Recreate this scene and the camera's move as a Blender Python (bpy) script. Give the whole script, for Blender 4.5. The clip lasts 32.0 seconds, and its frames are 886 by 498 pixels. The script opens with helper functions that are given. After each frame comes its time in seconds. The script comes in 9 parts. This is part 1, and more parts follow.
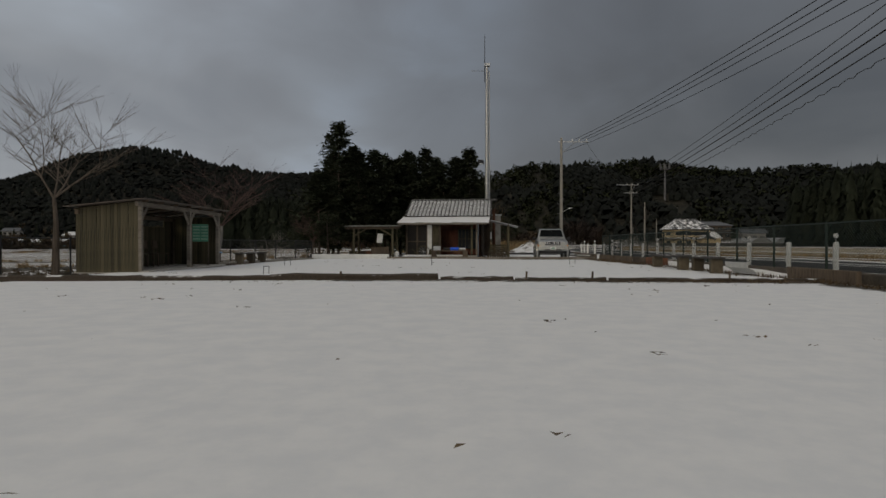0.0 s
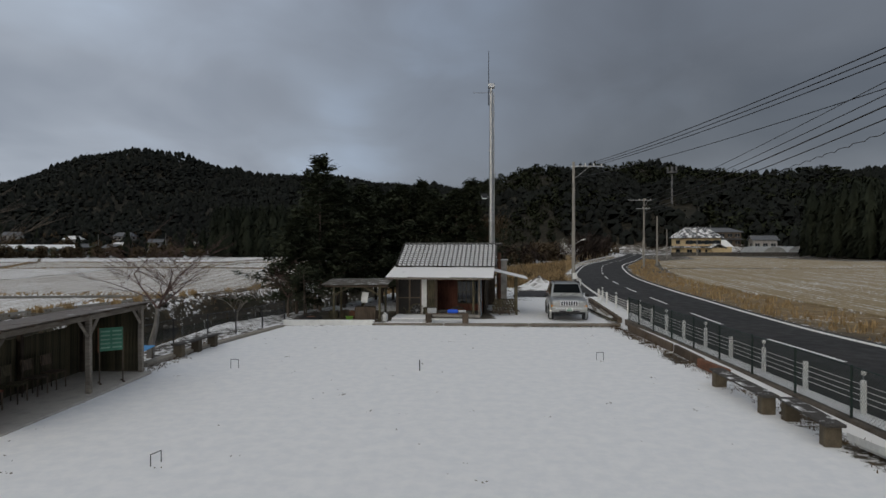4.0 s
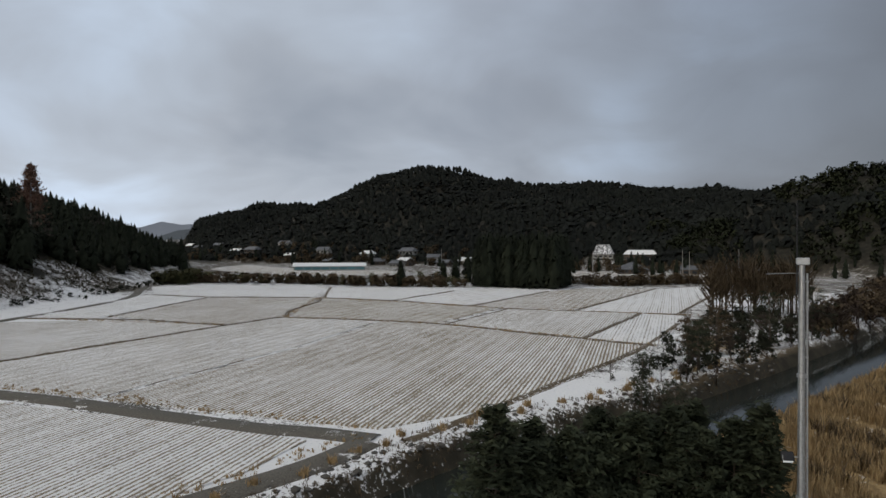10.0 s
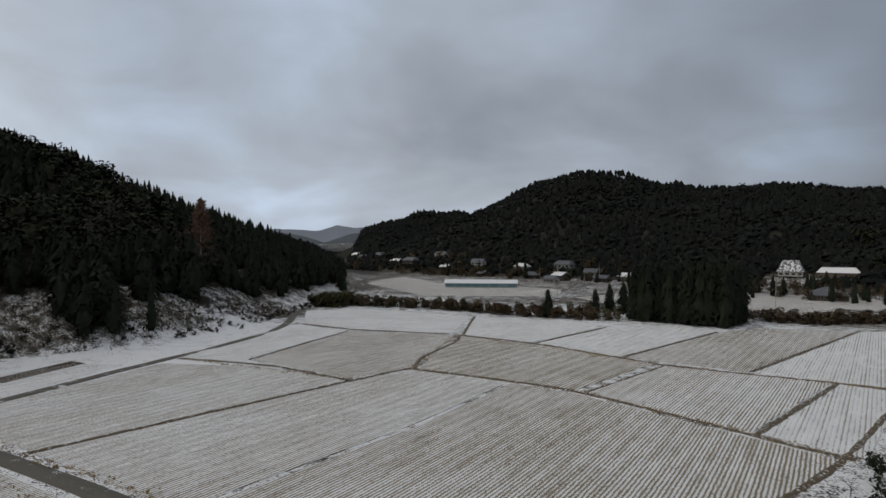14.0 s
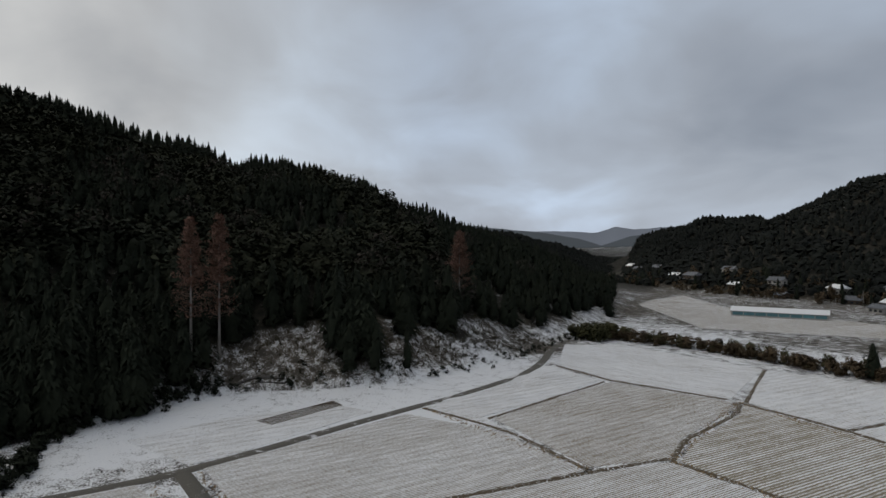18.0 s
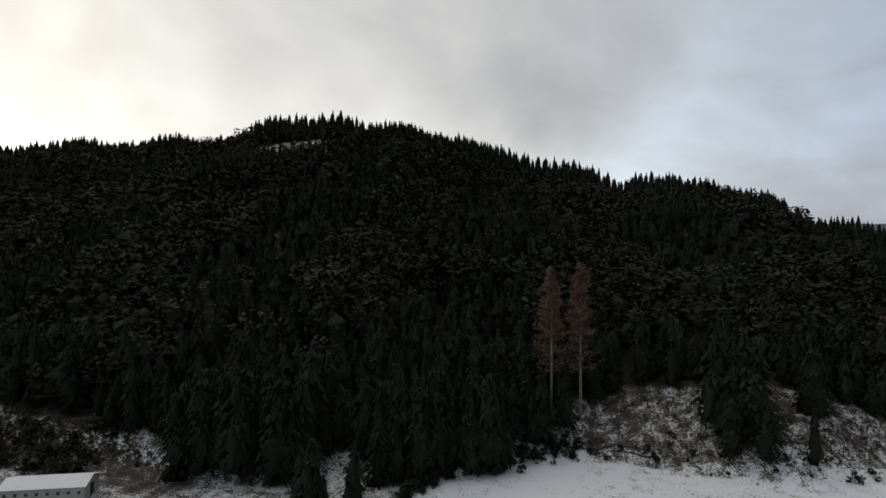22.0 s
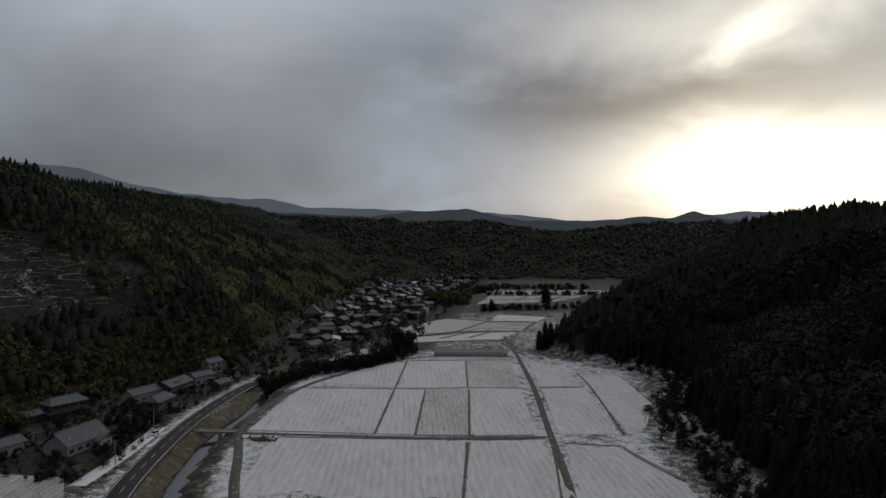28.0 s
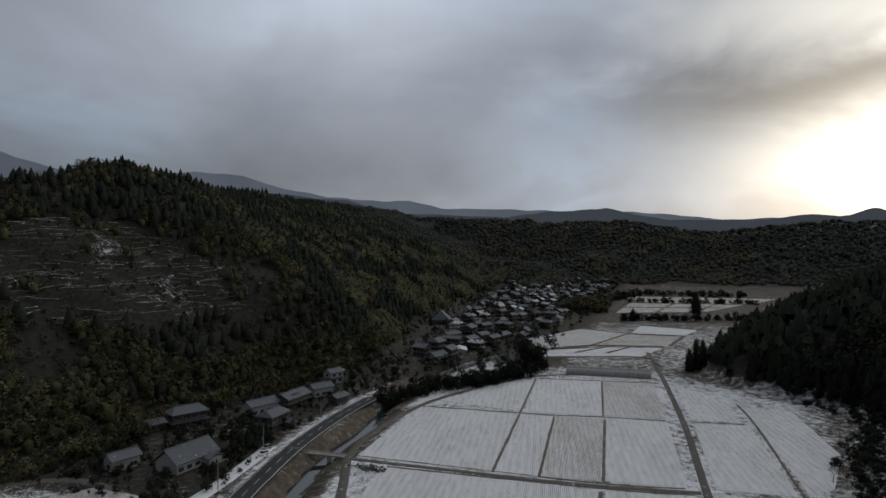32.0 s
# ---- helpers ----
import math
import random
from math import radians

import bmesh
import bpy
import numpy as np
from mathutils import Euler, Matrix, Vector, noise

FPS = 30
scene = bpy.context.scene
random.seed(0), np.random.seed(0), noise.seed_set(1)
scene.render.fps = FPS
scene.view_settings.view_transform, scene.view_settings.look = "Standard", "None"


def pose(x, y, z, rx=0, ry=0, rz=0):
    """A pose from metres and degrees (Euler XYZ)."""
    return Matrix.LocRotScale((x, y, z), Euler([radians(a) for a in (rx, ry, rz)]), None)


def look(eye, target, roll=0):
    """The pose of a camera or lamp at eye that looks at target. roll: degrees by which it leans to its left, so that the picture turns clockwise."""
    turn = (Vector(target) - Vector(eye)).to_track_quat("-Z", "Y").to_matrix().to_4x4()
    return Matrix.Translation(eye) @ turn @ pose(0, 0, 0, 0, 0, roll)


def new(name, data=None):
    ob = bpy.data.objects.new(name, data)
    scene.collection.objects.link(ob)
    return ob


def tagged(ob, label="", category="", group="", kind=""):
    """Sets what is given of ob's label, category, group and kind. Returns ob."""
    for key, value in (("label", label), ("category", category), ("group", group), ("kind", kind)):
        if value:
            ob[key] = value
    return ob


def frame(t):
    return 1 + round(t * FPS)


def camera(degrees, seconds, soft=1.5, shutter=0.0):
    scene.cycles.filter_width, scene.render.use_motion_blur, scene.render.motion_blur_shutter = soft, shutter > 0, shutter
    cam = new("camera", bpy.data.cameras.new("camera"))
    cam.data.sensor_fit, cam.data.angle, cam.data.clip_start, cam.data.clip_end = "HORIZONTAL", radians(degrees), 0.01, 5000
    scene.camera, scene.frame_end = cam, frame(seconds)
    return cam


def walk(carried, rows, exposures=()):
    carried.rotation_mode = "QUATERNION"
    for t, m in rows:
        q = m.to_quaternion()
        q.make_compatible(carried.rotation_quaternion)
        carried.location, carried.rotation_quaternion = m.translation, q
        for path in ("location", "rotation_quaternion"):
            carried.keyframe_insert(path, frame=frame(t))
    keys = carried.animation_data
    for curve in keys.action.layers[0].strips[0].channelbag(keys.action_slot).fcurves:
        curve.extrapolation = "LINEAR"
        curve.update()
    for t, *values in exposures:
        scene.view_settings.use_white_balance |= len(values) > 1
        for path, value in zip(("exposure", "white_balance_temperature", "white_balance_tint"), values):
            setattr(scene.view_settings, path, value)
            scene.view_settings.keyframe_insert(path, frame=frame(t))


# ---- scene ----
cam = camera(71.7, 32.0)
PATH = [
    (0, 0.09, 0.08, 0.77, 0.18),
    (0.5, 0.11, 0.53, 0.91, 0.26),
    (1, 0.17, 0.98, 1.14, 0.30),
    (1.5, 0.23, 1.65, 1.39, 0.38),
    (2, 0.26, 2.39, 1.70, 0.42),
    (2.5, 0.28, 3.11, 2.06, 0.46),
    (3, 0.31, 3.80, 2.50, 0.49),
    (3.5, 0.37, 4.56, 3.03, 0.53),
    (5.5, 0.79, 7.94, 5.74, 1.27),
    (6, 0.98, 8.94, 6.51, 3.84),
    (6.5, 1.15, 10.01, 7.31, 6.99),
    (7, 1.24, 11.12, 8.22, 10.30),
    (7.5, 1.27, 12.26, 9.18, 13.34),
    (8, 1.31, 13.47, 10.15, 16.21),
    (8.5, 1.35, 14.74, 11.16, 19.02),
    (9, 1.30, 16.05, 12.23, 21.60),
    (9.5, 1.19, 17.40, 13.25, 23.80),
    (10, 0.98, 18.84, 14.22, 25.57),
    (10.5, 0.74, 20.32, 15.23, 27.20),
    (11, 0.55, 21.79, 16.34, 28.71),
    (11.5, 0.37, 23.25, 17.48, 30.26),
    (12, 0.25, 24.73, 18.66, 31.84),
    (12.5, 0.21, 26.32, 19.83, 33.61),
    (13, 0.00, 28.10, 20.97, 35.68),
    (13.5, -0.31, 29.83, 22.31, 38.07),
    (14, -0.43, 31.57, 23.73, 40.61),
    (14.5, -0.25, 33.49, 25.17, 43.31),
    (16.5, -5.08, 40.00, 30.26, 54.29),
    (17, -5.75, 41.99, 31.61, 58.10),
    (17.5, -6.64, 43.87, 32.97, 62.18),
    (18, -7.79, 45.68, 34.30, 66.23),
    (18.5, -9.22, 47.36, 35.70, 70.06),
    (19, -10.81, 48.96, 37.11, 73.96),
    (19.5, -12.48, 50.52, 38.50, 78.07),
    (20, -14.14, 51.94, 40.00, 82.35),
    (20.5, -16.22, 53.03, 41.57, 86.91),
    (21, -18.42, 54.01, 43.13, 91.94),
    (21.5, -20.68, 54.83, 44.63, 97.16),
    (22, -22.93, 55.62, 46.19, 102.43),
    (22.5, -25.31, 56.23, 47.73, 108.15),
    (23, -27.98, 56.53, 49.30, 113.92),
    (23.5, -30.71, 56.66, 50.97, 119.93),
    (24, -33.40, 56.61, 52.65, 126.34),
    (24.5, -36.02, 56.19, 54.40, 132.98),
    (25, -38.47, 55.43, 56.06, 139.43),
    (25.5, -40.88, 54.29, 57.85, 146.82),
    (26, -43.39, 52.85, 59.70, 154.99),
    (26.5, -45.95, 51.18, 61.53, 163.26),
    (28.5, -56.22, 41.31, 68.14, 192.05),
    (29, -57.28, 38.06, 68.97, 195.21),
    (29.5, -57.96, 34.76, 69.45, 196.66),
    (30, -58.09, 31.38, 69.71, 197.51),
    (30.5, -57.65, 27.83, 70.00, 198.11),
    (31, -56.73, 24.16, 70.24, 198.64),
    (31.5, -55.44, 20.39, 70.46, 199.08),
    (32, -53.95, 16.55, 70.74, 199.48),
]
PITCH = -0.42
EXPOSURE = [(0, -0.40, 6950, 10), (3.5, -0.1, 6450, 10), (6, 0.28, 6300, 10), (8, 0.36, 6450, 10), (11, 0.10, 6500, 10), (17, -0.06, 6400, 10), (20, 0.06, 6450, 10), (23, 0.10, 6500, 10), (24.2, -0.12, 6500, 10), (26, -0.58, 6500, 10), (28.5, -0.75, 6200, 10), (30, -0.55, 6150, 10), (32, -0.47, 6100, 10)]
walk(cam, [(t, pose(x, y, z, 90 + PITCH, 0, yaw)) for t, x, y, z, yaw in PATH], EXPOSURE)

# ---- world, sun ----
SUN_AZ = 161.0      # degrees to the left of +y
SUN_EL = 7.0
sa, se = radians(SUN_AZ), radians(SUN_EL)
SUN_DIR = Vector((-math.sin(sa) * math.cos(se), math.cos(sa) * math.cos(se), math.sin(se)))


class Graph:
    """Small wrapper to write node trees in one line a node."""

    def __init__(self, tree):
        self.t = tree
        tree.nodes.clear()

    def put(self, sock, v):
        if isinstance(v, bpy.types.NodeSocket):
            self.t.links.new(v, sock)
        elif v is not None:
            if isinstance(v, (tuple, list)) and len(v) == 3 and sock.type == "RGBA":
                v = (*v, 1)
            sock.default_value = v

    def node(self, kind, **props):
        n = self.t.nodes.new(kind)
        if "operation" in props:
            n.operation = props["operation"]
        if "data_type" in props:
            n.data_type, n.blend_type = props["data_type"], props["blend_type"]
        if "interpolation_type" in props:
            n.interpolation_type = props["interpolation_type"]
        if "bands_direction" in props:
            n.bands_direction = props["bands_direction"]
        if "attribute_name" in props:
            n.attribute_name = props["attribute_name"]
        if "sky_type" in props:
            n.sky_type, n.sun_disc = props["sky_type"], props["sun_disc"]
        return n

    def pos(self):
        return self.node("ShaderNodeNewGeometry").outputs["Position"]

    def local(self):
        return self.node("ShaderNodeTexCoord").outputs["Object"]

    def island(self):
        return self.node("ShaderNodeNewGeometry").outputs["Random Per Island"]

    def rand(self):
        return self.node("ShaderNodeObjectInfo").outputs["Random"]

    def attr(self, name):
        return self.node("ShaderNodeAttribute", attribute_name=name).outputs["Fac"]

    def map(self, v, scale=(1, 1, 1), rot=(0, 0, 0), loc=(0, 0, 0)):
        n = self.node("ShaderNodeMapping")
        self.put(n.inputs["Vector"], v)
        n.inputs["Scale"].default_value = scale
        n.inputs["Rotation"].default_value = rot
        n.inputs["Location"].default_value = loc
        return n.outputs[0]

    def noise(self, v, scale, detail=4.0, rough=0.55, dist=0.0):
        n = self.node("ShaderNodeTexNoise")
        self.put(n.inputs["Vector"], v)
        n.inputs["Scale"].default_value = scale
        n.inputs["Detail"].default_value = detail
        n.inputs["Roughness"].default_value = rough
        n.inputs["Distortion"].default_value = dist
        return n.outputs["Fac"]

    def voronoi(self, v, scale, out="Distance"):
        n = self.node("ShaderNodeTexVoronoi")
        self.put(n.inputs["Vector"], v)
        n.inputs["Scale"].default_value = scale
        return n.outputs[out]

    def wave(self, v, scale, dist=0.0, dscale=1.0, axis="Y"):
        n = self.node("ShaderNodeTexWave", bands_direction=axis)
        self.put(n.inputs["Vector"], v)
        n.inputs["Scale"].default_value = scale
        n.inputs["Distortion"].default_value = dist
        n.inputs["Detail Scale"].default_value = dscale
        return n.outputs["Fac"]

    def math(self, op, a, b=0.0, c=0.0):
        n = self.node("ShaderNodeMath", operation=op)
        for s, v in zip(n.inputs, (a, b, c)):
            self.put(s, v)
        return n.outputs[0]

    def range(self, v, a, b, lo=0.0, hi=1.0):
        n = self.node("ShaderNodeMapRange", interpolation_type="SMOOTHSTEP")
        for s, x in zip(n.inputs, (v, a, b, lo, hi)):
            self.put(s, x)
        return n.outputs[0]

    def mix(self, f, a, b, blend="MIX"):
        n = self.node("ShaderNodeMix", data_type="RGBA", blend_type=blend)
        self.put(n.inputs[0], f)
        self.put(n.inputs[6], a)
        self.put(n.inputs[7], b)
        return n.outputs[2]

    def ramp(self, f, stops):
        n = self.node("ShaderNodeValToRGB")
        self.put(n.inputs[0], f)
        e = n.color_ramp.elements
        while len(e) < len(stops):
            e.new(0.5)
        for s, (p, c) in zip(e, stops):
            s.position, s.color = p, (*c, 1)
        return n.outputs[0]

    def bump(self, h, strength=0.5, distance=0.02):
        n = self.node("ShaderNodeBump")
        n.inputs["Strength"].default_value = strength
        n.inputs["Distance"].default_value = distance
        self.put(n.inputs["Height"], h)
        return n.outputs[0]

    def done(self, color, rough=0.8, normal=None, metal=0.0, spec=0.3, **more):
        b = self.node("ShaderNodeBsdfPrincipled")
        self.put(b.inputs["Base Color"], color)
        self.put(b.inputs["Roughness"], rough)
        self.put(b.inputs["Metallic"], metal)
        self.put(b.inputs["Specular IOR Level"], spec)
        if normal is not None:
            self.put(b.inputs["Normal"], normal)
        for k, v in more.items():
            self.put(b.inputs[k.replace("_", " ")], v)
        o = self.node("ShaderNodeOutputMaterial")
        self.t.links.new(b.outputs[0], o.inputs[0])


world = bpy.data.worlds.new("winter_sky")
scene.world = world
world.use_nodes = True
g = Graph(world.node_tree)
way = g.node("ShaderNodeTexCoord").outputs["Generated"]
sky = g.node("ShaderNodeTexSky", sky_type="NISHITA", sun_disc=False)
sky.sun_elevation, sky.sun_rotation = se, -sa
sky.air_density, sky.dust_density = 1.0, 2.0
skycol = g.mix(1.0, sky.outputs[0], (0.10, 0.10, 0.10), "MULTIPLY")
sep = g.node("ShaderNodeSeparateXYZ")
g.put(sep.inputs[0], way)
up = g.math("MAXIMUM", sep.outputs[2], 0.0)
# azimuth from the sun (positive towards the west) and height above the horizon, in degrees
turn = g.math("DEGREES", g.math("ARCTAN2", g.math("MULTIPLY", sep.outputs[0], -1.0), sep.outputs[1]))
off = g.math("WRAP", g.math("SUBTRACT", SUN_AZ, turn), -180.0, 180.0)
rise = g.math("DEGREES", g.math("ARCSINE", sep.outputs[2]))
# a flat cloud deck: the direction divided by its height above the horizon
deck = g.math("ADD", up, 0.38)
flat = g.node("ShaderNodeCombineXYZ")
g.put(flat.inputs[0], g.math("DIVIDE", sep.outputs[0], deck))
g.put(flat.inputs[1], g.math("DIVIDE", sep.outputs[1], deck))
clouds = g.noise(flat.outputs[0], 1.05, 4.0, 0.45, 0.4)
wisps = g.noise(flat.outputs[0], 2.6, 6.0, 0.52, 0.6)
mass = g.math("ADD", g.math("MULTIPLY", clouds, 0.80), g.math("MULTIPLY", wisps, 0.20))
# the thin western half of the deck glows, the eastern half is heavy and blue-grey
around = g.ramp(g.math("DIVIDE", g.math("ADD", off, 180.0), 360.0), [
    (0.0, (0.135, 0.148, 0.175)), (0.18, (0.27, 0.295, 0.335)), (0.28, (0.36, 0.385, 0.425)), (0.38, (0.62, 0.64, 0.68)), (0.43, (0.45, 0.49, 0.55)), (0.468, (0.49, 0.51, 0.54)), (0.50, (0.82, 0.79, 0.715)),
    (0.56, (0.95, 0.91, 0.82)), (0.63, (0.97, 0.95, 0.89)), (0.70, (0.50, 0.51, 0.52)), (0.76, (0.35, 0.375, 0.42)), (0.84, (0.40, 0.44, 0.50)), (0.885, (0.335, 0.37, 0.43)), (0.94, (0.20, 0.22, 0.26)), (1.0, (0.135, 0.148, 0.175))])
heap = g.ramp(mass, [(0.33, (0.62, 0.63, 0.66)), (0.45, (0.87, 0.87, 0.88)), (0.54, (1.06, 1.09, 1.12)), (0.64, (1.36, 1.48, 1.60))])
def bell(v, mid, width):
    d = g.math("DIVIDE", g.math("SUBTRACT", v, mid), width)
    return g.math("EXPONENT", g.math("MULTIPLY", g.math("MULTIPLY", d, d), -1.0))


west = g.range(rise, 0.0, 16.0, 1.22, 1.02)
heavy = bell(off, -64.0, 40.0)
low = g.math("ADD", g.math("MULTIPLY", heavy, g.range(rise, 4.0, 20.0, 0.52, 1.30)), g.math("MULTIPLY", g.math("SUBTRACT", 1.0, heavy), west))
# sky above the visible part, brightened to add light on the ground
overhead = g.range(up, 0.42, 0.9, 1.0, 1.12)
body = g.mix(1.0, g.mix(1.0, around, heap, "MULTIPLY"), g.math("MULTIPLY", low, overhead), "MULTIPLY")
# the unseen deck high overhead turns neutral: warm tint added against blue ground light
body = g.mix(1.0, body, g.mix(g.range(up, 0.42, 0.8), (1.0, 1.0, 1.0), (1.06, 1.0, 0.92)), "MULTIPLY")


# the sun behind the cloud's lower edge, flattened, and a brighter rift above it
wob = g.math("MULTIPLY", g.math("SUBTRACT", wisps, 0.5), 9.0)
core = g.math("MULTIPLY", bell(off, 2.0, 11.0), bell(g.math("ADD", rise, g.math("MULTIPLY", wob, 0.6)), 6.3, 3.6))
halo = g.math("MULTIPLY", bell(off, 5.0, 20.0), bell(rise, 4.0, 8.0))
rift = g.math("MULTIPLY", g.math("MULTIPLY", bell(off, -5.0, 12.0), bell(g.math("ADD", rise, wob), 18.6, 3.2)), g.range(mass, 0.42, 0.52, 0.3, 1.0))
glow = g.math("ADD", g.math("MULTIPLY", core, 2.3), g.math("ADD", g.math("MULTIPLY", halo, 0.60), g.math("MULTIPLY", rift, 2.2)))
# the heavy roll of cloud that hangs above the sun
roll = g.math("MULTIPLY", bell(off, -8.0, 19.0), bell(g.math("ADD", rise, wob), 12.4, 2.8))
body = g.mix(1.0, body, g.math("SUBTRACT", 1.0, g.math("MULTIPLY", roll, 0.48)), "MULTIPLY")
warm = g.mix(1.0, (1.0, 0.91, 0.72), glow, "MULTIPLY")
total = g.mix(1.0, g.mix(0.93, skycol, body), warm, "ADD")
bg = g.node("ShaderNodeBackground")
g.put(bg.inputs[0], total)
bg.inputs[1].default_value = 1.0
g.t.links.new(bg.outputs[0], g.node("ShaderNodeOutputWorld").inputs[0])

sun = new("sun", bpy.data.lights.new("sun", "SUN"))
sun.data.energy, sun.data.angle, sun.data.color = 0.55, radians(14), (1.0, 0.9, 0.76)
sun.matrix_world = look(SUN_DIR * 100, (0, 0, 0))

# ---- materials ----
def material(name, build):
    m = bpy.data.materials.new(name)
    m.use_nodes = True
    build(Graph(m.node_tree))
    return m


def plain(name, col, rough=0.7, vary=0.25, scale=6.0, metal=0.0, bump=0.15, spec=0.3):
    """A painted or bare surface with stains at two scales and fine relief."""
    def build(g):
        p = g.local()
        a, b = g.noise(p, scale, 6), g.noise(p, scale * 9, 3)
        f = g.math("ADD", g.math("MULTIPLY", a, 0.7), g.math("MULTIPLY", b, 0.3))
        f = g.math("ADD", f, g.math("MULTIPLY", g.math("SUBTRACT", g.rand(), 0.5), 0.25))
        lo = tuple(c * (1 - vary) for c in col)
        hi = tuple(min(1, c * (1 + vary)) for c in col)
        g.done(g.mix(g.range(f, 0.3, 0.7), lo, hi), g.range(a, 0.3, 0.7, max(0.05, rough - 0.1), min(1, rough + 0.1)), g.bump(b, bump, 0.01), metal, spec)
    return material(name, build)


def wood(name, dark, light, scale=3.0, axis="Z"):
    """Weathered timber, grain along the given local axis."""
    def build(g):
        s = {"X": (0.12, 1, 1), "Y": (1, 0.12, 1), "Z": (1, 1, 0.12)}[axis]
        p = g.map(g.local(), s)
        a, b = g.noise(p, scale * 9, 7, 0.65, 0.4), g.noise(g.local(), scale * 0.6, 4)
        f = g.math("ADD", g.math("MULTIPLY", a, 0.6), g.math("MULTIPLY", b, 0.4))
        f = g.math("ADD", f, g.math("MULTIPLY", g.math("SUBTRACT", g.rand(), 0.5), 0.16))
        g.done(g.mix(g.range(f, 0.3, 0.68), dark, light), 0.85, g.bump(a, 0.5, 0.01), 0.0, 0.2)
    return material(name, build)


SNOW = (0.815, 0.815, 0.82)


def snow_on(name, under, cover=0.5, scale=1.2, rough=0.75):
    """A surface dusted with snow where it faces up, patchy at the edges."""
    def build(g):
        p = g.local()
        a = g.noise(p, scale, 6, 0.6)
        n = g.node("ShaderNodeSeparateXYZ")
        g.put(n.inputs[0], g.node("ShaderNodeNewGeometry").outputs["Normal"])
        up = g.range(n.outputs[2], 0.25, 0.6)
        f = g.math("MULTIPLY", up, g.range(a, 0.62 - 0.4 * cover, 0.70 - 0.3 * cover))
        fine = g.noise(p, scale * 14, 3)
        base = g.mix(g.range(fine, 0.3, 0.7), tuple(c * 0.75 for c in under), tuple(c * 1.2 for c in under))
        g.done(g.mix(f, base, SNOW), rough, g.bump(g.math("ADD", g.math("MULTIPLY", f, 0.6), g.math("MULTIPLY", fine, 0.3)), 0.4, 0.03), 0.0, 0.25)
    return material(name, build)


def _ground(g):
    p = g.pos()
    big, mid, fine = g.noise(p, 0.035, 5), g.noise(p, 0.35, 6, 0.62), g.noise(p, 3.2, 5, 0.65)
    tuft = g.noise(p, 1.3, 6, 0.7)
    dry, woodf, snow = g.attr("dry"), g.attr("wood"), g.attr("snow")
    soil = g.mix(g.range(mid, 0.35, 0.65), (0.060, 0.052, 0.042), (0.125, 0.105, 0.078))
    straw = g.mix(g.range(tuft, 0.32, 0.68), (0.17, 0.11, 0.05), (0.42, 0.30, 0.15))
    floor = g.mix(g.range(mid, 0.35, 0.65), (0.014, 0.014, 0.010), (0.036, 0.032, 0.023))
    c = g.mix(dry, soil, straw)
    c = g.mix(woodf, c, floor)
    lumps = g.math("ADD", g.math("MULTIPLY", mid, 0.33), g.math("ADD", g.math("MULTIPLY", fine, 0.49), g.math("MULTIPLY", big, 0.18)))
    cover = g.math("SUBTRACT", g.math("ADD", lumps, g.math("MULTIPLY", snow, 0.62)), 0.80)
    f = g.range(cover, -0.035, 0.035)
    c = g.mix(f, c, g.mix(g.range(fine, 0.3, 0.7), (0.76, 0.77, 0.79), (0.84, 0.84, 0.845)))
    h = g.math("ADD", g.math("MULTIPLY", fine, g.range(f, 0.0, 1.0, 0.55, 0.04)), g.math("MULTIPLY", f, 0.3))
    g.done(c, 0.85, g.bump(h, 0.35, 0.03), 0.0, 0.2)


M_GROUND = material("winter_ground", _ground)


def field_material(name, period, cover, straw=(0.33, 0.28, 0.205), soil=(0.125, 0.105, 0.08), wet=0.0):
    """Rice stubble in rows along local x, with snow lying between the rows."""
    def build(g):
        p = g.local()
        rows = g.wave(p, 1.0 / period * 0.3183, 1.2, 1.2)
        passes = g.wave(p, 1.0 / (period * 4.0) * 0.3183, 2.5, 0.3)
        clump = g.noise(g.map(p, (0.9, 1.5, 1)), 3.4, 4, 0.72)
        fine, mid, big = g.noise(g.map(p, (0.6, 1, 1)), 7.0, 4, 0.75), g.noise(g.map(p, (0.3, 1, 1)), 0.45, 5, 0.6), g.noise(p, 0.045, 4)
        rows = g.range(rows, 0.02, 0.75)
        base = g.mix(g.range(fine, 0.3, 0.7), soil, straw)
        f = g.math("ADD", g.math("MULTIPLY", rows, 0.135), g.math("MULTIPLY", passes, 0.045))
        f = g.math("ADD", f, g.math("ADD", g.math("MULTIPLY", clump, 0.46), g.math("MULTIPLY", fine, 0.24)))
        f = g.math("ADD", f, g.math("ADD", g.math("MULTIPLY", mid, 0.12), g.math("MULTIPLY", big, 0.14)))
        s = g.range(f, 0.83 - 0.36 * cover, 0.93 - 0.36 * cover)
        c = g.mix(s, base, g.mix(g.range(mid, 0.3, 0.7), (0.74, 0.745, 0.755), (0.83, 0.83, 0.835)))
        g.done(c, 0.85, g.bump(g.math("ADD", rows, g.math("MULTIPLY", clump, 1.6)), 0.55, 0.07), 0.0, 0.2)
    return material(name, build)


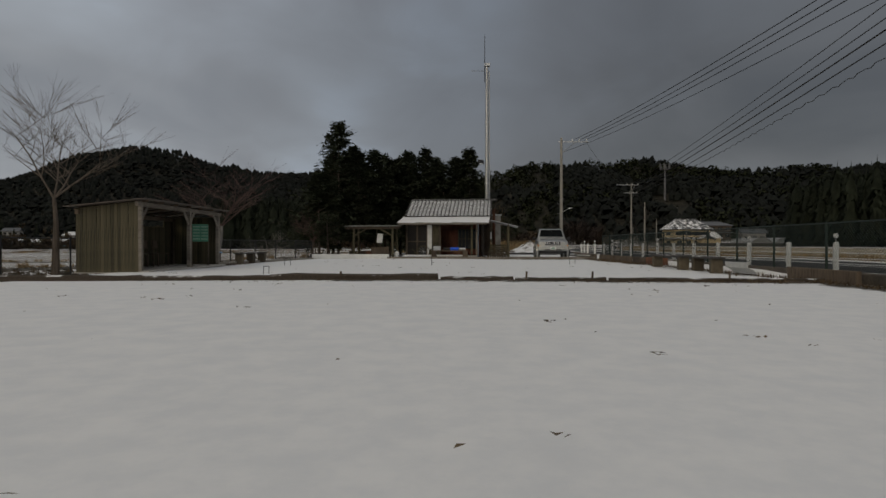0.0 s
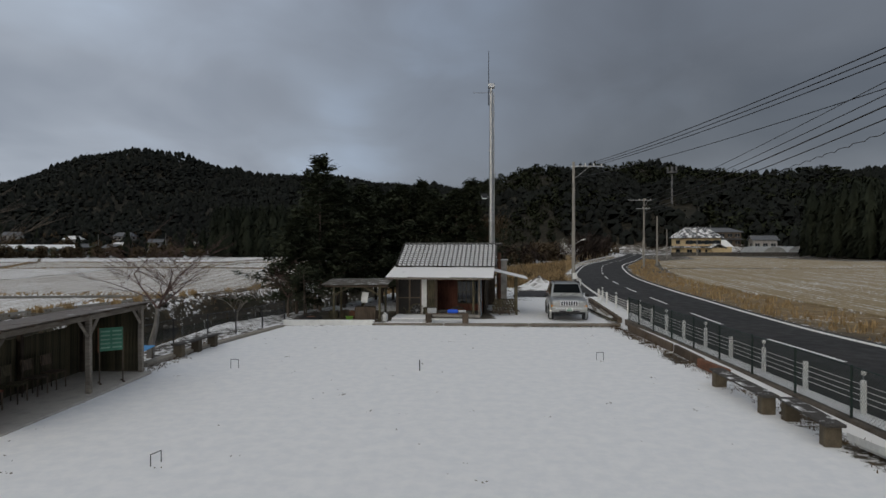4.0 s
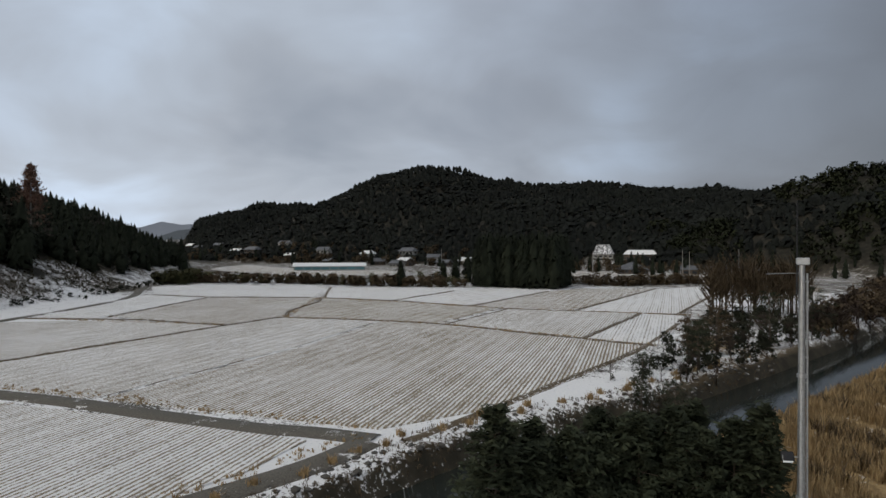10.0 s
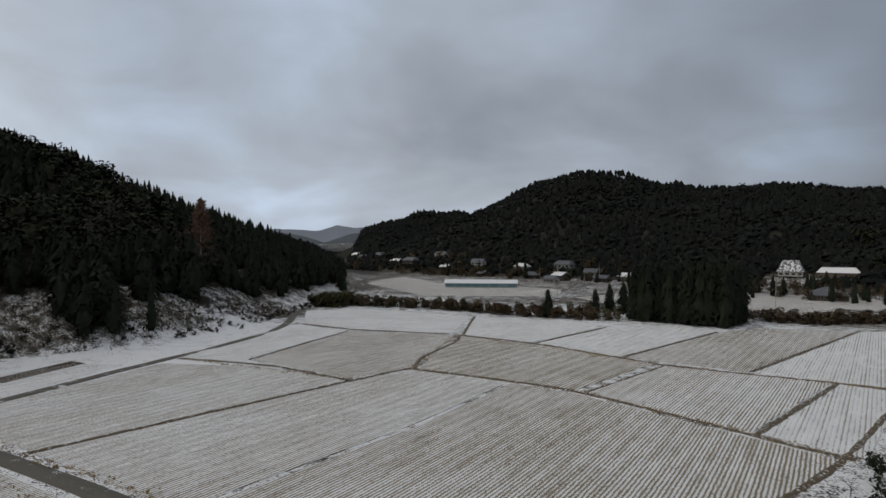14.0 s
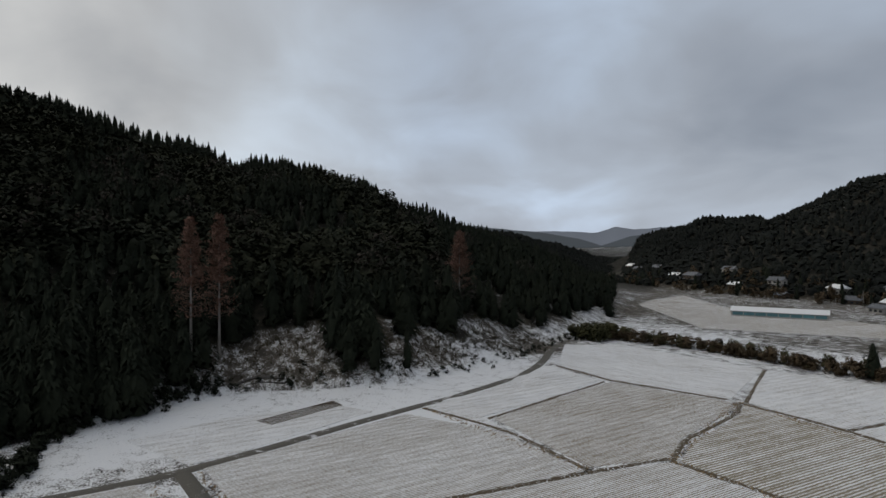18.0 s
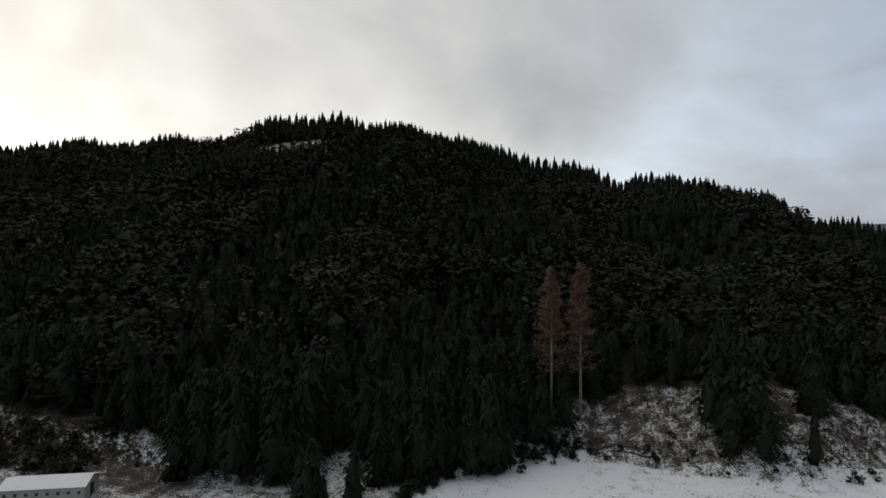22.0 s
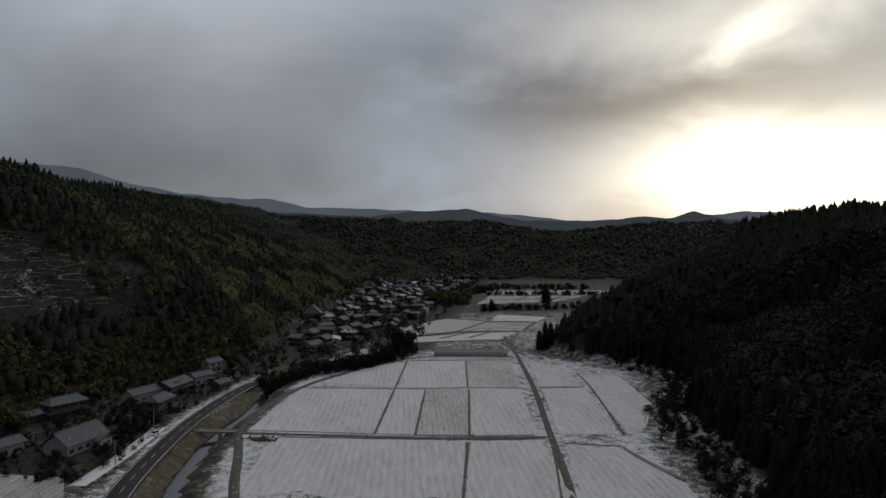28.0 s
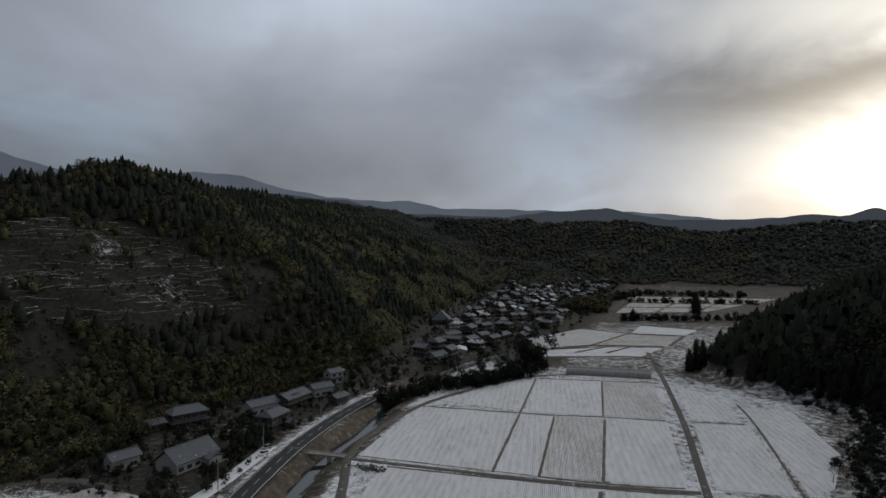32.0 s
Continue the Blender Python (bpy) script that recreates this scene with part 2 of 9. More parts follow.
M_FIELD = [field_material("stubble_snow_thin", 0.48, 0.80, (0.36, 0.295, 0.20), (0.150, 0.120, 0.085)), field_material("stubble_snow_half", 0.50, 0.90, (0.36, 0.295, 0.20), (0.145, 0.118, 0.085)),
           field_material("stubble_snow_full", 0.6, 1.08, (0.36, 0.29, 0.19)), field_material("mown_brown_field", 0.72, 0.76, (0.33, 0.275, 0.19), (0.21, 0.175, 0.12)),
           field_material("golden_stubble", 0.7, 0.60, (0.38, 0.30, 0.18), (0.23, 0.18, 0.11))]
M_LEVEE = snow_on("levee_grass", (0.125, 0.098, 0.066), 0.16, 2.2, 0.9)


def _asphalt(g):
    p = g.local()
    a, b, c = g.noise(p, 0.25, 5), g.noise(p, 40, 3), g.noise(p, 2.0, 5)
    col = g.mix(g.range(a, 0.3, 0.7), (0.026, 0.025, 0.0245), (0.040, 0.038, 0.037))
    col = g.mix(g.range(b, 0.45, 0.75), col, (0.055, 0.053, 0.051))
    g.done(col, g.range(c, 0.3, 0.7, 0.62, 0.80), g.bump(b, 0.2, 0.004), 0.0, 0.22)


M_ASPHALT = material("asphalt", _asphalt)


def _track(g):
    p = g.local()
    a, b = g.noise(p, 0.5, 6, 0.6), g.noise(p, 7, 4)
    col = g.mix(g.range(b, 0.3, 0.7), (0.085, 0.078, 0.066), (0.150, 0.137, 0.116))
    col = g.mix(g.range(g.math("ADD", g.math("MULTIPLY", a, 0.7), g.math("MULTIPLY", b, 0.3)), 0.58, 0.66), col, SNOW)
    g.done(col, 0.85, g.bump(b, 0.4, 0.02))


M_TRACK = material("gravel_track", _track)


def _line(g):
    p = g.local()
    w = g.noise(p, 6, 6, 0.7)
    g.done(g.mix(g.range(w, 0.28, 0.40), (0.16, 0.16, 0.16), (0.74, 0.74, 0.72)), 0.7)


M_LINE = material("road_paint", _line)


def _water(g):
    p = g.pos()
    n = g.noise(p, 1.6, 4, 0.6)
    g.done((0.020, 0.026, 0.024), 0.09, g.bump(n, 0.22, 0.03), 0.0, 0.45)


M_WATER = material("river_water", _water)


def foliage(name, lo, hi, scale=0.6):
    def build(g):
        r = g.island()
        n = g.noise(g.pos(), scale, 4)
        f = g.math("ADD", g.math("MULTIPLY", r, 0.22), g.math("MULTIPLY", n, 0.78))
        g.done(g.mix(g.range(f, 0.22, 0.78), lo, hi), 0.9, None, 0.0, 0.06)
    return material(name, build)


M_CEDAR = foliage("cedar_foliage", (0.017, 0.021, 0.015), (0.033, 0.0385, 0.0255), 0.05)
M_CYPRESS = foliage("cypress_foliage", (0.027, 0.033, 0.022), (0.054, 0.062, 0.037))
M_BAMBOO = foliage("bamboo_foliage", (0.036, 0.038, 0.020), (0.120, 0.113, 0.056), 0.03)
M_OAK = foliage("evergreen_oak_foliage", (0.020, 0.024, 0.017), (0.046, 0.048, 0.030), 0.03)
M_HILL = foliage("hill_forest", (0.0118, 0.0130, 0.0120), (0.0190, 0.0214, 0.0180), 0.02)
# foliage of the south hills, made paler to carry the haze in its colour
M_SOUTH_HAZED = foliage("hazed_south_foliage", (0.034, 0.038, 0.032), (0.070, 0.072, 0.056), 0.012)
M_CROWN = foliage("bare_grey_crowns", (0.040, 0.035, 0.030), (0.078, 0.066, 0.056), 0.06)
M_THICKET = foliage("hillside_thicket", (0.038, 0.038, 0.027), (0.098, 0.090, 0.060), 0.035)
M_STEMS = snow_on("felled_stems", (0.16, 0.142, 0.108), 0.28, 1.1, 0.9)
M_GROVE = foliage("dim_bamboo_foliage", (0.014, 0.018, 0.010), (0.040, 0.044, 0.022), 0.03)
M_BARE = foliage("bare_twigs", (0.040, 0.031, 0.027), (0.095, 0.070, 0.058), 0.05)
M_LARCH = foliage("rusty_needles", (0.10, 0.058, 0.044), (0.21, 0.125, 0.095), 0.3)
M_BARK = wood("bark", (0.06, 0.048, 0.038), (0.16, 0.13, 0.105), 2.0)
M_BARK_GREY = wood("grey_bark", (0.13, 0.12, 0.11), (0.28, 0.26, 0.235), 2.0)
M_SNOW = material("snow", lambda g: g.done(g.mix(g.range(g.noise(g.pos(), 0.8, 6), 0.3, 0.7), (0.78, 0.78, 0.785), (0.84, 0.84, 0.845)), 0.8, g.bump(g.noise(g.pos(), 5, 5), 0.3, 0.03), 0.0, 0.3))

# ---- the lie of the land ----
def mesh_from(name, verts, faces, mat=None, smooth=False):
    me = bpy.data.meshes.new(name)
    me.from_pydata([tuple(v) for v in verts], [], [tuple(f) for f in faces])
    if smooth:
        me.polygons.foreach_set("use_smooth", np.ones(len(me.polygons), bool))
    if mat:
        me.materials.append(mat)
    me.update()
    return me


def step(v, a, b):
    u = np.clip((v - a) / (b - a), 0, 1)
    return u * u * (3 - 2 * u)


def curve(pts, n=8):
    """A smooth line through the points (Catmull-Rom)."""
    p = np.array(pts, float)
    q = np.vstack([2 * p[0] - p[1], p, 2 * p[-1] - p[-2]])
    out = []
    for i in range(1, len(q) - 2):
        for k in range(n):
            t = k / n
            out.append(0.5 * (2 * q[i] + (q[i + 1] - q[i - 1]) * t + (2 * q[i - 1] - 5 * q[i] + 4 * q[i + 1] - q[i + 2]) * t * t + (3 * q[i] - q[i - 1] - 3 * q[i + 1] + q[i + 2]) * t ** 3))
    out.append(p[-1])
    return np.array(out)


def line_distance(X, Y, line):
    """Distance from each place to a line, and the share of the way along it."""
    best, where = np.full(X.shape, 1e9), np.zeros(X.shape)
    for i in range(len(line) - 1):
        (ax, ay), (bx, by) = line[i][:2], line[i + 1][:2]
        dx, dy = bx - ax, by - ay
        t = np.clip(((X - ax) * dx + (Y - ay) * dy) / (dx * dx + dy * dy + 1e-9), 0, 1)
        d = np.hypot(X - ax - t * dx, Y - ay - t * dy)
        hit = d < best
        best[hit], where[hit] = d[hit], (i + t)[hit]
    return best, where


RIVER = curve([(66, -330), (64, -250), (57, -205), (55, -170), (50, -145), (42, -118), (26, -85), (4, -45), (-12, -10), (-20.5, 15), (-22, 35), (-17.2, 47.5), (-14, 58), (-10.5, 67), (-6, 75), (-2, 81), (2.5, 90), (9, 105), (15, 120), (21, 135), (28, 155), (37, 180), (47, 230), (55, 280)], 5)
ROAD = curve([(30, -420), (55, -330), (69, -268), (71.5, -222), (68, -178), (60, -139), (50, -105), (35, -70), (19.5, -25), (13.0, 5), (12.1, 25), (12.8, 36), (13.7, 46), (15.0, 57), (17.4, 72), (21.0, 88), (27.5, 112), (38, 140), (52, 180), (66, 222), (70, 250), (62, 275), (40, 290), (0, 300), (-40, 305)], 6)

WEST_Y = [-1500, -900, -700, -540, -460, -400, -347, -323, -303, -285, -240, -200, -165, -120, -80, -40, -10, 20, 40, 60, 85, 100, 120, 143, 185, 260, 340, 480]
WEST_FOOT = [-700, -420, -290, -165, -112, -84, -74, -95, -116, -134, -124, -113, -113, -117, -121, -127, -133, -140, -151, -164, -157, -155, -165, -176, -204, -262, -330, -420]
RIDGE_Y = [-1500, -800, -700, -660, -540, -500, -450, -420, -400, -363, -340, -305, -277, -237, -222, -203, -190, -182, -176, -150, -143, -130, -102, -80, -46, -30, -11, 5, 18, 40, 77, 88, 100, 119, 125, 144, 149, 155, 166, 185, 205, 238, 258, 300, 360, 480]
RIDGE_X = [-520, -330, -323, -320, -340, -344, -350, -355, -359, -365, -365, -365, -365, -365, -365, -365, -365, -365, -365, -365, -365, -365, -361, -360, -358, -355, -352, -351, -351, -350, -350, -350, -350, -350, -350, -350, -350, -350, -351, -353, -355, -362, -367, -380, -400, -470]
RIDGE_Z = [79.0, 93.0, 93.0, 92.8, 96.2, 96.0, 93.5, 94.8, 95.6, 100.2, 102.5, 104.7, 109.5, 107.0, 104.7, 109.5, 110.1, 107.7, 104.5, 106.2, 111.0, 111.9, 112.0, 114.0, 105.0, 102.7, 100.7, 96.0, 87.9, 83.7, 74.7, 77.2, 76.5, 75.7, 71.7, 66.3, 62.7, 52.1, 48.8, 50.0, 45.0, 34.7, 30.8, 13.0, 3.0, 0.5]
EAST_Y = [-1500, -775, -490, -420, -342, -298, -266, -217, -170, -130, -95, -40, 20, 100, 180, 260, 400]
EAST_FOOT = [240, 172, 148, 130, 108, 118, 136, 137, 138, 134, 138, 150, 170, 180, 165, 190, 260]
EAST_RX = [640, 450, 365, 345, 330, 318, 310, 296, 290, 290, 295, 310, 330, 345, 345, 380, 420]
EAST_RZ = [160, 133, 124, 128, 128, 122, 111, 99, 86, 77, 70, 60, 58, 58, 60, 62, 64]
NORTH_X = [-1100, -760, -621, -585, -540, -495, -463, -431, -393, -354, -316, -284, -264, -219, -162, -110, -46, 40, 200]
NORTH_RY = [560, 560, 576, 590, 608, 626, 639, 651, 667, 682, 697, 710, 718, 735, 758, 779, 804, 830, 860]
NORTH_RZ = [8, 10, 30, 47, 58, 59, 50, 73, 96, 105, 104, 96, 88.5, 80.5, 86.5, 79, 76, 73, 75]
NORTH_FOOT = [470, 450, 440, 430, 425, 420, 420, 418, 415, 412, 412, 412, 412, 415, 420, 425, 430, 440, 470]
NE_X = [-110, -60, -25, 7, 21, 50, 78, 107, 140, 174, 207, 246, 284, 340, 500]
NE_RY = [500, 505, 512, 530, 531, 533, 535, 537, 540, 542, 544, 547, 549, 553, 580]
NE_RZ = [0, 8, 28, 44, 51.5, 60, 67, 65.5, 67, 70, 64.5, 63.5, 62.5, 66.5, 72]
NE_FOOT = [420, 405, 395, 385, 375, 350, 330, 320, 312, 305, 300, 300, 300, 300, 320]

FAR_AZ = [49.6, 52, 55, 58.5, 63, 66, 72, 80, 95]
FAR_Z = [0, 16, 33, 42, 51, 55, 58, 50, 20]


def rolling(X, Y, size, seed=0):
    """Smooth pseudo-random relief from a few crossed waves, about -1 to 1."""
    r = random.Random(seed)
    z = np.zeros(np.shape(X))
    for k in range(7):
        a, s = r.uniform(0, math.pi), size * r.uniform(0.5, 1.6)
        z = z + np.sin((X * math.cos(a) + Y * math.sin(a)) / s * 2 * math.pi + r.uniform(0, 6.28)) * r.uniform(0.5, 1)
    return z / 3.2


def hill_shape(u, power):
    """0 at the foot, 1 on the ridge, falling again behind it."""
    front = np.clip(u, 0, 1) ** power
    back = 1 - 0.75 * np.clip(u - 1, 0, 1.3) / 1.3
    return np.where(u <= 1, front, back)


def hills(X, Y):
    """Height of the hills over the valley floor."""
    f, rx, rz = np.interp(Y, WEST_Y, WEST_FOOT), np.interp(Y, RIDGE_Y, RIDGE_X), np.interp(Y, RIDGE_Y, RIDGE_Z)
    power = 0.86 - 0.26 * step(-Y, 300, 420)
    z = rz * hill_shape((f - X) / (f - rx), power) * (X < f)
    f, rx, rz = np.interp(Y, EAST_Y, EAST_FOOT), np.interp(Y, EAST_Y, EAST_RX), np.interp(Y, EAST_Y, EAST_RZ)
    z = np.maximum(z, rz * hill_shape((X - f) / (rx - f), 0.9) * (X > f))
    f, ry, rz = np.interp(X, NORTH_X, NORTH_FOOT), np.interp(X, NORTH_X, NORTH_RY), np.interp(X, NORTH_X, NORTH_RZ)
    end = 1 - step(np.degrees(np.arctan2(-X - 12, Y - 42)), 47.8, 49.9)
    z = np.maximum(z, (rz + 2.5) * hill_shape((Y - f) / (ry - f), 0.95) * (Y > f) * end)
    f, ry, rz = np.interp(X, NE_X, NE_FOOT), np.interp(X, NE_X, NE_RY), np.interp(X, NE_X, NE_RZ)
    z = np.maximum(z, rz * hill_shape((Y - f) / (ry - f), 0.8) * (Y > f) * (X > -110))
    # hills closing the valley to the south, and the far ranges all round
    south = np.interp(X, [-1200, -445, -368, -236, -166, -61, 18, 88, 176, 316, 700], [130, 116, 118, 104, 96, 108, 124, 122, 118, 130, 140])
    z = np.maximum(z, south * hill_shape((-Y - 1190 + 0.10 * np.abs(X)) / 260, 0.9) * (Y < -900))
    # low rounded rises in front of them, behind the village
    for cx, cy, rx, ry, top in ((70, -1230, 130, 90, 46), (-75, -1260, 90, 80, 40), (215, -1130, 90, 110, 42), (-250, -1240, 110, 90, 40)):
        z = np.maximum(z, top * np.exp(-((X - cx) / rx) ** 2 - ((Y - cy) / ry) ** 2) - 1.5)
    # a far ridge behind the western hill, running out where the side valley opens
    far, side = np.hypot(X + 12, Y - 42), np.degrees(np.arctan2(-X - 12, Y - 42))
    rz, near = np.interp(side, FAR_AZ, FAR_Z), np.interp(side, [49, 56], [730, 600])
    z = np.maximum(z, rz * hill_shape((far - near) / (800 - near), 0.9) * (far > near) * (Y > -40))
    r = np.hypot(X, Y)
    az = np.degrees(np.arctan2(-X, Y)) % 360
    top = np.interp(az, [0, 40, 52, 60, 100, 160, 188, 200, 210, 222, 230, 260, 300, 340, 360], [110, 95, 75, 80, 120, 140, 150, 180, 195, 235, 265, 250, 160, 130, 110])
    z = np.maximum(z, 0.30 * top * step(r, 1150, 1900) * (1 + 0.10 * rolling(X, Y, 700, 3)))
    rough = step(z, 4, 40) * (3.5 * rolling(X, Y, 95, 1) + 1.6 * rolling(X, Y, 38, 2))
    return z + rough


def floor_height(X, Y):
    """The valley floor without the hills: terraces and the river's channel."""
    d, _ = line_distance(X, Y, RIVER)
    d = d * (1 + 0.7 * step(-Y, 60, 100))
    rx = np.interp(Y, RIVER[:, 1], RIVER[:, 0])
    east = step(X - rx, 5, 9)
    z = -1.0 - 1.0 * step(-Y, 70, 130) + east * (1.0 + 0.8 * step(-Y, 70, 130))
    z = z + 0.05 * rolling(X, Y, 23, 5)
    near = np.clip((d - 3.6) / (7.6 + 4.4 * (step(Y, 5, 20) * (1 - step(Y, 62, 80))) - 3.6), 0, 1)
    far = step(d, 4.0, 6.6)
    ch = 1 - np.where(X > rx, near ** 0.85, far)
    foot = np.interp(Y, WEST_Y, WEST_FOOT)
    z = z + 2.6 * (1 - step(X - foot, 0, 26)) * step(Y, -125, -100) * (1 - step(Y, -40, -22)) * (X < 0)
    return z * (1 - ch) + ch * np.interp(Y, [-60, 10], [-5.0, -3.8])


def height(X, Y):
    X, Y = np.asarray(X, float), np.asarray(Y, float)
    return floor_height(X, Y) + hills(X, Y)


def spread(lo, hi, bands):
    """Grid lines: each band (a, b, step) is even, and beyond the outermost the steps grow."""
    v = set()
    for a, b, s in bands:
        v |= {round(x, 3) for x in np.arange(a, b + 1e-6, s)}
    v = sorted(v)
    s, x = bands[0][2], v[0]
    while x > lo:
        s *= 1.09
        x -= s
        v.insert(0, x)
    s, x = bands[-1][2], v[-1]
    while x < hi:
        s *= 1.09
        x += s
        v.append(x)
    return np.array(v)


def build_ground():
    xs = spread(-3600, 3600, [(-420, -160, 5), (-160, -46, 3), (-45, 26, 1.25), (28, 140, 3), (140, 340, 6)])
    ys = spread(-3600, 3600, [(-420, -14, 3.5), (-12, 82, 1.25), (84, 280, 3)])
    X, Y = np.meshgrid(xs, ys)
    Z = height(X, Y)
    nx, ny = len(xs), len(ys)
    me = bpy.data.meshes.new("ground")
    me.vertices.add(nx * ny)
    me.vertices.foreach_set("co", np.stack([X, Y, Z], -1).ravel())
    i = (np.arange(ny - 1)[:, None] * nx + np.arange(nx - 1)).ravel()
    quads = np.stack([i, i + 1, i + nx + 1, i + nx], 1).astype(np.int32)
    me.loops.add(quads.size)
    me.loops.foreach_set("vertex_index", quads.ravel())
    me.polygons.add(len(quads))
    me.polygons.foreach_set("loop_start", np.arange(0, quads.size, 4, dtype=np.int32))
    me.polygons.foreach_set("use_smooth", np.ones(len(quads), bool))
    me.update(calc_edges=True)
    h = hills(X, Y)
    d, _ = line_distance(X, Y, RIVER)
    dr, _ = line_distance(X, Y, ROAD)
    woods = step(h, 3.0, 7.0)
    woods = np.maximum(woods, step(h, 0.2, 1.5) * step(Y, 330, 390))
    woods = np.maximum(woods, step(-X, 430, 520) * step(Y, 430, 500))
    # open ground on the slopes: snowy banks and the clearing near the top
    openness = np.zeros(X.shape)
    for cx, cy, rx, ry in CLEARINGS:
        openness = np.maximum(openness, 1 - step(np.hypot((X - cx) / rx, (Y - cy) / ry), 0.75, 1.15))
    woods = woods * (1 - openness)
    edge = np.interp(Y, [-40, 14, 22.6, 23.6, 25.2, 27.2, 29.6, 32.3, 34.8, 46], [-14, -12, -9.8, -8.9, -8.7, -8.4, -7.8, -7.2, -7.0, -6.9])
    lot = step(X, edge, edge + 0.6) * (1 - step(X, 7.6, 8.4)) * step(Y, -40, -30) * (1 - step(Y, 44, 46))
    bank = 1 - step(d, 8.5, 11.5)
    dry = np.clip(bank * (0.75 - 0.68 * step(-Y, 60, 100)) + step(X, 15, 19) * (1 - step(X, 24, 27)) * 0.6, 0, 1)
    meadow = step(X, -6, -2) * (1 - step(X, 13, 16)) * step(Y, 56, 60) * (1 - step(Y, 120, 140))
    dry = np.clip(np.maximum(dry, meadow) * (1 - lot), 0, 1)
    snow = np.full(X.shape, 0.52)
    snow = snow * (1 - (0.12 + 0.24 * step(-Y, 50, 90)) * bank) * (1 - 0.30 * meadow)
    first = ROAD[:114]
    roadx = np.interp(Y, first[:, 1], first[:, 0])
    village = step(-Y, 95, 120) * step(X - roadx, 4, 10) + step(-Y, 330, 380) * step(X, -6, 14)
    snow = snow - 0.19 * np.clip(village, 0, 1)
    snow = snow - 0.17 * step(X - roadx, 3, 4) * (1 - step(X - roadx, 12, 16)) * step(Y, -20, 0) * (1 - step(Y, 200, 240))
    snow = snow - 0.13 * step(X - roadx, 12, 16) * (1 - step(X, 170, 200)) * step(Y, -20, 0) * (1 - step(Y, 225, 240))
    snow = snow - 0.10 * step(Y, 235, 260) * (1 - step(Y, 1000, 1200))
    dry = np.clip(dry + 0.12 * np.clip(village, 0, 1), 0, 1)
    snow = np.maximum(snow, 1.3 * lot)
    kerb = step(X + 0.25 * rolling(X, Y, 3.1, 18) + 0.012 * np.abs(Y - 22), 7.15, 7.75) * (1 - step(X, 8.7, 9.0)) * step(Y, 4, 8) * (1 - step(Y, 30, 33))
    snow = snow - 0.95 * kerb * lot
    bare = step(X, -8.4, -7.4) * (1 - step(X, -2.6, -2.0)) * step(Y, 32.6, 33.3) * (1 - step(Y, 38, 40)) + 0.62 * step(X, -8.4, -7.4) * (1 - step(X, -5.2, -3.6)) * step(Y, 30.6, 31.6) * (1 - step(Y, 32.6, 33.3)) + step(X, -2.6, -2.2) * (1 - step(X, 2.6, 3.2)) * step(Y, 35.0, 35.3)
    edge_w = np.interp(Y, [18, 24.4, 27, 32.5, 34], [-9.0, -8.7, -8.3, -7.0, -6.8])
    bare = bare + 0.80 * step(X, -9.9, -9.6) * (1 - step(X, edge_w - 0.15, edge_w + 0.05)) * step(Y, 22, 23) * (1 - step(Y, 33, 33.6))
    grove = step(Y, 37, 38.5) * (1 - step(X - 0.55 * (Y - 43), -1.5, 1.5)) * (X > -12)
    snow = np.where(lot > 0.5, snow - 0.99 * np.clip(bare, 0, 1) - 0.72 * grove * (1 - np.clip(bare, 0, 1)), snow)
    snow = snow * (1 - 0.42 * woods)
    snow = snow * (1 - openness) + (0.425 + 0.05 * step(-Y, 100, 115)) * openness
    wf = np.interp(Y, WEST_Y, WEST_FOOT)
    snow = snow - 0.06 * step(X, wf - 8, wf) * (1 - step(X, wf + 8, wf + 14)) * (1 - step(Y, 20, 34) * (1 - step(Y, 150, 170)))
    # the smooth snowy strip below the western bank
    snow = snow + 0.085 * step(X, wf - 1, wf + 3) * (1 - step(X, -122, -112)) * step(Y, 22, 36) * (1 - step(Y, 130, 150))
    snow = snow - (0.08 + 0.10 * step(-Y, 540, 620)) * step(-Y, 320, 360) * (X > -300) * (X < 60)
    east_slope = step(X, 130, 150) * (1 - step(-Y, 500, 600))
    shelf = np.maximum(1 - step(np.hypot((X - 222) / 48, (Y + 235) / 62), 0.8, 1.05), 1 - step(np.hypot((X - 190) / 26, (Y + 292) / 34), 0.8, 1.05))
    snow = snow + (0.02 + 0.17 * shelf * step(np.sin(h * 1.25 + 1.2 * rolling(X, Y, 60, 44)), 0.2, 0.75)) * woods * east_slope
    # more snow on the farthest ground imitates haze paling the distant slopes
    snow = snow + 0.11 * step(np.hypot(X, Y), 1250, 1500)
    snow = snow - 0.07 * bank * (X > np.interp(Y, RIVER[:, 1], RIVER[:, 0])) * (1 - lot) * step(Y, -30, 0)
    west_bank = bank * (X < np.interp(Y, RIVER[:, 1], RIVER[:, 0]))
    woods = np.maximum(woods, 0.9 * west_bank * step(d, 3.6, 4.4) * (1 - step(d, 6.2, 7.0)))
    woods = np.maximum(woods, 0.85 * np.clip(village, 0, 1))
    dry = dry * (1 - 0.7 * west_bank)
    snow = snow + 0.15 * step(d, 6.3, 7.1) * (1 - step(d, 13, 16)) * (X < np.interp(Y, RIVER[:, 1], RIVER[:, 0])) * step(Y, -30, 0) * (1 - lot)
    snow = snow - 0.11 * west_bank * (1 - step(d, 5.6, 6.6)) * step(Y, -30, 0)
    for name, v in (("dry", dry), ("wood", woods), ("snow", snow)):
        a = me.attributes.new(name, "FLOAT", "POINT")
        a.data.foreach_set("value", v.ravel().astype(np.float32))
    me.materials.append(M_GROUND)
    return tagged(new("ground", me), "snow-dusted valley floor and hillsides of soil and dry grass", "ground", kind="structure")


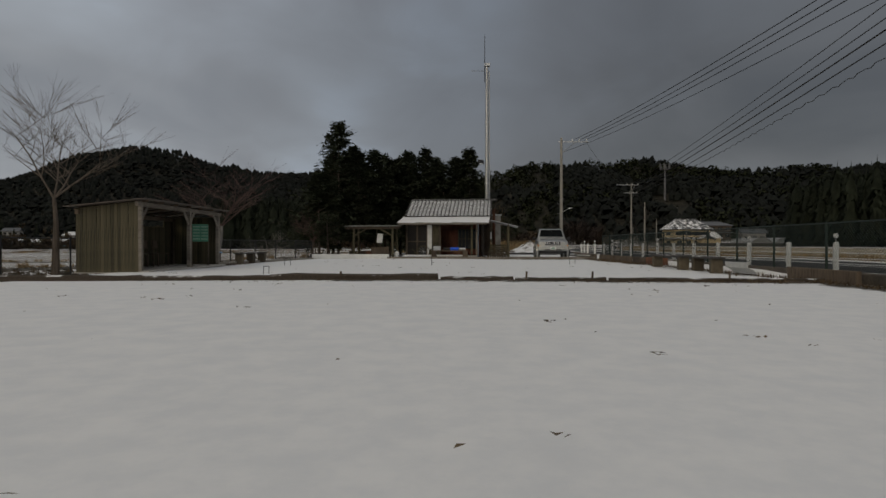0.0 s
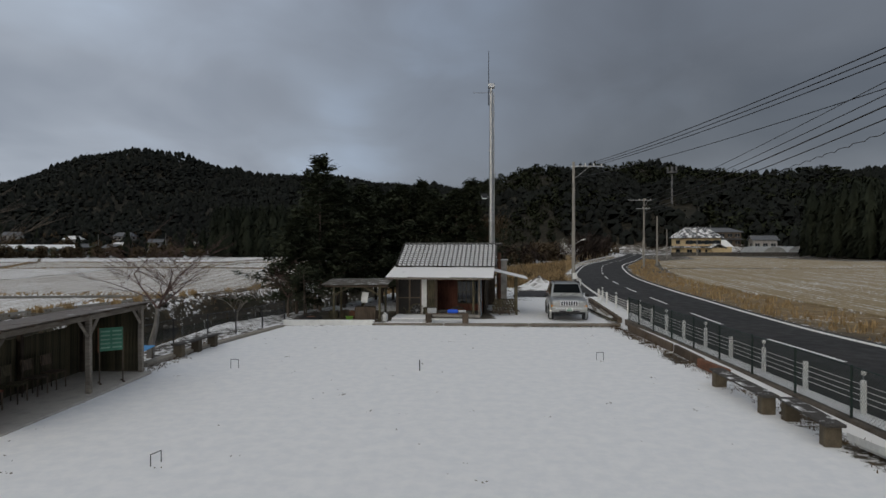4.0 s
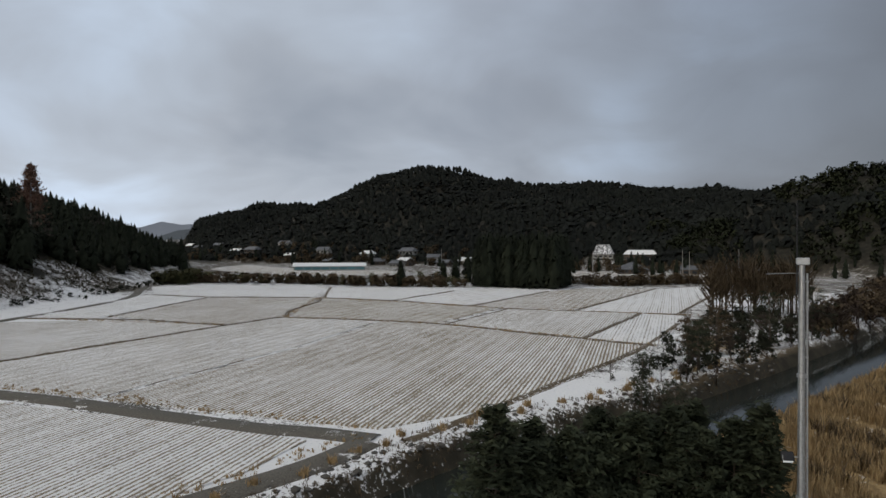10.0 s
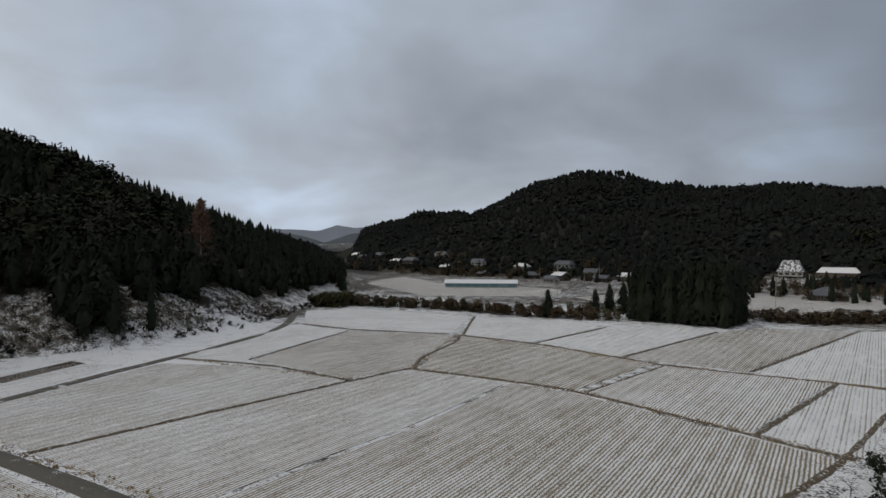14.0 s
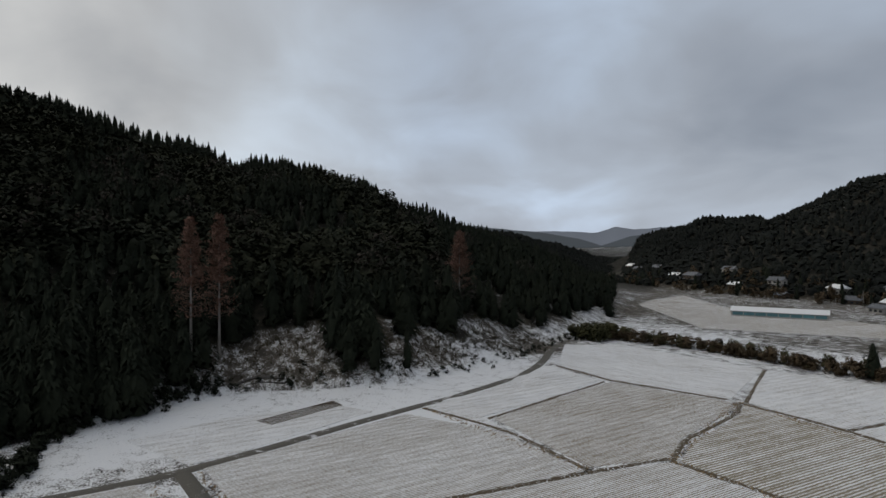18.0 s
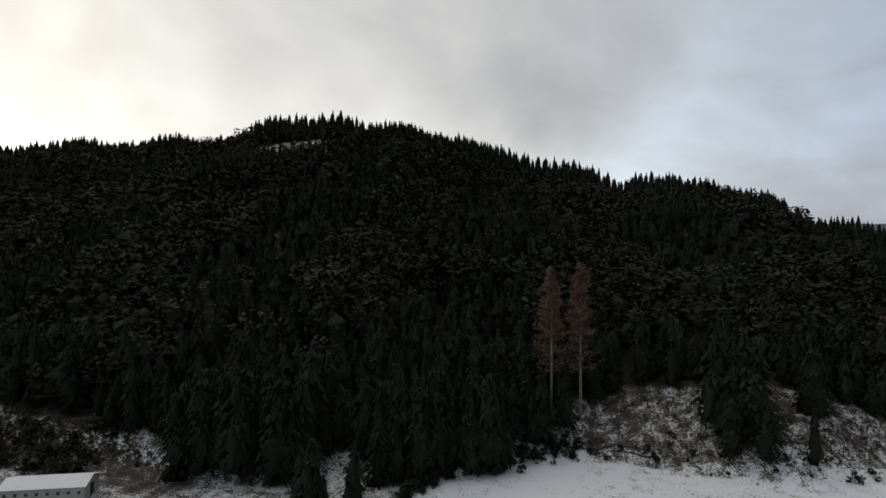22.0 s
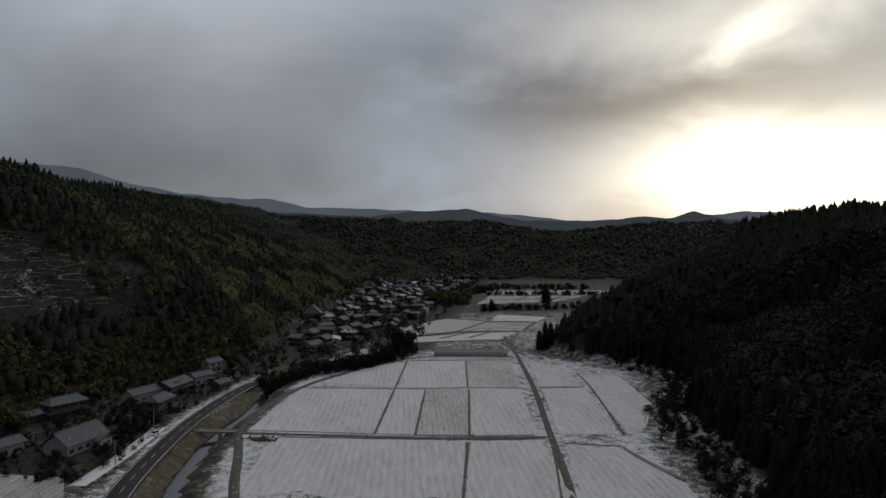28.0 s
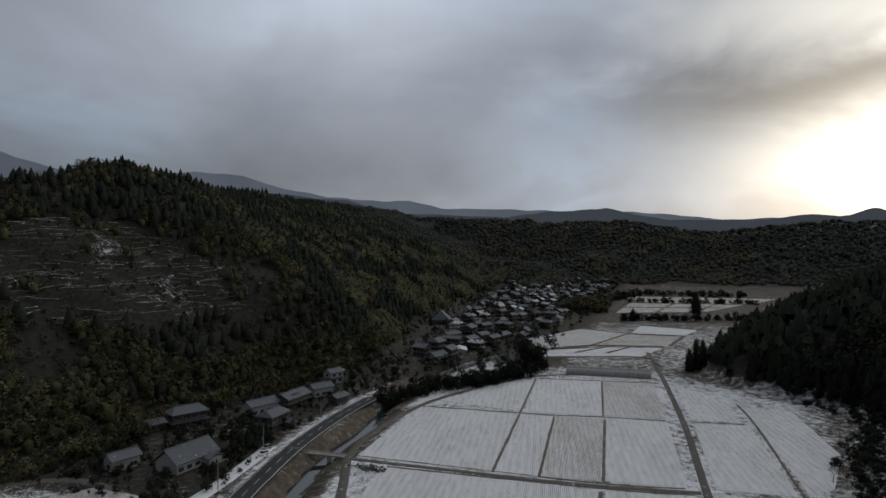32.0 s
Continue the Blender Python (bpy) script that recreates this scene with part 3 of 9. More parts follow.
CLEARINGS = [(-169.5, 76, 13, 24), (-172.5, 107, 10.5, 21), (-315, -86, 16, 28), (-330, -108, 10, 12), (-128.5, -50, 6.5, 16), (-130, -72, 5.5, 13), (-110, -150, 12, 70), (-116, -250, 20, 40), (-128, -35, 5, 20), (-186, 150, 10, 20), (-70, 440, 28, 20)]
build_ground()


def ribbon(name, line, half, mat, lift=0.05, label="", category="road", shift=0.0, keep=None):
    """A strip along a line, lying on the ground, with turned-down edges."""
    p = np.array(line)[:, :2]
    t = np.gradient(p, axis=0)
    t /= np.linalg.norm(t, axis=1)[:, None]
    nrm = np.stack([-t[:, 1], t[:, 0]], 1)
    z = height(p[:, 0], p[:, 1]) if keep is None else keep(p[:, 1])
    offs = [(-half - 0.25, -0.25), (-half, 0.0), (0.0, 0.03), (half, 0.0), (half + 0.25, -0.25)]
    verts = [(*(p[i] + nrm[i] * (o + shift)), z[i] + lift + dz) for i in range(len(p)) for o, dz in offs]
    k = len(offs)
    faces = [(i * k + j + 1, i * k + j, (i + 1) * k + j, (i + 1) * k + j + 1) for i in range(len(p) - 1) for j in range(k - 1)]
    return tagged(new(name, mesh_from(name, verts, faces, mat, True)), label, category, kind="structure")


def resample(line, gap):
    p = np.array(line)[:, :2]
    s = np.r_[0, np.cumsum(np.hypot(*np.diff(p, axis=0).T))]
    u = np.arange(0, s[-1], gap)
    return np.stack([np.interp(u, s, p[:, 0]), np.interp(u, s, p[:, 1])], 1)


ROAD_LINE = resample(ROAD, 2.0)
ribbon("road", ROAD_LINE, 3.55, M_ASPHALT, 0.10, "two-lane dark asphalt road curving through the valley", "road")
for side, nm in ((3.05, "edge_line"), (-3.05, "edge_line")):
    ribbon(nm, ROAD_LINE, 0.08, M_LINE, 0.125, "worn white edge line on the asphalt", "road marking", side)


def road_dashes():
    s = resample(ROAD, 0.5)
    verts, faces = [], []
    # four and a half metres of paint, as much of gap
    first = int(np.argmin(np.hypot(s[:, 0] - 12.6, s[:, 1] - 32.3))) % 18
    for a in range(first, len(s) - 12, 18):
        seg = s[a:a + 10]
        t = np.gradient(seg, axis=0)
        t /= np.linalg.norm(t, axis=1)[:, None]
        z = height(seg[:, 0], seg[:, 1]) + 0.14
        o = len(verts)
        for i in range(len(seg)):
            for w in (-0.075, 0.075):
                verts.append((seg[i][0] - t[i][1] * w, seg[i][1] + t[i][0] * w, z[i]))
        faces += [(o + 2 * i + 1, o + 2 * i, o + 2 * i + 2, o + 2 * i + 3) for i in range(len(seg) - 1)]
    tagged(new("centre_line", mesh_from("centre_line", verts, faces, M_LINE)), "dashed white centre line of the road", "road marking", kind="structure")


road_dashes()
near_road = ROAD_LINE[(ROAD_LINE[:, 1] > -40) & (ROAD_LINE[:, 1] < 47)]
ribbon("snowy_verge", near_road, 0.36, M_SNOW, 0.13, "strip of snow on the shoulder of the road", "verge", 3.5)

# the river's water, one sheet inside the channel
ribbon("river_water", resample(RIVER, 3.0), 6.2, M_WATER, 0.0, "still dark river water between grassy banks", "water", keep=lambda y: np.interp(y, [-60, 10], [-4.0, -2.8]))

FARM_ROADS = [
    ([(-40, 5), (-33, 25), (-30, 38.5), (-27.4, 46), (-25.2, 53), (-24.5, 59.5)], 1.25),
    ([(-24.5, 59.5), (-30, 59), (-36, 57.6), (-47, 56.9), (-61, 55.9), (-85, 52), (-112, 46.5)], 1.2),
    ([(-103, -15), (-105, 10), (-108.6, 38), (-112.6, 51), (-118.6, 64.5), (-123.8, 75.5), (-130.6, 91), (-135, 102), (-144, 120.5), (-152.4, 134), (-163, 146), (-180, 161), (-196, 178), (-222, 205)], 1.15),
    ([(-70, -112), (-69.3, -140), (-67, -180), (-64, -240), (-59.5, -295), (-52, -372), (-46, -420)], 1.15),
    ([(68, -167), (46, -168.5), (22, -169.4), (-8, -170.5), (-36, -172.5), (-66, -177)], 1.1),
    ([(46, -168.5), (35, -145), (25.8, -123), (10, -90)], 1.4),
    ([(46, -169), (49.5, -185), (50.5, -210), (45, -252), (22, -303), (-3, -328), (-54, -335)], 1.3),
    ([(-70, -113), (-74, -106.5), (-84, -104.6), (-92, -105.3), (-100, -106)], 1.0),
    ([(15.5, 58), (9, 52), (6.5, 47.5), (5.5, 44)], 2.4),
    ([(140, -95), (125, -112), (110, -120), (84, -115), (60, -108)], 1.6),
]
for pts, w in FARM_ROADS[:8]:
    ribbon("farm_track", resample(curve(pts, 6), 2.0), w, M_TRACK, 0.12, "narrow farm track of wet gravel with patches of snow", "track")
ribbon("farm_track", resample(curve(FARM_ROADS[9][0], 6), 2.0), 1.6, M_TRACK, 0.12, "narrow lane behind the houses with patches of snow", "track")

# ---- fields ----
def field(corners, rows, mat, z, label="rice field of straw stubble in rows, dusted with snow"):
    """A paddy: a slab on the valley floor whose local x runs along its rows."""
    c = np.mean(np.array(corners, float), axis=0)
    a = radians(rows)
    bm = bmesh.new()
    vs = []
    for x, y in corners:
        dx, dy = x - c[0], y - c[1]
        vs.append(bm.verts.new((dx * math.cos(a) + dy * math.sin(a), -dx * math.sin(a) + dy * math.cos(a), 0)))
    f = bm.faces.new(vs)
    if f.normal.z < 0 or True:
        bm.normal_update()
        if f.normal.z < 0:
            f.normal_flip()
    e = bmesh.ops.extrude_face_region(bm, geom=[f])
    bmesh.ops.translate(bm, verts=[v for v in e["geom"] if isinstance(v, bmesh.types.BMVert)], vec=(0, 0, 0.22))
    bmesh.ops.recalc_face_normals(bm, faces=bm.faces)
    me = bpy.data.meshes.new("rice_field")
    bm.to_mesh(me)
    bm.free()
    me.materials.append(mat)
    ob = new("rice_field", me)
    ob.matrix_world = pose(c[0], c[1], z - 0.12, 0, 0, rows)
    return tagged(ob, label, "field", "rice fields", "structure")


thin, half, full, brown, gold = M_FIELD
NW_FIELDS = [
    ([(-25.5, 62), (-55, 58.5), (-57, 92), (-62, 122), (-50, 122.5), (-20, 116), (-11, 114), (-15.5, 88), (-18.5, 73)], 98, thin),
    ([(-56, 58.5), (-84, 55), (-84.5, 103), (-83.5, 119), (-63, 122.5), (-58, 92)], 98, half),
    ([(-85, 55), (-111, 50), (-117, 65), (-127.5, 90), (-108, 102), (-86, 104)], 100, half),
    ([(-29, 57), (-28.5, 50), (-31, 40), (-34, 27), (-60, 15), (-100, 12), (-109, 40), (-84, 50), (-50, 55)], 100, half),
    ([(-131, 95), (-110, 103.5), (-119, 103), (-128, 128), (-137, 147), (-158, 146), (-153, 133), (-137, 104)], 100, full),
    ([(-87, 106), (-117, 105), (-127, 129), (-134, 148), (-107, 160), (-101, 152), (-95, 138), (-92, 130), (-85, 121)], 102, thin),
    ([(-83, 121), (-90, 131), (-93, 139), (-99, 153), (-104, 160), (-80, 161), (-50, 156), (-51, 125), (-63, 124)], 95, brown),
    ([(-49, 125), (-47.5, 155), (-19, 159), (-22, 119)], 95, half),
    ([(-20.5, 119), (-17, 159), (-9, 158), (-9, 117)], 95, full),
    ([(-135, 151), (-158, 149), (-178, 164), (-188, 172), (-178, 190), (-130, 198), (-109, 162)], 20, full),
    ([(-106, 163), (-128, 198), (-100, 209), (-83.5, 202), (-83.5, 163)], 95, full),
    ([(-82, 163), (-81, 202), (-68, 222), (-55, 213), (-58.5, 160)], 95, full),
    ([(-57, 159), (-53, 213), (-46, 230), (-25, 238), (-33, 160)], 95, thin),
    ([(-31.5, 161), (-23, 238), (-8, 262), (-6, 218), (-11, 161)], 95, full),
    ([(-150, 290), (-200, 250), (-300, 300), (-330, 370), (-260, 330), (-170, 330)], 10, thin),
    ([(-40, 280), (-110, 265), (-140, 290), (-120, 370), (-20, 370), (10, 320)], 10, thin),
    ([(-117, 57), (-113.5, 48), (-131, 38), (-139, 55), (-141, 78), (-132, 84), (-121, 64)], 100, full),
    ([(-119, 2), (-117, -30), (-108, -30), (-108, 2)], 95, full),
]
for c, r, m in NW_FIELDS:
    field(c, r, m, -1.0)
S_FIELDS = [
    ([(44, -171), (46, -205), (47, -239), (3.5, -241), (-3, -173)], 100, full),
    ([(-4.5, -172.5), (2, -242), (-11, -243), (-18, -173.5)], 100, full),
    ([(-19, -174), (-12.5, -243.5), (-32, -246.5), (-37, -176.5)], 100, half),
    ([(-38.5, -177), (-33, -247), (-57, -250), (-62, -180)], 100, full),
    ([(43, -252), (22, -297), (9.7, -312), (3.5, -246)], 100, full),
    ([(1.5, -246), (8.5, -313), (-24.6, -317), (-31, -251)], 100, full),
    ([(-32, -251), (-25.7, -317), (-51, -321), (-56.5, -254)], 100, half),
    ([(24, -125), (31, -161), (30, -165.5), (-37, -169), (-40, -110), (10, -98)], 100, full),
    ([(-41.5, -112), (-39, -169.5), (-63.5, -173), (-66.5, -150), (-72, -118)], 100, full),
    ([(-61, -326), (-66.5, -257), (-86, -259), (-83, -288)], 100, full),
    ([(-67, -251), (-70, -181), (-92, -183.5), (-88, -256)], 100, full),
    ([(-89, -284), (-108, -285), (-113, -228), (-103, -193), (-95, -188), (-91, -257)], 100, full),
    ([(-71, -168), (-73, -118), (-78, -109.5), (-97, -110.5), (-104, -117), (-103, -138), (-91, -167)], 100, full),
    ([(-44, -106), (-70, -103), (-101, -98), (-101, -62), (-102, -20), (-70, -10), (-50, -40)], 100, full),
    ([(17, -378), (-41, -396), (-56, -440), (-20, -430), (24, -402)], 15, full),
    ([(-8, -436), (-60, -446), (-70, -500), (-30, -500)], 15, thin),
    ([(25, -410), (-6, -434), (-28, -505), (10, -520), (42, -450)], 15, half),
    ([(-32, -506), (-72, -506), (-84, -545), (-38, -560)], 15, full),
    ([(-10, -660), (-100, -700), (-150, -800), (-20, -780)], 15, thin),
    ([(-20, -790), (-160, -810), (-200, -900), (-10, -880)], 15, brown),
]
for c, r, m in S_FIELDS:
    field(c, r, m, -2.0)
E_FIELDS = [
    ([(21.5, 30), (24, 66), (32, 95), (80, 95), (130, 60), (130, 10), (30, 0)], 80, gold),
    ([(33, 99), (45, 136), (56, 150), (84, 150), (84, 136), (130, 120), (130, 70), (82, 98)], 80, gold),
    ([(60, 154), (74, 196), (84, 194), (84, 153)], 80, gold),
    ([(112, -96), (101, -117), (74, -117), (64, -104), (70, -70), (110, -75)], 100, thin),
]
for c, r, m in E_FIELDS:
    field(c, r, m, 0.0)


def levee(pts, width=0.5, high=0.22):
    """A grassy bank between two fields: a low rounded ridge with an uneven top."""
    p = resample(curve(pts, 5), 1.6)
    if len(p) < 2:
        return
    t = np.gradient(p, axis=0)
    t /= np.linalg.norm(t, axis=1)[:, None]
    nrm = np.stack([-t[:, 1], t[:, 0]], 1)
    z = height(p[:, 0], p[:, 1])
    verts = []
    for i in range(len(p)):
        w, h = width * random.uniform(0.75, 1.3), high * random.uniform(0.7, 1.35)
        for o, dz in ((-1, -0.05), (-0.45, 0.8), (0.1, 1.0), (0.55, 0.7), (1, -0.05)):
            verts.append((*(p[i] + nrm[i] * o * w), z[i] + dz * h))
    faces = [(i * 5 + j + 1, i * 5 + j, i * 5 + j + 5, i * 5 + j + 6) for i in range(len(p) - 1) for j in range(4)]
    tagged(new("levee", mesh_from("levee", verts, faces, M_LEVEE, True)), "low grassy bank between fields with brown tufts and snow", "bank", "field banks", "structure")


for pts in ([(-22, 60), (-19, 73), (-16, 88), (-11.3, 114), (-9, 145)], [(-10, 115.5), (-20.5, 117.5), (-50, 124), (-63, 123.2), (-72, 122), (-84, 120)], [(-84, 120), (-91, 130), (-94, 138), (-100, 153), (-106, 161)],
            [(-106, 161), (-80, 162), (-47, 156), (-18, 160), (-7, 160)], [(-48.8, 124.5), (-47.2, 156)], [(-21.3, 118), (-18, 160)], [(-85.3, 104), (-85, 120)], [(-117.5, 103.8), (-127.5, 128.5), (-135.5, 148)],
            [(-130, 95), (-109, 103), (-86, 105)], [(-135, 149.5), (-158.5, 147.5)], [(-135.5, 149.5), (-108, 161.5)], [(-82.8, 163), (-82.5, 202)], [(-58, 159.5), (-54, 213)], [(-32.3, 160.5), (-24, 240)], [(-10.5, 161), (-5.5, 219)], [(-105, 162), (-129, 198)],
            [(-3.6, -172.5), (2.6, -241.5)], [(-18.5, -173.5), (-12, -243)], [(-37.8, -176.5), (-32.5, -246.5)], [(47, -240), (3, -243.5), (-12, -245), (-32, -249), (-57, -252)], [(3, -244), (9.2, -313)], [(-31.5, -250), (-25.2, -317)],
            [(-38, -168), (-40.8, -112)], [(-66, -253.5), (-88, -257.5)], [(-93.5, -182), (-90.5, -257), (-87, -290)], [(-71, -171), (-91, -170)], [(-66.8, -116), (-67.2, -168)], [(30, -166), (-38, -171), (-64, -175)], [(44, -172), (0, -173.5), (-38, -175), (-62, -179)],
            [(8, -314), (-26, -319), (-53, -323)], [(51, -214), (46, -253), (24, -300)], [(-84.7, 54), (-85.3, 104)]):
    levee(pts)
for pts in ([(26, -404), (-8, -434), (-58, -446)], [(-8, -436), (-30, -505)], [(-60, -447), (-72, -505)], [(10, -522), (-30, -506), (-75, -505)], [(-38, -562), (-86, -546)], [(18, -377), (-42, -397), (-54, -372)], [(0, -400), (-16, -428)], [(-20, -405), (-34, -436)],
            [(-10, -655), (-102, -698)], [(-20, -785), (-158, -806)], [(-50, -675), (-70, -790)], [(-90, -695), (-120, -800)], [(-15, -720), (-125, -750)]):
    levee(pts, 1.5, 0.6)

# ---- woods ----
def tuft_tree(seed, leaves=46, flat=0.75, size=0.17, low=0.28):
    """Unit-high crown of many small tilted leaf clumps, with gaps, on a thin stem."""
    r = random.Random(seed)
    v, f = [], []
    lobes = [(r.uniform(-0.2, 0.2), r.uniform(-0.2, 0.2), r.uniform(low + 0.12, 0.82), r.uniform(0.14, 0.26)) for _ in range(6)]
    for k in range(leaves):
        lx, ly, lz, lr = lobes[k % 6]
        a, b = r.uniform(0, 6.28), math.asin(r.uniform(-0.7, 1))
        x, y, z = lx + lr * math.cos(a) * math.cos(b), ly + lr * math.sin(a) * math.cos(b), lz + lr * flat * math.sin(b)
        o = len(v)
        for j in range(3):
            c = a + 2.1 * j + r.uniform(-0.5, 0.5)
            s = size * r.uniform(0.6, 1.25)
            v.append((x + s * 0.6 * math.cos(c), y + s * 0.6 * math.sin(c), z + s * r.uniform(-0.75, 0.75)))
        f.append((o, o + 1, o + 2))
    o = len(v)
    v += [(-0.015, 0, 0), (0.015, 0, 0), (0, 0.015, 0), (0, 0, 0.8)]
    f += [(o, o + 1, o + 3), (o + 1, o + 2, o + 3), (o + 2, o, o + 3)]
    return np.array(v), np.array(f)


def soft_cedar(seed, sprays=64, size=0.17, peak=0.62, core=0.0):
    """Unit-high conifer: drooping sprays in ragged whorls on an uneven cone, round a dark heart."""
    r = random.Random(seed)
    v, f = [], []
    p1, p2, p3 = (r.uniform(0, 6.28) for _ in range(3))

    def girth(u, a):
        lump = 1 + 0.16 * math.sin(2 * a + p1 + 7 * u) + 0.13 * math.sin(3 * a + p2 - 11 * u) + 0.10 * math.sin(23 * u + p3)
        return 0.5 * (1 - u) ** peak * lump * min(1.0, 0.72 + 2.2 * u)

    for k in range(sprays):
        u = 0.05 + 0.89 * ((k + r.random()) / sprays) ** 0.85
        a = k * 2.399 + r.uniform(-0.5, 0.5)
        q = girth(u, a) * r.uniform(0.70, 1.12)
        s = size * r.uniform(0.6, 1.35) * (1.15 - 0.6 * u)
        x, y = math.cos(a), math.sin(a)
        b = max(0.0, q - 1.7 * s)
        o = len(v)
        v += [(x * b - y * s * 0.75, y * b + x * s * 0.75, u + s * r.uniform(0.15, 0.5)), (x * b + y * s * 0.75, y * b - x * s * 0.75, u + s * r.uniform(0.0, 0.5)), (x * q, y * q, u - s * r.uniform(0.1, 0.8))]
        f.append((o, o + 1, o + 2))
    if core:
        rings = []
        for n, u in enumerate((0.04, 0.24, 0.34, 0.55, 0.66, 0.86)):
            rings.append(len(v))
            for k in range(5):
                a = k * 1.257 + u * 9 + r.uniform(-0.3, 0.3)
                q = core * girth(u, a) * (r.uniform(0.9, 1.2) if n % 2 == 0 else r.uniform(0.6, 0.85))
                v.append((q * math.cos(a), q * math.sin(a), u + r.uniform(-0.03, 0.03)))
        for p, q in zip(rings, rings[1:]):
            for k in range(5):
                f += [(p + k, p + (k + 1) % 5, q + k), (p + (k + 1) % 5, q + (k + 1) % 5, q + k)]
    o = len(v)
    v += [(-0.035, 0, 0.86), (0.03, 0.03, 0.86), (0, -0.035, 0.86), (0, 0, 1.03)]
    f += [(o, o + 1, o + 3), (o + 1, o + 2, o + 3), (o + 2, o, o + 3)]
    return np.array(v), np.array(f)


def twig_tree(seed, twigs=60):
    """Unit-high bare tree: a stem and many thin upswept twigs."""
    r = random.Random(seed)
    v, f = [], []

    def spike(p, q, w):
        o = len(v)
        v.extend([(p[0] - w, p[1], p[2]), (p[0] + w, p[1] + w, p[2]), (p[0], p[1] - w, p[2]), q])
        f.extend([(o, o + 1, o + 3), (o + 1, o + 2, o + 3), (o + 2, o, o + 3)])

    spike((0, 0, 0), (0, 0, 0.85), 0.018)
    for _ in range(twigs // 4):
        z, a = r.uniform(0.22, 0.65), r.uniform(0, 6.28)
        ln = r.uniform(0.2, 0.4)
        q = (ln * math.cos(a), ln * math.sin(a), z + ln * r.uniform(0.6, 1.1))
        spike((0, 0, z), q, 0.010)
        for _ in range(3):
            u, b = r.uniform(0.3, 0.9), a + r.uniform(-1.1, 1.1)
            p = tuple(c * u for c in q[:2]) + (z + (q[2] - z) * u,)
            m = r.uniform(0.1, 0.2)
            spike(p, (p[0] + m * math.cos(b), p[1] + m * math.sin(b), p[2] + m * r.uniform(0.5, 1.2)), 0.006)
    return np.array(v), np.array(f)


def scatter(name, templates, places, mat, label, category="trees", soft=0.12):
    """One mesh of many trees. places: rows of x, y, z, width, height, turn."""
    places = np.array(places)
    vs, fs, ns, off = [], [], [], 0
    for k, (tv, tf) in enumerate(templates):
        rows = places[k::len(templates)]
        if not len(rows):
            continue
        c, s = np.cos(rows[:, 5])[:, None], np.sin(rows[:, 5])[:, None]
        w, h = rows[:, 3][:, None], rows[:, 4][:, None]
        x = (tv[:, 0] * c - tv[:, 1] * s) * w + rows[:, 0][:, None]
        y = (tv[:, 0] * s + tv[:, 1] * c) * w + rows[:, 1][:, None]
        z = tv[:, 2] * h + rows[:, 2][:, None]
        vs.append(np.stack([x, y, z], -1).reshape(-1, 3))
        # leaves are wound to face outward and shaded as one soft crown
        out = np.stack([tv[:, 0], tv[:, 1], (tv[:, 2] - 0.42) * 0.7 + soft], -1)
        out /= np.linalg.norm(out, axis=1)[:, None] + 1e-9
        a, b, d = tv[tf[:, 0]], tv[tf[:, 1]], tv[tf[:, 2]]
        inward = (np.cross(b - a, d - a) * out[tf].mean(axis=1)).sum(axis=1) < 0
        tf = np.where(inward[:, None], tf[:, ::-1], tf)
        ns.append(np.stack([out[:, 0] * c - out[:, 1] * s, out[:, 0] * s + out[:, 1] * c, np.broadcast_to(out[:, 2], c.shape[:1] + out.shape[:1])], -1).reshape(-1, 3))
        fs.append((tf[None] + (np.arange(len(rows)) * len(tv))[:, None, None] + off).reshape(-1, 3))
        off += len(rows) * len(tv)
    v, f = np.concatenate(vs), np.concatenate(fs).astype(np.int32)
    me = bpy.data.meshes.new(name)
    me.vertices.add(len(v))
    me.vertices.foreach_set("co", v.ravel())
    me.loops.add(f.size)
    me.loops.foreach_set("vertex_index", f.ravel())
    me.polygons.add(len(f))
    me.polygons.foreach_set("loop_start", np.arange(0, f.size, 3, dtype=np.int32))
    me.update(calc_edges=True)
    me.normals_split_custom_set_from_vertices(np.concatenate(ns).astype(np.float32))
    me.materials.append(mat)
    return tagged(new(name, me), label, category, kind="stuff")


def cleared(x, y):
    out = np.zeros(np.shape(x), bool)
    for cx, cy, rx, ry in CLEARINGS:
        out |= np.hypot((x - cx) / rx, (y - cy) / ry) < 0.98
    return out


def plant(x0, x1, y0, y1, gap, low, keep, size, wide, seed):
    """Tree places on a jittered grid over a stretch of hillside, above the given height."""
    r = np.random.RandomState(seed)
    X, Y = np.meshgrid(np.arange(x0, x1, gap), np.arange(y0, y1, gap))
    X = (X + r.uniform(-0.5, 0.5, X.shape) * gap).ravel()
    Y = (Y + r.uniform(-0.5, 0.5, Y.shape) * gap).ravel()
    h = hills(X, Y)
    ok = (h > low) & ~cleared(X, Y) & keep(X, Y, h) & (np.hypot((X - 140) / 9, (Y - 378) / 32) > 1)
    X, Y = X[ok], Y[ok]
    Z = height(X, Y) - 0.3
    n = len(X)
    H = r.uniform(size[0], size[1], n) * (1 + 0.18 * rolling(X, Y, 60, seed))
    return np.stack([X, Y, Z, H * r.uniform(wide[0], wide[1], n), H, r.uniform(0, 6.28, n)], 1)


def west_ridge(x, y):
    return np.interp(y, RIDGE_Y, RIDGE_X)


def patches(x, y, size, seed, cut):
    return rolling(x, y, size, seed) > cut


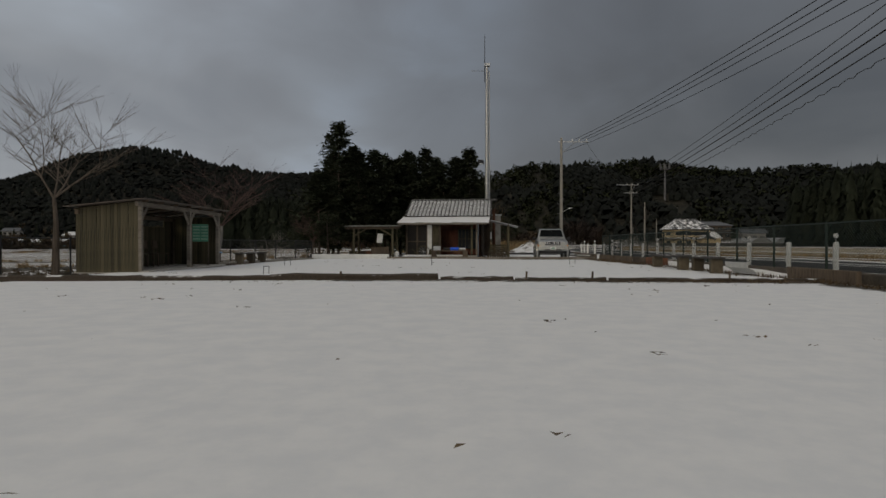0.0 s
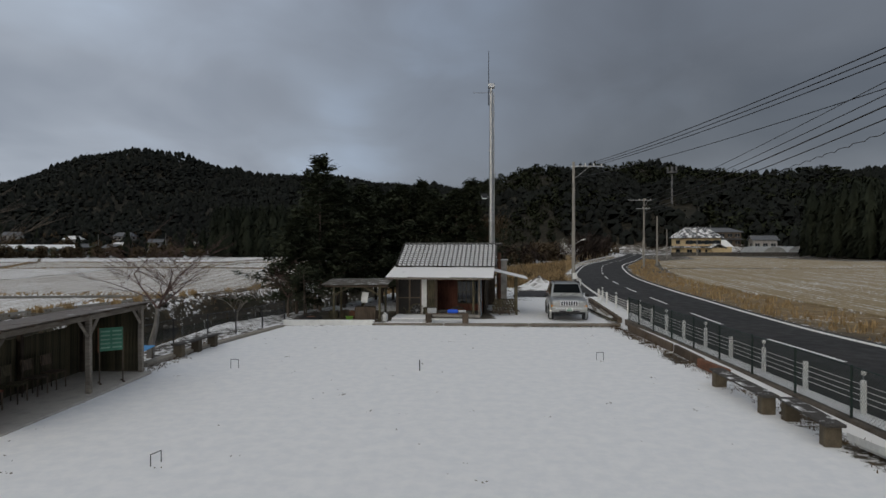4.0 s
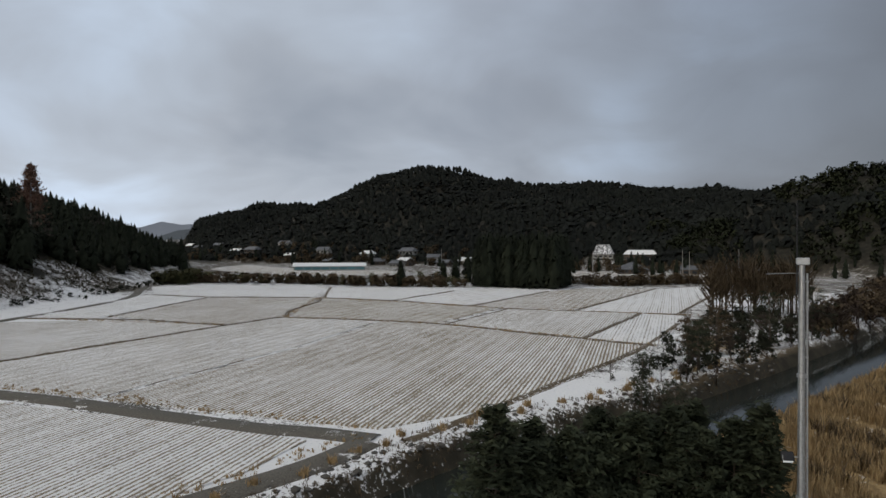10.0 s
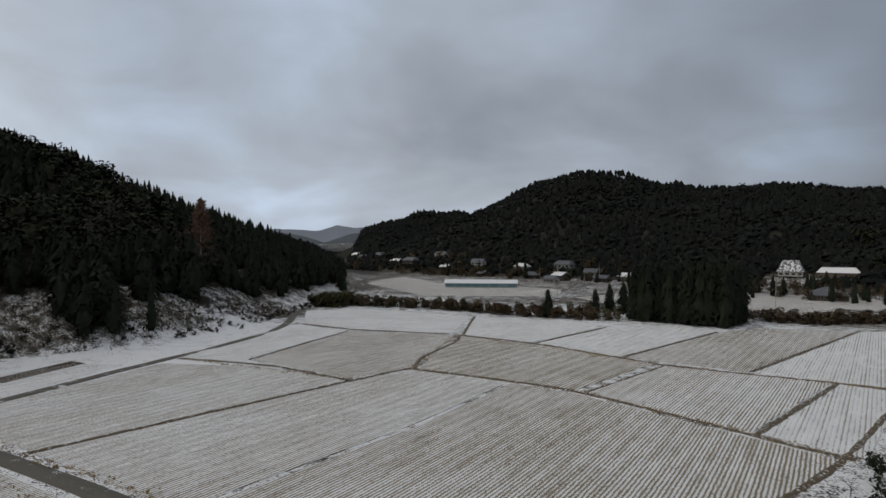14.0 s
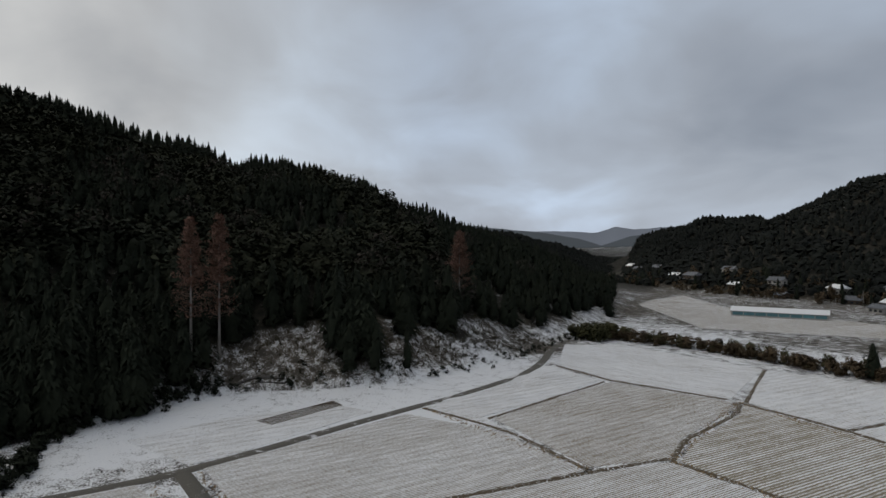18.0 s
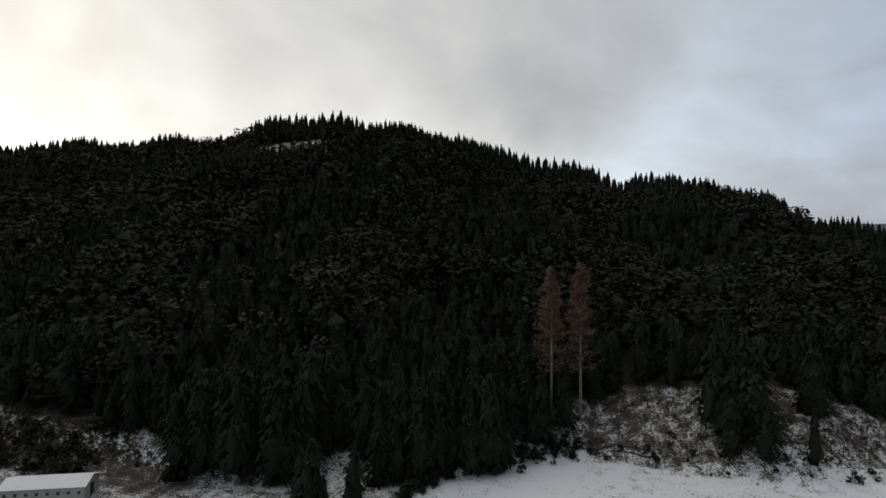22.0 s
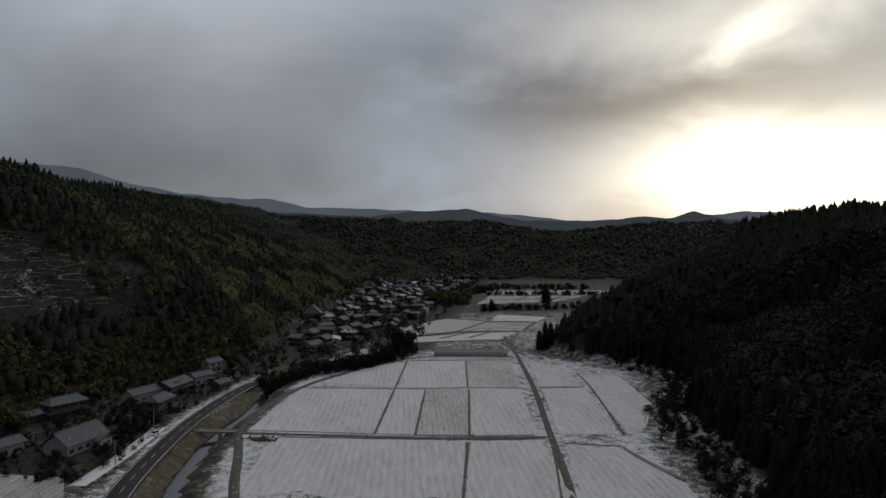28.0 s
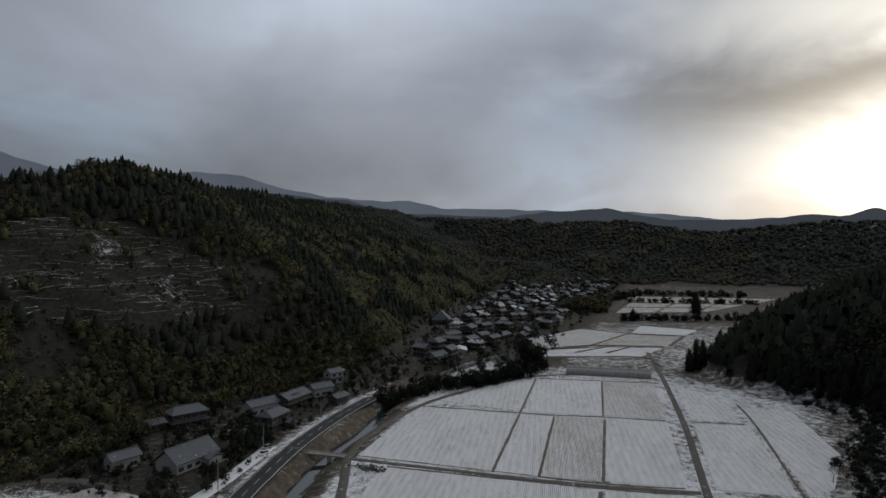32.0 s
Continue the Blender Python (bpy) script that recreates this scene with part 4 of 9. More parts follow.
def dome_tree(seed, twigs=170):
    """Unit-high broad leafless crown: short stem, upswept limbs and a dome of fine twigs."""
    r = random.Random(seed)
    v, f = [], []
    for k in range(9):
        a = k * 0.7 + r.uniform(-0.2, 0.2)
        q = r.uniform(0.2, 0.42)
        o = len(v)
        v += [(-0.012, 0, 0.1), (0.012, 0.01, 0.1), (q * math.cos(a), q * math.sin(a), r.uniform(0.6, 0.9))]
        f.append((o, o + 1, o + 2))
    for _ in range(twigs):
        a, b = r.uniform(0, 6.28), math.asin(r.uniform(0.0, 1.0))
        q = r.uniform(0.78, 1.04)
        x, y, z = 0.5 * q * math.cos(a) * math.cos(b), 0.5 * q * math.sin(a) * math.cos(b), 0.42 + 0.55 * q * math.sin(b)
        c, k = r.uniform(0, 6.28), r.uniform(0.05, 0.10)
        o = len(v)
        v += [(x, y, z), (x + k * math.cos(c), y + k * math.sin(c), z + k * r.uniform(0.2, 1.0)), (x + k * 0.5 * math.cos(c + 1.4), y + k * 0.5 * math.sin(c + 1.4), z + k * 0.4)]
        f.append((o, o + 1, o + 2))
    return np.array(v), np.array(f)


def far_crown(seed, leaves, peaked, leaf=1.0, body=1.0):
    """Unit-high distant crown: a lumpy closed body with small leaf clumps round it."""
    r = random.Random(seed)
    v, f = [], []
    for u, q in ((0.10, 0.36), (0.52, 0.30 if peaked else 0.42)):
        for k in range(5):
            a = k * 1.257 + u * 4 + r.uniform(-0.3, 0.3)
            g2 = body * q * r.uniform(0.75, 1.15)
            v.append((g2 * math.cos(a), g2 * math.sin(a), u + r.uniform(-0.08, 0.08)))
    v.append((r.uniform(-0.08, 0.08), r.uniform(-0.08, 0.08), 0.97 if peaked else 0.50 + 0.36 * body))
    for k in range(5):
        m = (k + 1) % 5
        f += [(k, m, 5 + k), (m, 5 + m, 5 + k), (5 + k, 5 + m, 10)]
    for _ in range(leaves):
        a, u = r.uniform(0, 6.28), r.uniform(0.2, 0.95)
        q = (0.46 * (1 - u) ** 0.7 if peaked else 0.50 * math.sqrt(max(0.0, 1 - (2 * u - 1) ** 2 * 0.95))) * r.uniform(0.8, 1.1)
        o = len(v)
        for j in range(3):
            c = a + 2.1 * j + r.uniform(-0.5, 0.5)
            k = r.uniform(0.07, 0.14) * leaf
            v.append((q * math.cos(a) + k * math.cos(c), q * math.sin(a) + k * math.sin(c), u + k * r.uniform(-0.8, 0.8)))
        f.append((o, o + 1, o + 2))
    return np.array(v), np.array(f)


CONES = [soft_cedar(s, 96, 0.115, 0.74, 0.62) for s in range(6)]
CONES_FINE = [soft_cedar(s + 10, 300, 0.074, 0.64, 0.62) for s in range(6)]
CONES_FAR = [far_crown(s + 20, 8, True) for s in range(5)]
TUFTS = [far_crown(s, 120, False, 0.72, 0.66) for s in range(6)]
TUFTS_MID = [tuft_tree(s + 5, 56, 0.8, 0.19, 0.12) for s in range(4)]
TUFTS_FAR = [far_crown(s + 40, 12, False) for s in range(5)]
TWIGS = [twig_tree(s) for s in range(5)]
DOMES = [dome_tree(s + 300) for s in range(5)]
w_zone = lambda x, y, h: (x < -60) & (x > west_ridge(x, y) - 13)
broad = lambda x, y: patches(x, y, 55, 11, -0.05) & (y < 170) & (x > west_ridge(x, y) + 22)
crest = lambda x, y: np.abs(x - west_ridge(x, y) - 5) < 17
near_w = plant(-480, -90, -330, 380, 4.6, 4.0, lambda x, y, h: w_zone(x, y, h) & ~broad(x, y) & ~crest(x, y), (7.0, 12.5), (0.50, 0.78), 1)
ridge_w = plant(-480, -250, -330, 380, 3.5, 4.0, lambda x, y, h: w_zone(x, y, h) & crest(x, y), (6.6, 11.0), (0.45, 0.70), 101)
scatter("ridge_cedars", CONES, ridge_w, M_CEDAR, "small dark cedars along the crest of the hill", "forest")
scatter("cedar_forest", CONES, near_w, M_CEDAR, "dense dark cedar forest covering the steep hillside", "forest")
foot_w = plant(-200, -90, -330, 130, 5.0, 2.6, lambda x, y, h: (h < 14), (9, 19), (0.38, 0.62), 2)
scatter("cedar_forest_edge", CONES_FINE, foot_w, M_CEDAR, "tall dark cedars along the foot of the hill", "forest")
far_w = plant(-470, -60, -1000, -330, 7.0, 3.0, lambda x, y, h: x > west_ridge(x, y) - 40, (9, 14), (0.55, 0.8), 3)
scatter("cedar_forest_far", CONES_FAR, far_w, M_CEDAR, "dark cedar forest on the far part of the ridge", "forest", soft=0.6)
mixed = plant(-360, -120, -330, 150, 4.8, 9.0, lambda x, y, h: w_zone(x, y, h) & broad(x, y), (7, 11.5), (0.8, 1.2), 4)
scatter("broadleaf_wood", TUFTS, mixed, M_OAK, "dark olive-green broadleaf trees among the cedars", "forest", soft=0.4)
bare_w = plant(-330, -130, -300, 200, 19, 8.0, lambda x, y, h: w_zone(x, y, h) & patches(x, y, 70, 61, 0.1) & (x > west_ridge(x, y) + 34), (11, 14), (0.9, 1.25), 5)
scatter("bare_wood", DOMES, bare_w, M_CROWN, "bare greyish-brown deciduous trees in the forest", "forest")
north = plant(-1100, 420, 400, 900, 6.2, 1.2, lambda x, y, h: patches(x, y, 120, 17, -0.1) & ~((x > -40) & (y < 560) & patches(x, y, 90, 12, 0.25)), (5.0, 7.6), (1.0, 1.45), 6)
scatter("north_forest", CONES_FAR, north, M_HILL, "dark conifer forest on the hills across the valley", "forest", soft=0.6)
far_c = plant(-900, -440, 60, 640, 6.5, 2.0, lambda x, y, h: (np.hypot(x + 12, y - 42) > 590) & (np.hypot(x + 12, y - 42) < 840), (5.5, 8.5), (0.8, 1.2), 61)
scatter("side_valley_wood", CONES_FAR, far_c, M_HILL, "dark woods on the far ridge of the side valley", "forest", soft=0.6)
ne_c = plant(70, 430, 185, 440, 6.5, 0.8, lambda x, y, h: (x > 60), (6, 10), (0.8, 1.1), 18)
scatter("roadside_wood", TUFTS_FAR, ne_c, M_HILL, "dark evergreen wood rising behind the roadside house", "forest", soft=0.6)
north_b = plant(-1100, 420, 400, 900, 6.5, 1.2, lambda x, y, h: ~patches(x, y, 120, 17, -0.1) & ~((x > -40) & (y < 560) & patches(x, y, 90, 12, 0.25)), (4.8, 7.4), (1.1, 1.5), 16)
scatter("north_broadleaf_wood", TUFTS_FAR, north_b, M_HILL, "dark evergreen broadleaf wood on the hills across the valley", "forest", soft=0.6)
ne_soft = plant(-60, 420, 300, 560, 6.6, 3.0, lambda x, y, h: patches(x, y, 90, 12, 0.10), (6, 9.5), (0.8, 1.1), 7)
scatter("bamboo_wood", TUFTS_MID, ne_soft, M_GROVE, "olive bamboo and broadleaf wood on the lower slope", "forest", soft=0.6)
def terraced(x, y):
    return (np.hypot((x - 222) / 48, (y + 235) / 62) < 1) | (np.hypot((x - 190) / 26, (y + 292) / 34) < 1)


east_c = plant(110, 520, -1050, 320, 8, 4.0, lambda x, y, h: (patches(x, y, 80, 13, 0.05) | (y > 60) | (h > 70)) & ~terraced(x, y), (8, 12), (0.55, 0.8), 8)
scatter("east_forest", CONES_FAR, east_c, M_CEDAR, "dark conifers on the hill above the houses", "forest")
east_b = plant(110, 430, -1050, -40, 5.2, 2.5, lambda x, y, h: ~patches(x, y, 80, 13, 0.15) & (patches(x, y, 45, 14, -0.25) | (h < 16)) & (~terraced(x, y) | (rolling(x, y, 14, 91) > 0.45)), (6, 9.5), (0.7, 1.0), 9)
near_b = east_b[:, 1] > -360
scatter("bamboo_hillside", TUFTS, east_b[near_b], M_BAMBOO, "bamboo groves on the hillside, pale olive green", "forest")
scatter("bamboo_hillside_far", TUFTS_FAR, east_b[~near_b], M_BAMBOO, "olive bamboo groves farther along the hillside", "forest", soft=0.6)
east_u = plant(112, 420, -560, -60, 5.0, 1.5, lambda x, y, h: (rolling(x, y, 26, 15) > -0.55) & (~terraced(x, y) | (rolling(x, y, 9, 92) > 0.25)), (2.5, 5.5), (0.9, 1.3), 19)
scatter("hillside_undergrowth", [tuft_tree(s + 70, 44, 0.8, 0.18, 0.05) for s in range(4)], east_u, M_THICKET, "dense olive-brown undergrowth covering the hillside", "forest")
def fallen_stems():
    """Felled bamboo lying along the contours of the cleared hillside."""
    r = np.random.RandomState(77)
    bm = bmesh.new()
    for _ in range(230):
        x, y = (r.uniform(176, 270), r.uniform(-296, -172))
        if not terraced(x, y):
            continue
        gx, gy = (float(height(x + 2, y) - height(x - 2, y)), float(height(x, y + 2) - height(x, y - 2)))
        a = math.atan2(gx, -gy) + r.normal(0, 0.14)
        q = r.uniform(3, 9)
        p = [Vector((x + m * q * math.cos(a), y + m * q * math.sin(a), 0)) for m in (-1, 1)]
        for v in p:
            v.z = float(height(v.x, v.y)) + 0.35
        d = Vector((-math.sin(a), math.cos(a), 0)) * r.uniform(0.08, 0.16)
        w = [bm.verts.new(c) for c in (p[0] - d, p[1] - d, p[1] + Vector((0, 0, 0.25)), p[0] + Vector((0, 0, 0.25)), p[1] + d, p[0] + d)]
        bm.faces.new((w[0], w[1], w[2], w[3]))
        bm.faces.new((w[3], w[2], w[4], w[5]))
    me = bpy.data.meshes.new("fallen_stems")
    bm.to_mesh(me)
    bm.free()
    me.materials.append(M_STEMS)
    tagged(new("fallen_stems", me), "pale felled bamboo stems lying across the cleared slope", "felled stems", kind="stuff")


fallen_stems()
east_t = plant(120, 380, -700, -60, 10, 6.0, lambda x, y, h: ~patches(x, y, 80, 13, 0.2) | terraced(x, y), (6, 9), (0.6, 0.9), 10)
scatter("bare_hillside_wood", [dome_tree(s + 320, 70) for s in range(4)], east_t, M_BARE, "bare deciduous trees on the half-cleared hillside", "forest")
south = plant(-900, 800, -1560, -850, 9.5, 4.0, lambda x, y, h: (np.hypot(x, y) < 1700) & ~((x > -260) & (x < 330) & patches(x, y, 130, 23, 0.1)), (6.5, 9.5), (1.2, 1.6), 12)
scatter("south_forest", TUFTS_FAR, south, M_SOUTH_HAZED, "dark woods on the hills closing the valley, foliage lightened for haze", "forest", soft=0.6)

south_b = plant(-260, 330, -1500, -1000, 8.0, 2.5, lambda x, y, h: patches(x, y, 130, 23, 0.1), (6.5, 10), (1.1, 1.5), 22)
scatter("south_bamboo", TUFTS_FAR, south_b, M_THICKET, "olive bamboo groves on the rise behind the village", "forest", soft=0.6)


# ---- the far ranges, pale with distance haze put in as a glow ----
def hazy_range(name, radius, share, col, label, seed, peaks=((0, 0), (360, 0)), south=()):
    """A closed ring of distant ridges, too far off to shift."""
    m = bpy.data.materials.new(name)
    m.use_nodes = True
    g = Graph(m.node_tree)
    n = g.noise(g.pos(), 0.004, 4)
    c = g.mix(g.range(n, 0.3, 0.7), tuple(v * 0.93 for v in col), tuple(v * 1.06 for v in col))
    # haze in the colour: black base, an even blue-grey emission instead of lit slopes
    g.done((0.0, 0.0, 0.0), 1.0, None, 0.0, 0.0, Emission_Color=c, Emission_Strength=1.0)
    n = 1440
    a = np.arange(n) * 2 * np.pi / n
    az = np.degrees(a)
    extra = np.interp(az, [p[0] for p in peaks], [p[1] for p in peaks])
    top = np.interp(az, [0, 40, 52, 60, 100, 160, 188, 200, 210, 222, 230, 260, 300, 340, 360], [110, 95, 75, 80, 120, 140, 150, 180, 195, 235, 265, 250, 160, 130, 110])
    x, y = -np.sin(a) * radius, np.cos(a) * radius
    h = ((top - 48) * share / 1900 * radius + 48) * (1 + 0.10 * rolling(x, y, 900 * radius / 3000, seed) + 0.03 * rolling(x, y, 160, seed + 1) + 0.045 * rolling(x, y, 470, seed + 5) + 0.012 * rolling(x, y, 60, seed + 7)) + extra
    # the ridge line to the south, height by height
    known = np.interp(az, [p[0] for p in south], [p[1] for p in south]) + 0.012 * radius / 10 * rolling(x, y, 160, seed + 1) + 0.8 * rolling(x, y, 45, seed + 3)
    share_s = step(az, south[0][0] - 8, south[0][0]) * (1 - step(az, south[-1][0], south[-1][0] + 8))
    h = h * (1 - share_s) + known * share_s
    verts = [(x[i], y[i], -30) for i in range(n)] + [(x[i], y[i], h[i]) for i in range(n)] + [(x[i] * 1.12, y[i] * 1.12, h[i] * 0.6) for i in range(n)]
    faces = [(i + k * n, (i + 1) % n + k * n, (i + 1) % n + (k + 1) * n, i + (k + 1) * n) for k in range(2) for i in range(n)]
    tagged(new(name, mesh_from(name, verts, faces, m, True)), label, "hills", kind="structure")


hazy_range("backdrop_hills", 2300, 0.74, (0.060, 0.068, 0.076), "dim grey-blue hills beyond the valley, haze painted as a glow", 31, ((0, 0), (43, -15), (46, 0), (48.5, -10), (51, -45), (53, -20), (58, 10), (63, 25), (70, 20), (80, 0), (184, 0), (188, -14), (192, 6), (196, -8), (200, -14), (206, 10), (209, -4), (215, 0), (360, 0)),
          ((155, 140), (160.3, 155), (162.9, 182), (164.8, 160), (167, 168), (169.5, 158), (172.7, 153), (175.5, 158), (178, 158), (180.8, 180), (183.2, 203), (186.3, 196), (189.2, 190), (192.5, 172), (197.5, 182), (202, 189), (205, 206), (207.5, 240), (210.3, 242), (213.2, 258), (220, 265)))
hazy_range("backdrop_mountains", 3200, 1.0, (0.125, 0.138, 0.162), "pale blue-grey mountains in the distance, haze painted as a glow", 37, ((0, 0), (46, 8), (48.5, 12), (49.9, 34), (51.5, 14), (54, 12), (60, 0), (360, 0)),
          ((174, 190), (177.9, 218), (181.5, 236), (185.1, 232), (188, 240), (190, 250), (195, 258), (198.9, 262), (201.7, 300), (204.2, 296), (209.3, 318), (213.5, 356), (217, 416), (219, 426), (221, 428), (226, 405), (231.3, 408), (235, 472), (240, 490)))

# ---- building kit ----
def part(name, bm, mat, parent=None, label="", m=None):
    """Links a bmesh as one mesh object under a thing or a part."""
    me = bpy.data.meshes.new(name)
    bmesh.ops.recalc_face_normals(bm, faces=bm.faces)
    bm.to_mesh(me)
    bm.free()
    me.materials.append(mat)
    ob = new(name, me)
    ob.parent = parent
    if m is not None:
        ob.matrix_basis = m
    return tagged(ob, label)


def shared(name, me, parent, m, label=""):
    """Another object on a mesh that exists."""
    ob = new(name, me)
    ob.parent = parent
    ob.matrix_basis = m
    return tagged(ob, label)


def thing(name, label, category, m=None, group="", kind=""):
    ob = new(name)
    if m is not None:
        ob.matrix_basis = m
    ob.empty_display_size = 0.3
    return tagged(ob, label, category, group, kind)


def box(c, s, turn=(0, 0, 0), bev=0.0, bm=None):
    """A block with softened edges, centred on c."""
    bm = bm or bmesh.new()
    r = bmesh.ops.create_cube(bm, size=1.0, matrix=pose(*c, *turn) @ Matrix.Diagonal((*s, 1)))
    if bev:
        es = list({e for v in r["verts"] for e in v.link_edges})
        bmesh.ops.bevel(bm, geom=es, offset=bev, segments=1, affect="EDGES")
    return bm


def rod(a, b, r0, r1=None, n=8, bm=None):
    """A round bar from a to b, tapering from r0 to r1."""
    bm = bm or bmesh.new()
    a, b = Vector(a), Vector(b)
    r1 = r0 if r1 is None else r1
    q = (b - a).to_track_quat("Z", "Y").to_matrix().to_4x4()
    bmesh.ops.create_cone(bm, cap_ends=True, segments=n, radius1=r0, radius2=max(r1, 1e-4), depth=(b - a).length, matrix=Matrix.Translation((a + b) / 2) @ q)
    return bm


def ball(c, r, bm=None, n=10, squash=1.0):
    bm = bm or bmesh.new()
    bmesh.ops.create_uvsphere(bm, u_segments=n, v_segments=max(5, n // 2), radius=r, matrix=Matrix.Translation(c) @ Matrix.Diagonal((1, 1, squash, 1)))
    return bm


def slab(pts, down, bm=None):
    """A sheet through the corner points with a thickness straight down."""
    bm = bm or bmesh.new()
    top = [bm.verts.new(p) for p in pts]
    low = [bm.verts.new((p[0], p[1], p[2] - down)) for p in pts]
    bm.faces.new(top)
    bm.faces.new(low[::-1])
    n = len(pts)
    for i in range(n):
        bm.faces.new((top[i], low[i], low[(i + 1) % n], top[(i + 1) % n]))
    return bm


def wire(a, b, r, sag=0.0, steps=10, bm=None):
    """A hanging cable between two points."""
    bm = bm or bmesh.new()
    a, b = Vector(a), Vector(b)
    rings = []
    d = (b - a).normalized()
    s = d.cross(Vector((0, 0, 1))).normalized()
    u = s.cross(d)
    for i in range(steps + 1):
        t = i / steps
        p = a.lerp(b, t) - Vector((0, 0, sag * 4 * t * (1 - t)))
        rings.append([bm.verts.new(p + s * r * math.cos(k * 2.0944) + u * r * math.sin(k * 2.0944)) for k in range(3)])
    for i in range(steps):
        for k in range(3):
            bm.faces.new((rings[i][k], rings[i][(k + 1) % 3], rings[i + 1][(k + 1) % 3], rings[i + 1][k]))
    return bm


M_PLANK = wood("weathered_planks", (0.034, 0.032, 0.022), (0.125, 0.108, 0.068), 2.2)
M_PLANK_DARK = wood("dark_old_timber", (0.045, 0.035, 0.028), (0.15, 0.115, 0.085), 2.0)
M_TIMBER_X = wood("grey_timber", (0.12, 0.102, 0.084), (0.28, 0.25, 0.21), 2.0, "X")
M_TIMBER_Y = wood("grey_timber_long", (0.12, 0.102, 0.084), (0.28, 0.25, 0.21), 2.0, "Y")
M_LOG = snow_on("log_timber", (0.058, 0.046, 0.035), 0.18, 2.0, 0.9)
M_KERB = snow_on("damp_kerb", (0.27, 0.245, 0.21), 0.05, 1.4, 0.9)
M_CONCRETE = plain("concrete", (0.33, 0.31, 0.28), 0.9, 0.3, 3.0, bump=0.4)
M_POLE = plain("pole_concrete", (0.27, 0.255, 0.23), 0.85, 0.2, 4.0)
M_STEEL = plain("galvanised_steel", (0.42, 0.43, 0.44), 0.45, 0.2, 8.0, 0.8)
M_BLACKMETAL = plain("black_metal", (0.02, 0.02, 0.022), 0.5, 0.3, 8.0)
M_WHITE = plain("white_paint", (0.72, 0.72, 0.70), 0.5, 0.12, 5.0)
M_GREENBOARD = plain("green_board", (0.06, 0.20, 0.13), 0.6, 0.2, 6.0)
M_PALEGREEN = plain("pale_green_plate", (0.20, 0.34, 0.26), 0.6, 0.15, 6.0)
M_BLUE = plain("blue_plastic", (0.07, 0.30, 0.62), 0.5, 0.15, 6.0)
M_BRIGHTBLUE = plain("bright_blue_cloth", (0.02, 0.10, 0.60), 0.6, 0.2, 6.0)
M_LIME = plain("lime_plastic", (0.16, 0.34, 0.05), 0.45, 0.1, 6.0)
M_REDWOOD = wood("red_brown_boards", (0.085, 0.035, 0.025), (0.20, 0.085, 0.06), 2.0)
M_SHEETBLUE = plain("blue_grey_sheet_metal", (0.36, 0.43, 0.50), 0.5, 0.2, 3.0)
M_RUST = plain("rusty_metal", (0.16, 0.075, 0.045), 0.85, 0.4, 5.0, bump=0.4)
def _laid_tile(g):
    """Dark clay tile, snow in its hollow; bare roll and lower lip paint in shade."""
    q = g.node("ShaderNodeSeparateXYZ")
    g.put(q.inputs[0], g.local())
    w = g.math("MULTIPLY", g.math("SUBTRACT", g.noise(g.pos(), 14, 4, 0.6), 0.5), 0.09)
    x, y = g.math("ADD", q.outputs[0], w), g.math("ADD", q.outputs[1], w)
    f = g.math("MULTIPLY", g.range(x, -0.085, -0.06), g.math("SUBTRACT", 1.0, g.range(x, 0.085, 0.11)))
    f = g.math("MULTIPLY", f, g.range(y, 0.015, 0.05))
    base = g.mix(g.noise(g.pos(), 30, 3), (0.030, 0.029, 0.030), (0.065, 0.062, 0.060))
    g.done(g.mix(f, base, SNOW), 0.6, g.bump(f, 0.4, 0.02), 0.0, 0.3)


M_LAID_TILE = material("laid_roof_tile", _laid_tile)
M_RIDGE = snow_on("dark_ridge_tile", (0.05, 0.047, 0.045), 0.10, 7.0, 0.6)
M_BLOCK = plain("stained_block", (0.105, 0.086, 0.060), 0.9, 0.35, 4.0, bump=0.4)
M_FOOTING = plain("stained_footing", (0.10, 0.085, 0.07), 0.9, 0.5, 2.0, bump=0.4)
M_TILE = snow_on("roof_tile_snow", (0.050, 0.050, 0.054), 0.95, 5.0, 0.6)
M_TILE_GREY = snow_on("grey_roof_tile", (0.115, 0.12, 0.13), -0.05, 0.9, 0.5)
M_TILE_SNOWY = snow_on("snowy_roof_tile", (0.085, 0.087, 0.092), 0.42, 0.9, 0.6)
M_METALROOF = snow_on("snowy_metal_roof", (0.42, 0.43, 0.44), 1.05, 1.2, 0.6)
M_CARPORT = snow_on("grey_sheet_roof", (0.23, 0.215, 0.195), 0.24, 2.6, 0.55)
M_BROWNROOF = snow_on("brown_sheet_roof", (0.125, 0.105, 0.09), 0.02, 0.8, 0.6)
M_BENCH = snow_on("dark_bench_top", (0.065, 0.06, 0.055), 0.22, 2.0, 0.8)
M_TYRE = plain("tyre_rubber", (0.018, 0.018, 0.018), 0.8, 0.2, 9.0)
M_DARK = plain("dark_interior", (0.03, 0.028, 0.026), 0.9, 0.3, 4.0)
M_STRAW = foliage("dry_grass", (0.19, 0.130, 0.066), (0.45, 0.325, 0.175), 0.9)
M_WEED = foliage("brown_weeds", (0.055, 0.041, 0.028), (0.15, 0.11, 0.068), 0.7)
M_SCRUB = foliage("olive_brown_scrub", (0.040, 0.038, 0.024), (0.11, 0.095, 0.058), 0.4)
M_STONE = snow_on("river_stone", (0.085, 0.08, 0.072), 0.22, 1.6, 0.9)
M_SNOWPILE = snow_on("dirty_snow_heap", (0.22, 0.20, 0.18), 0.85, 1.1, 0.85)
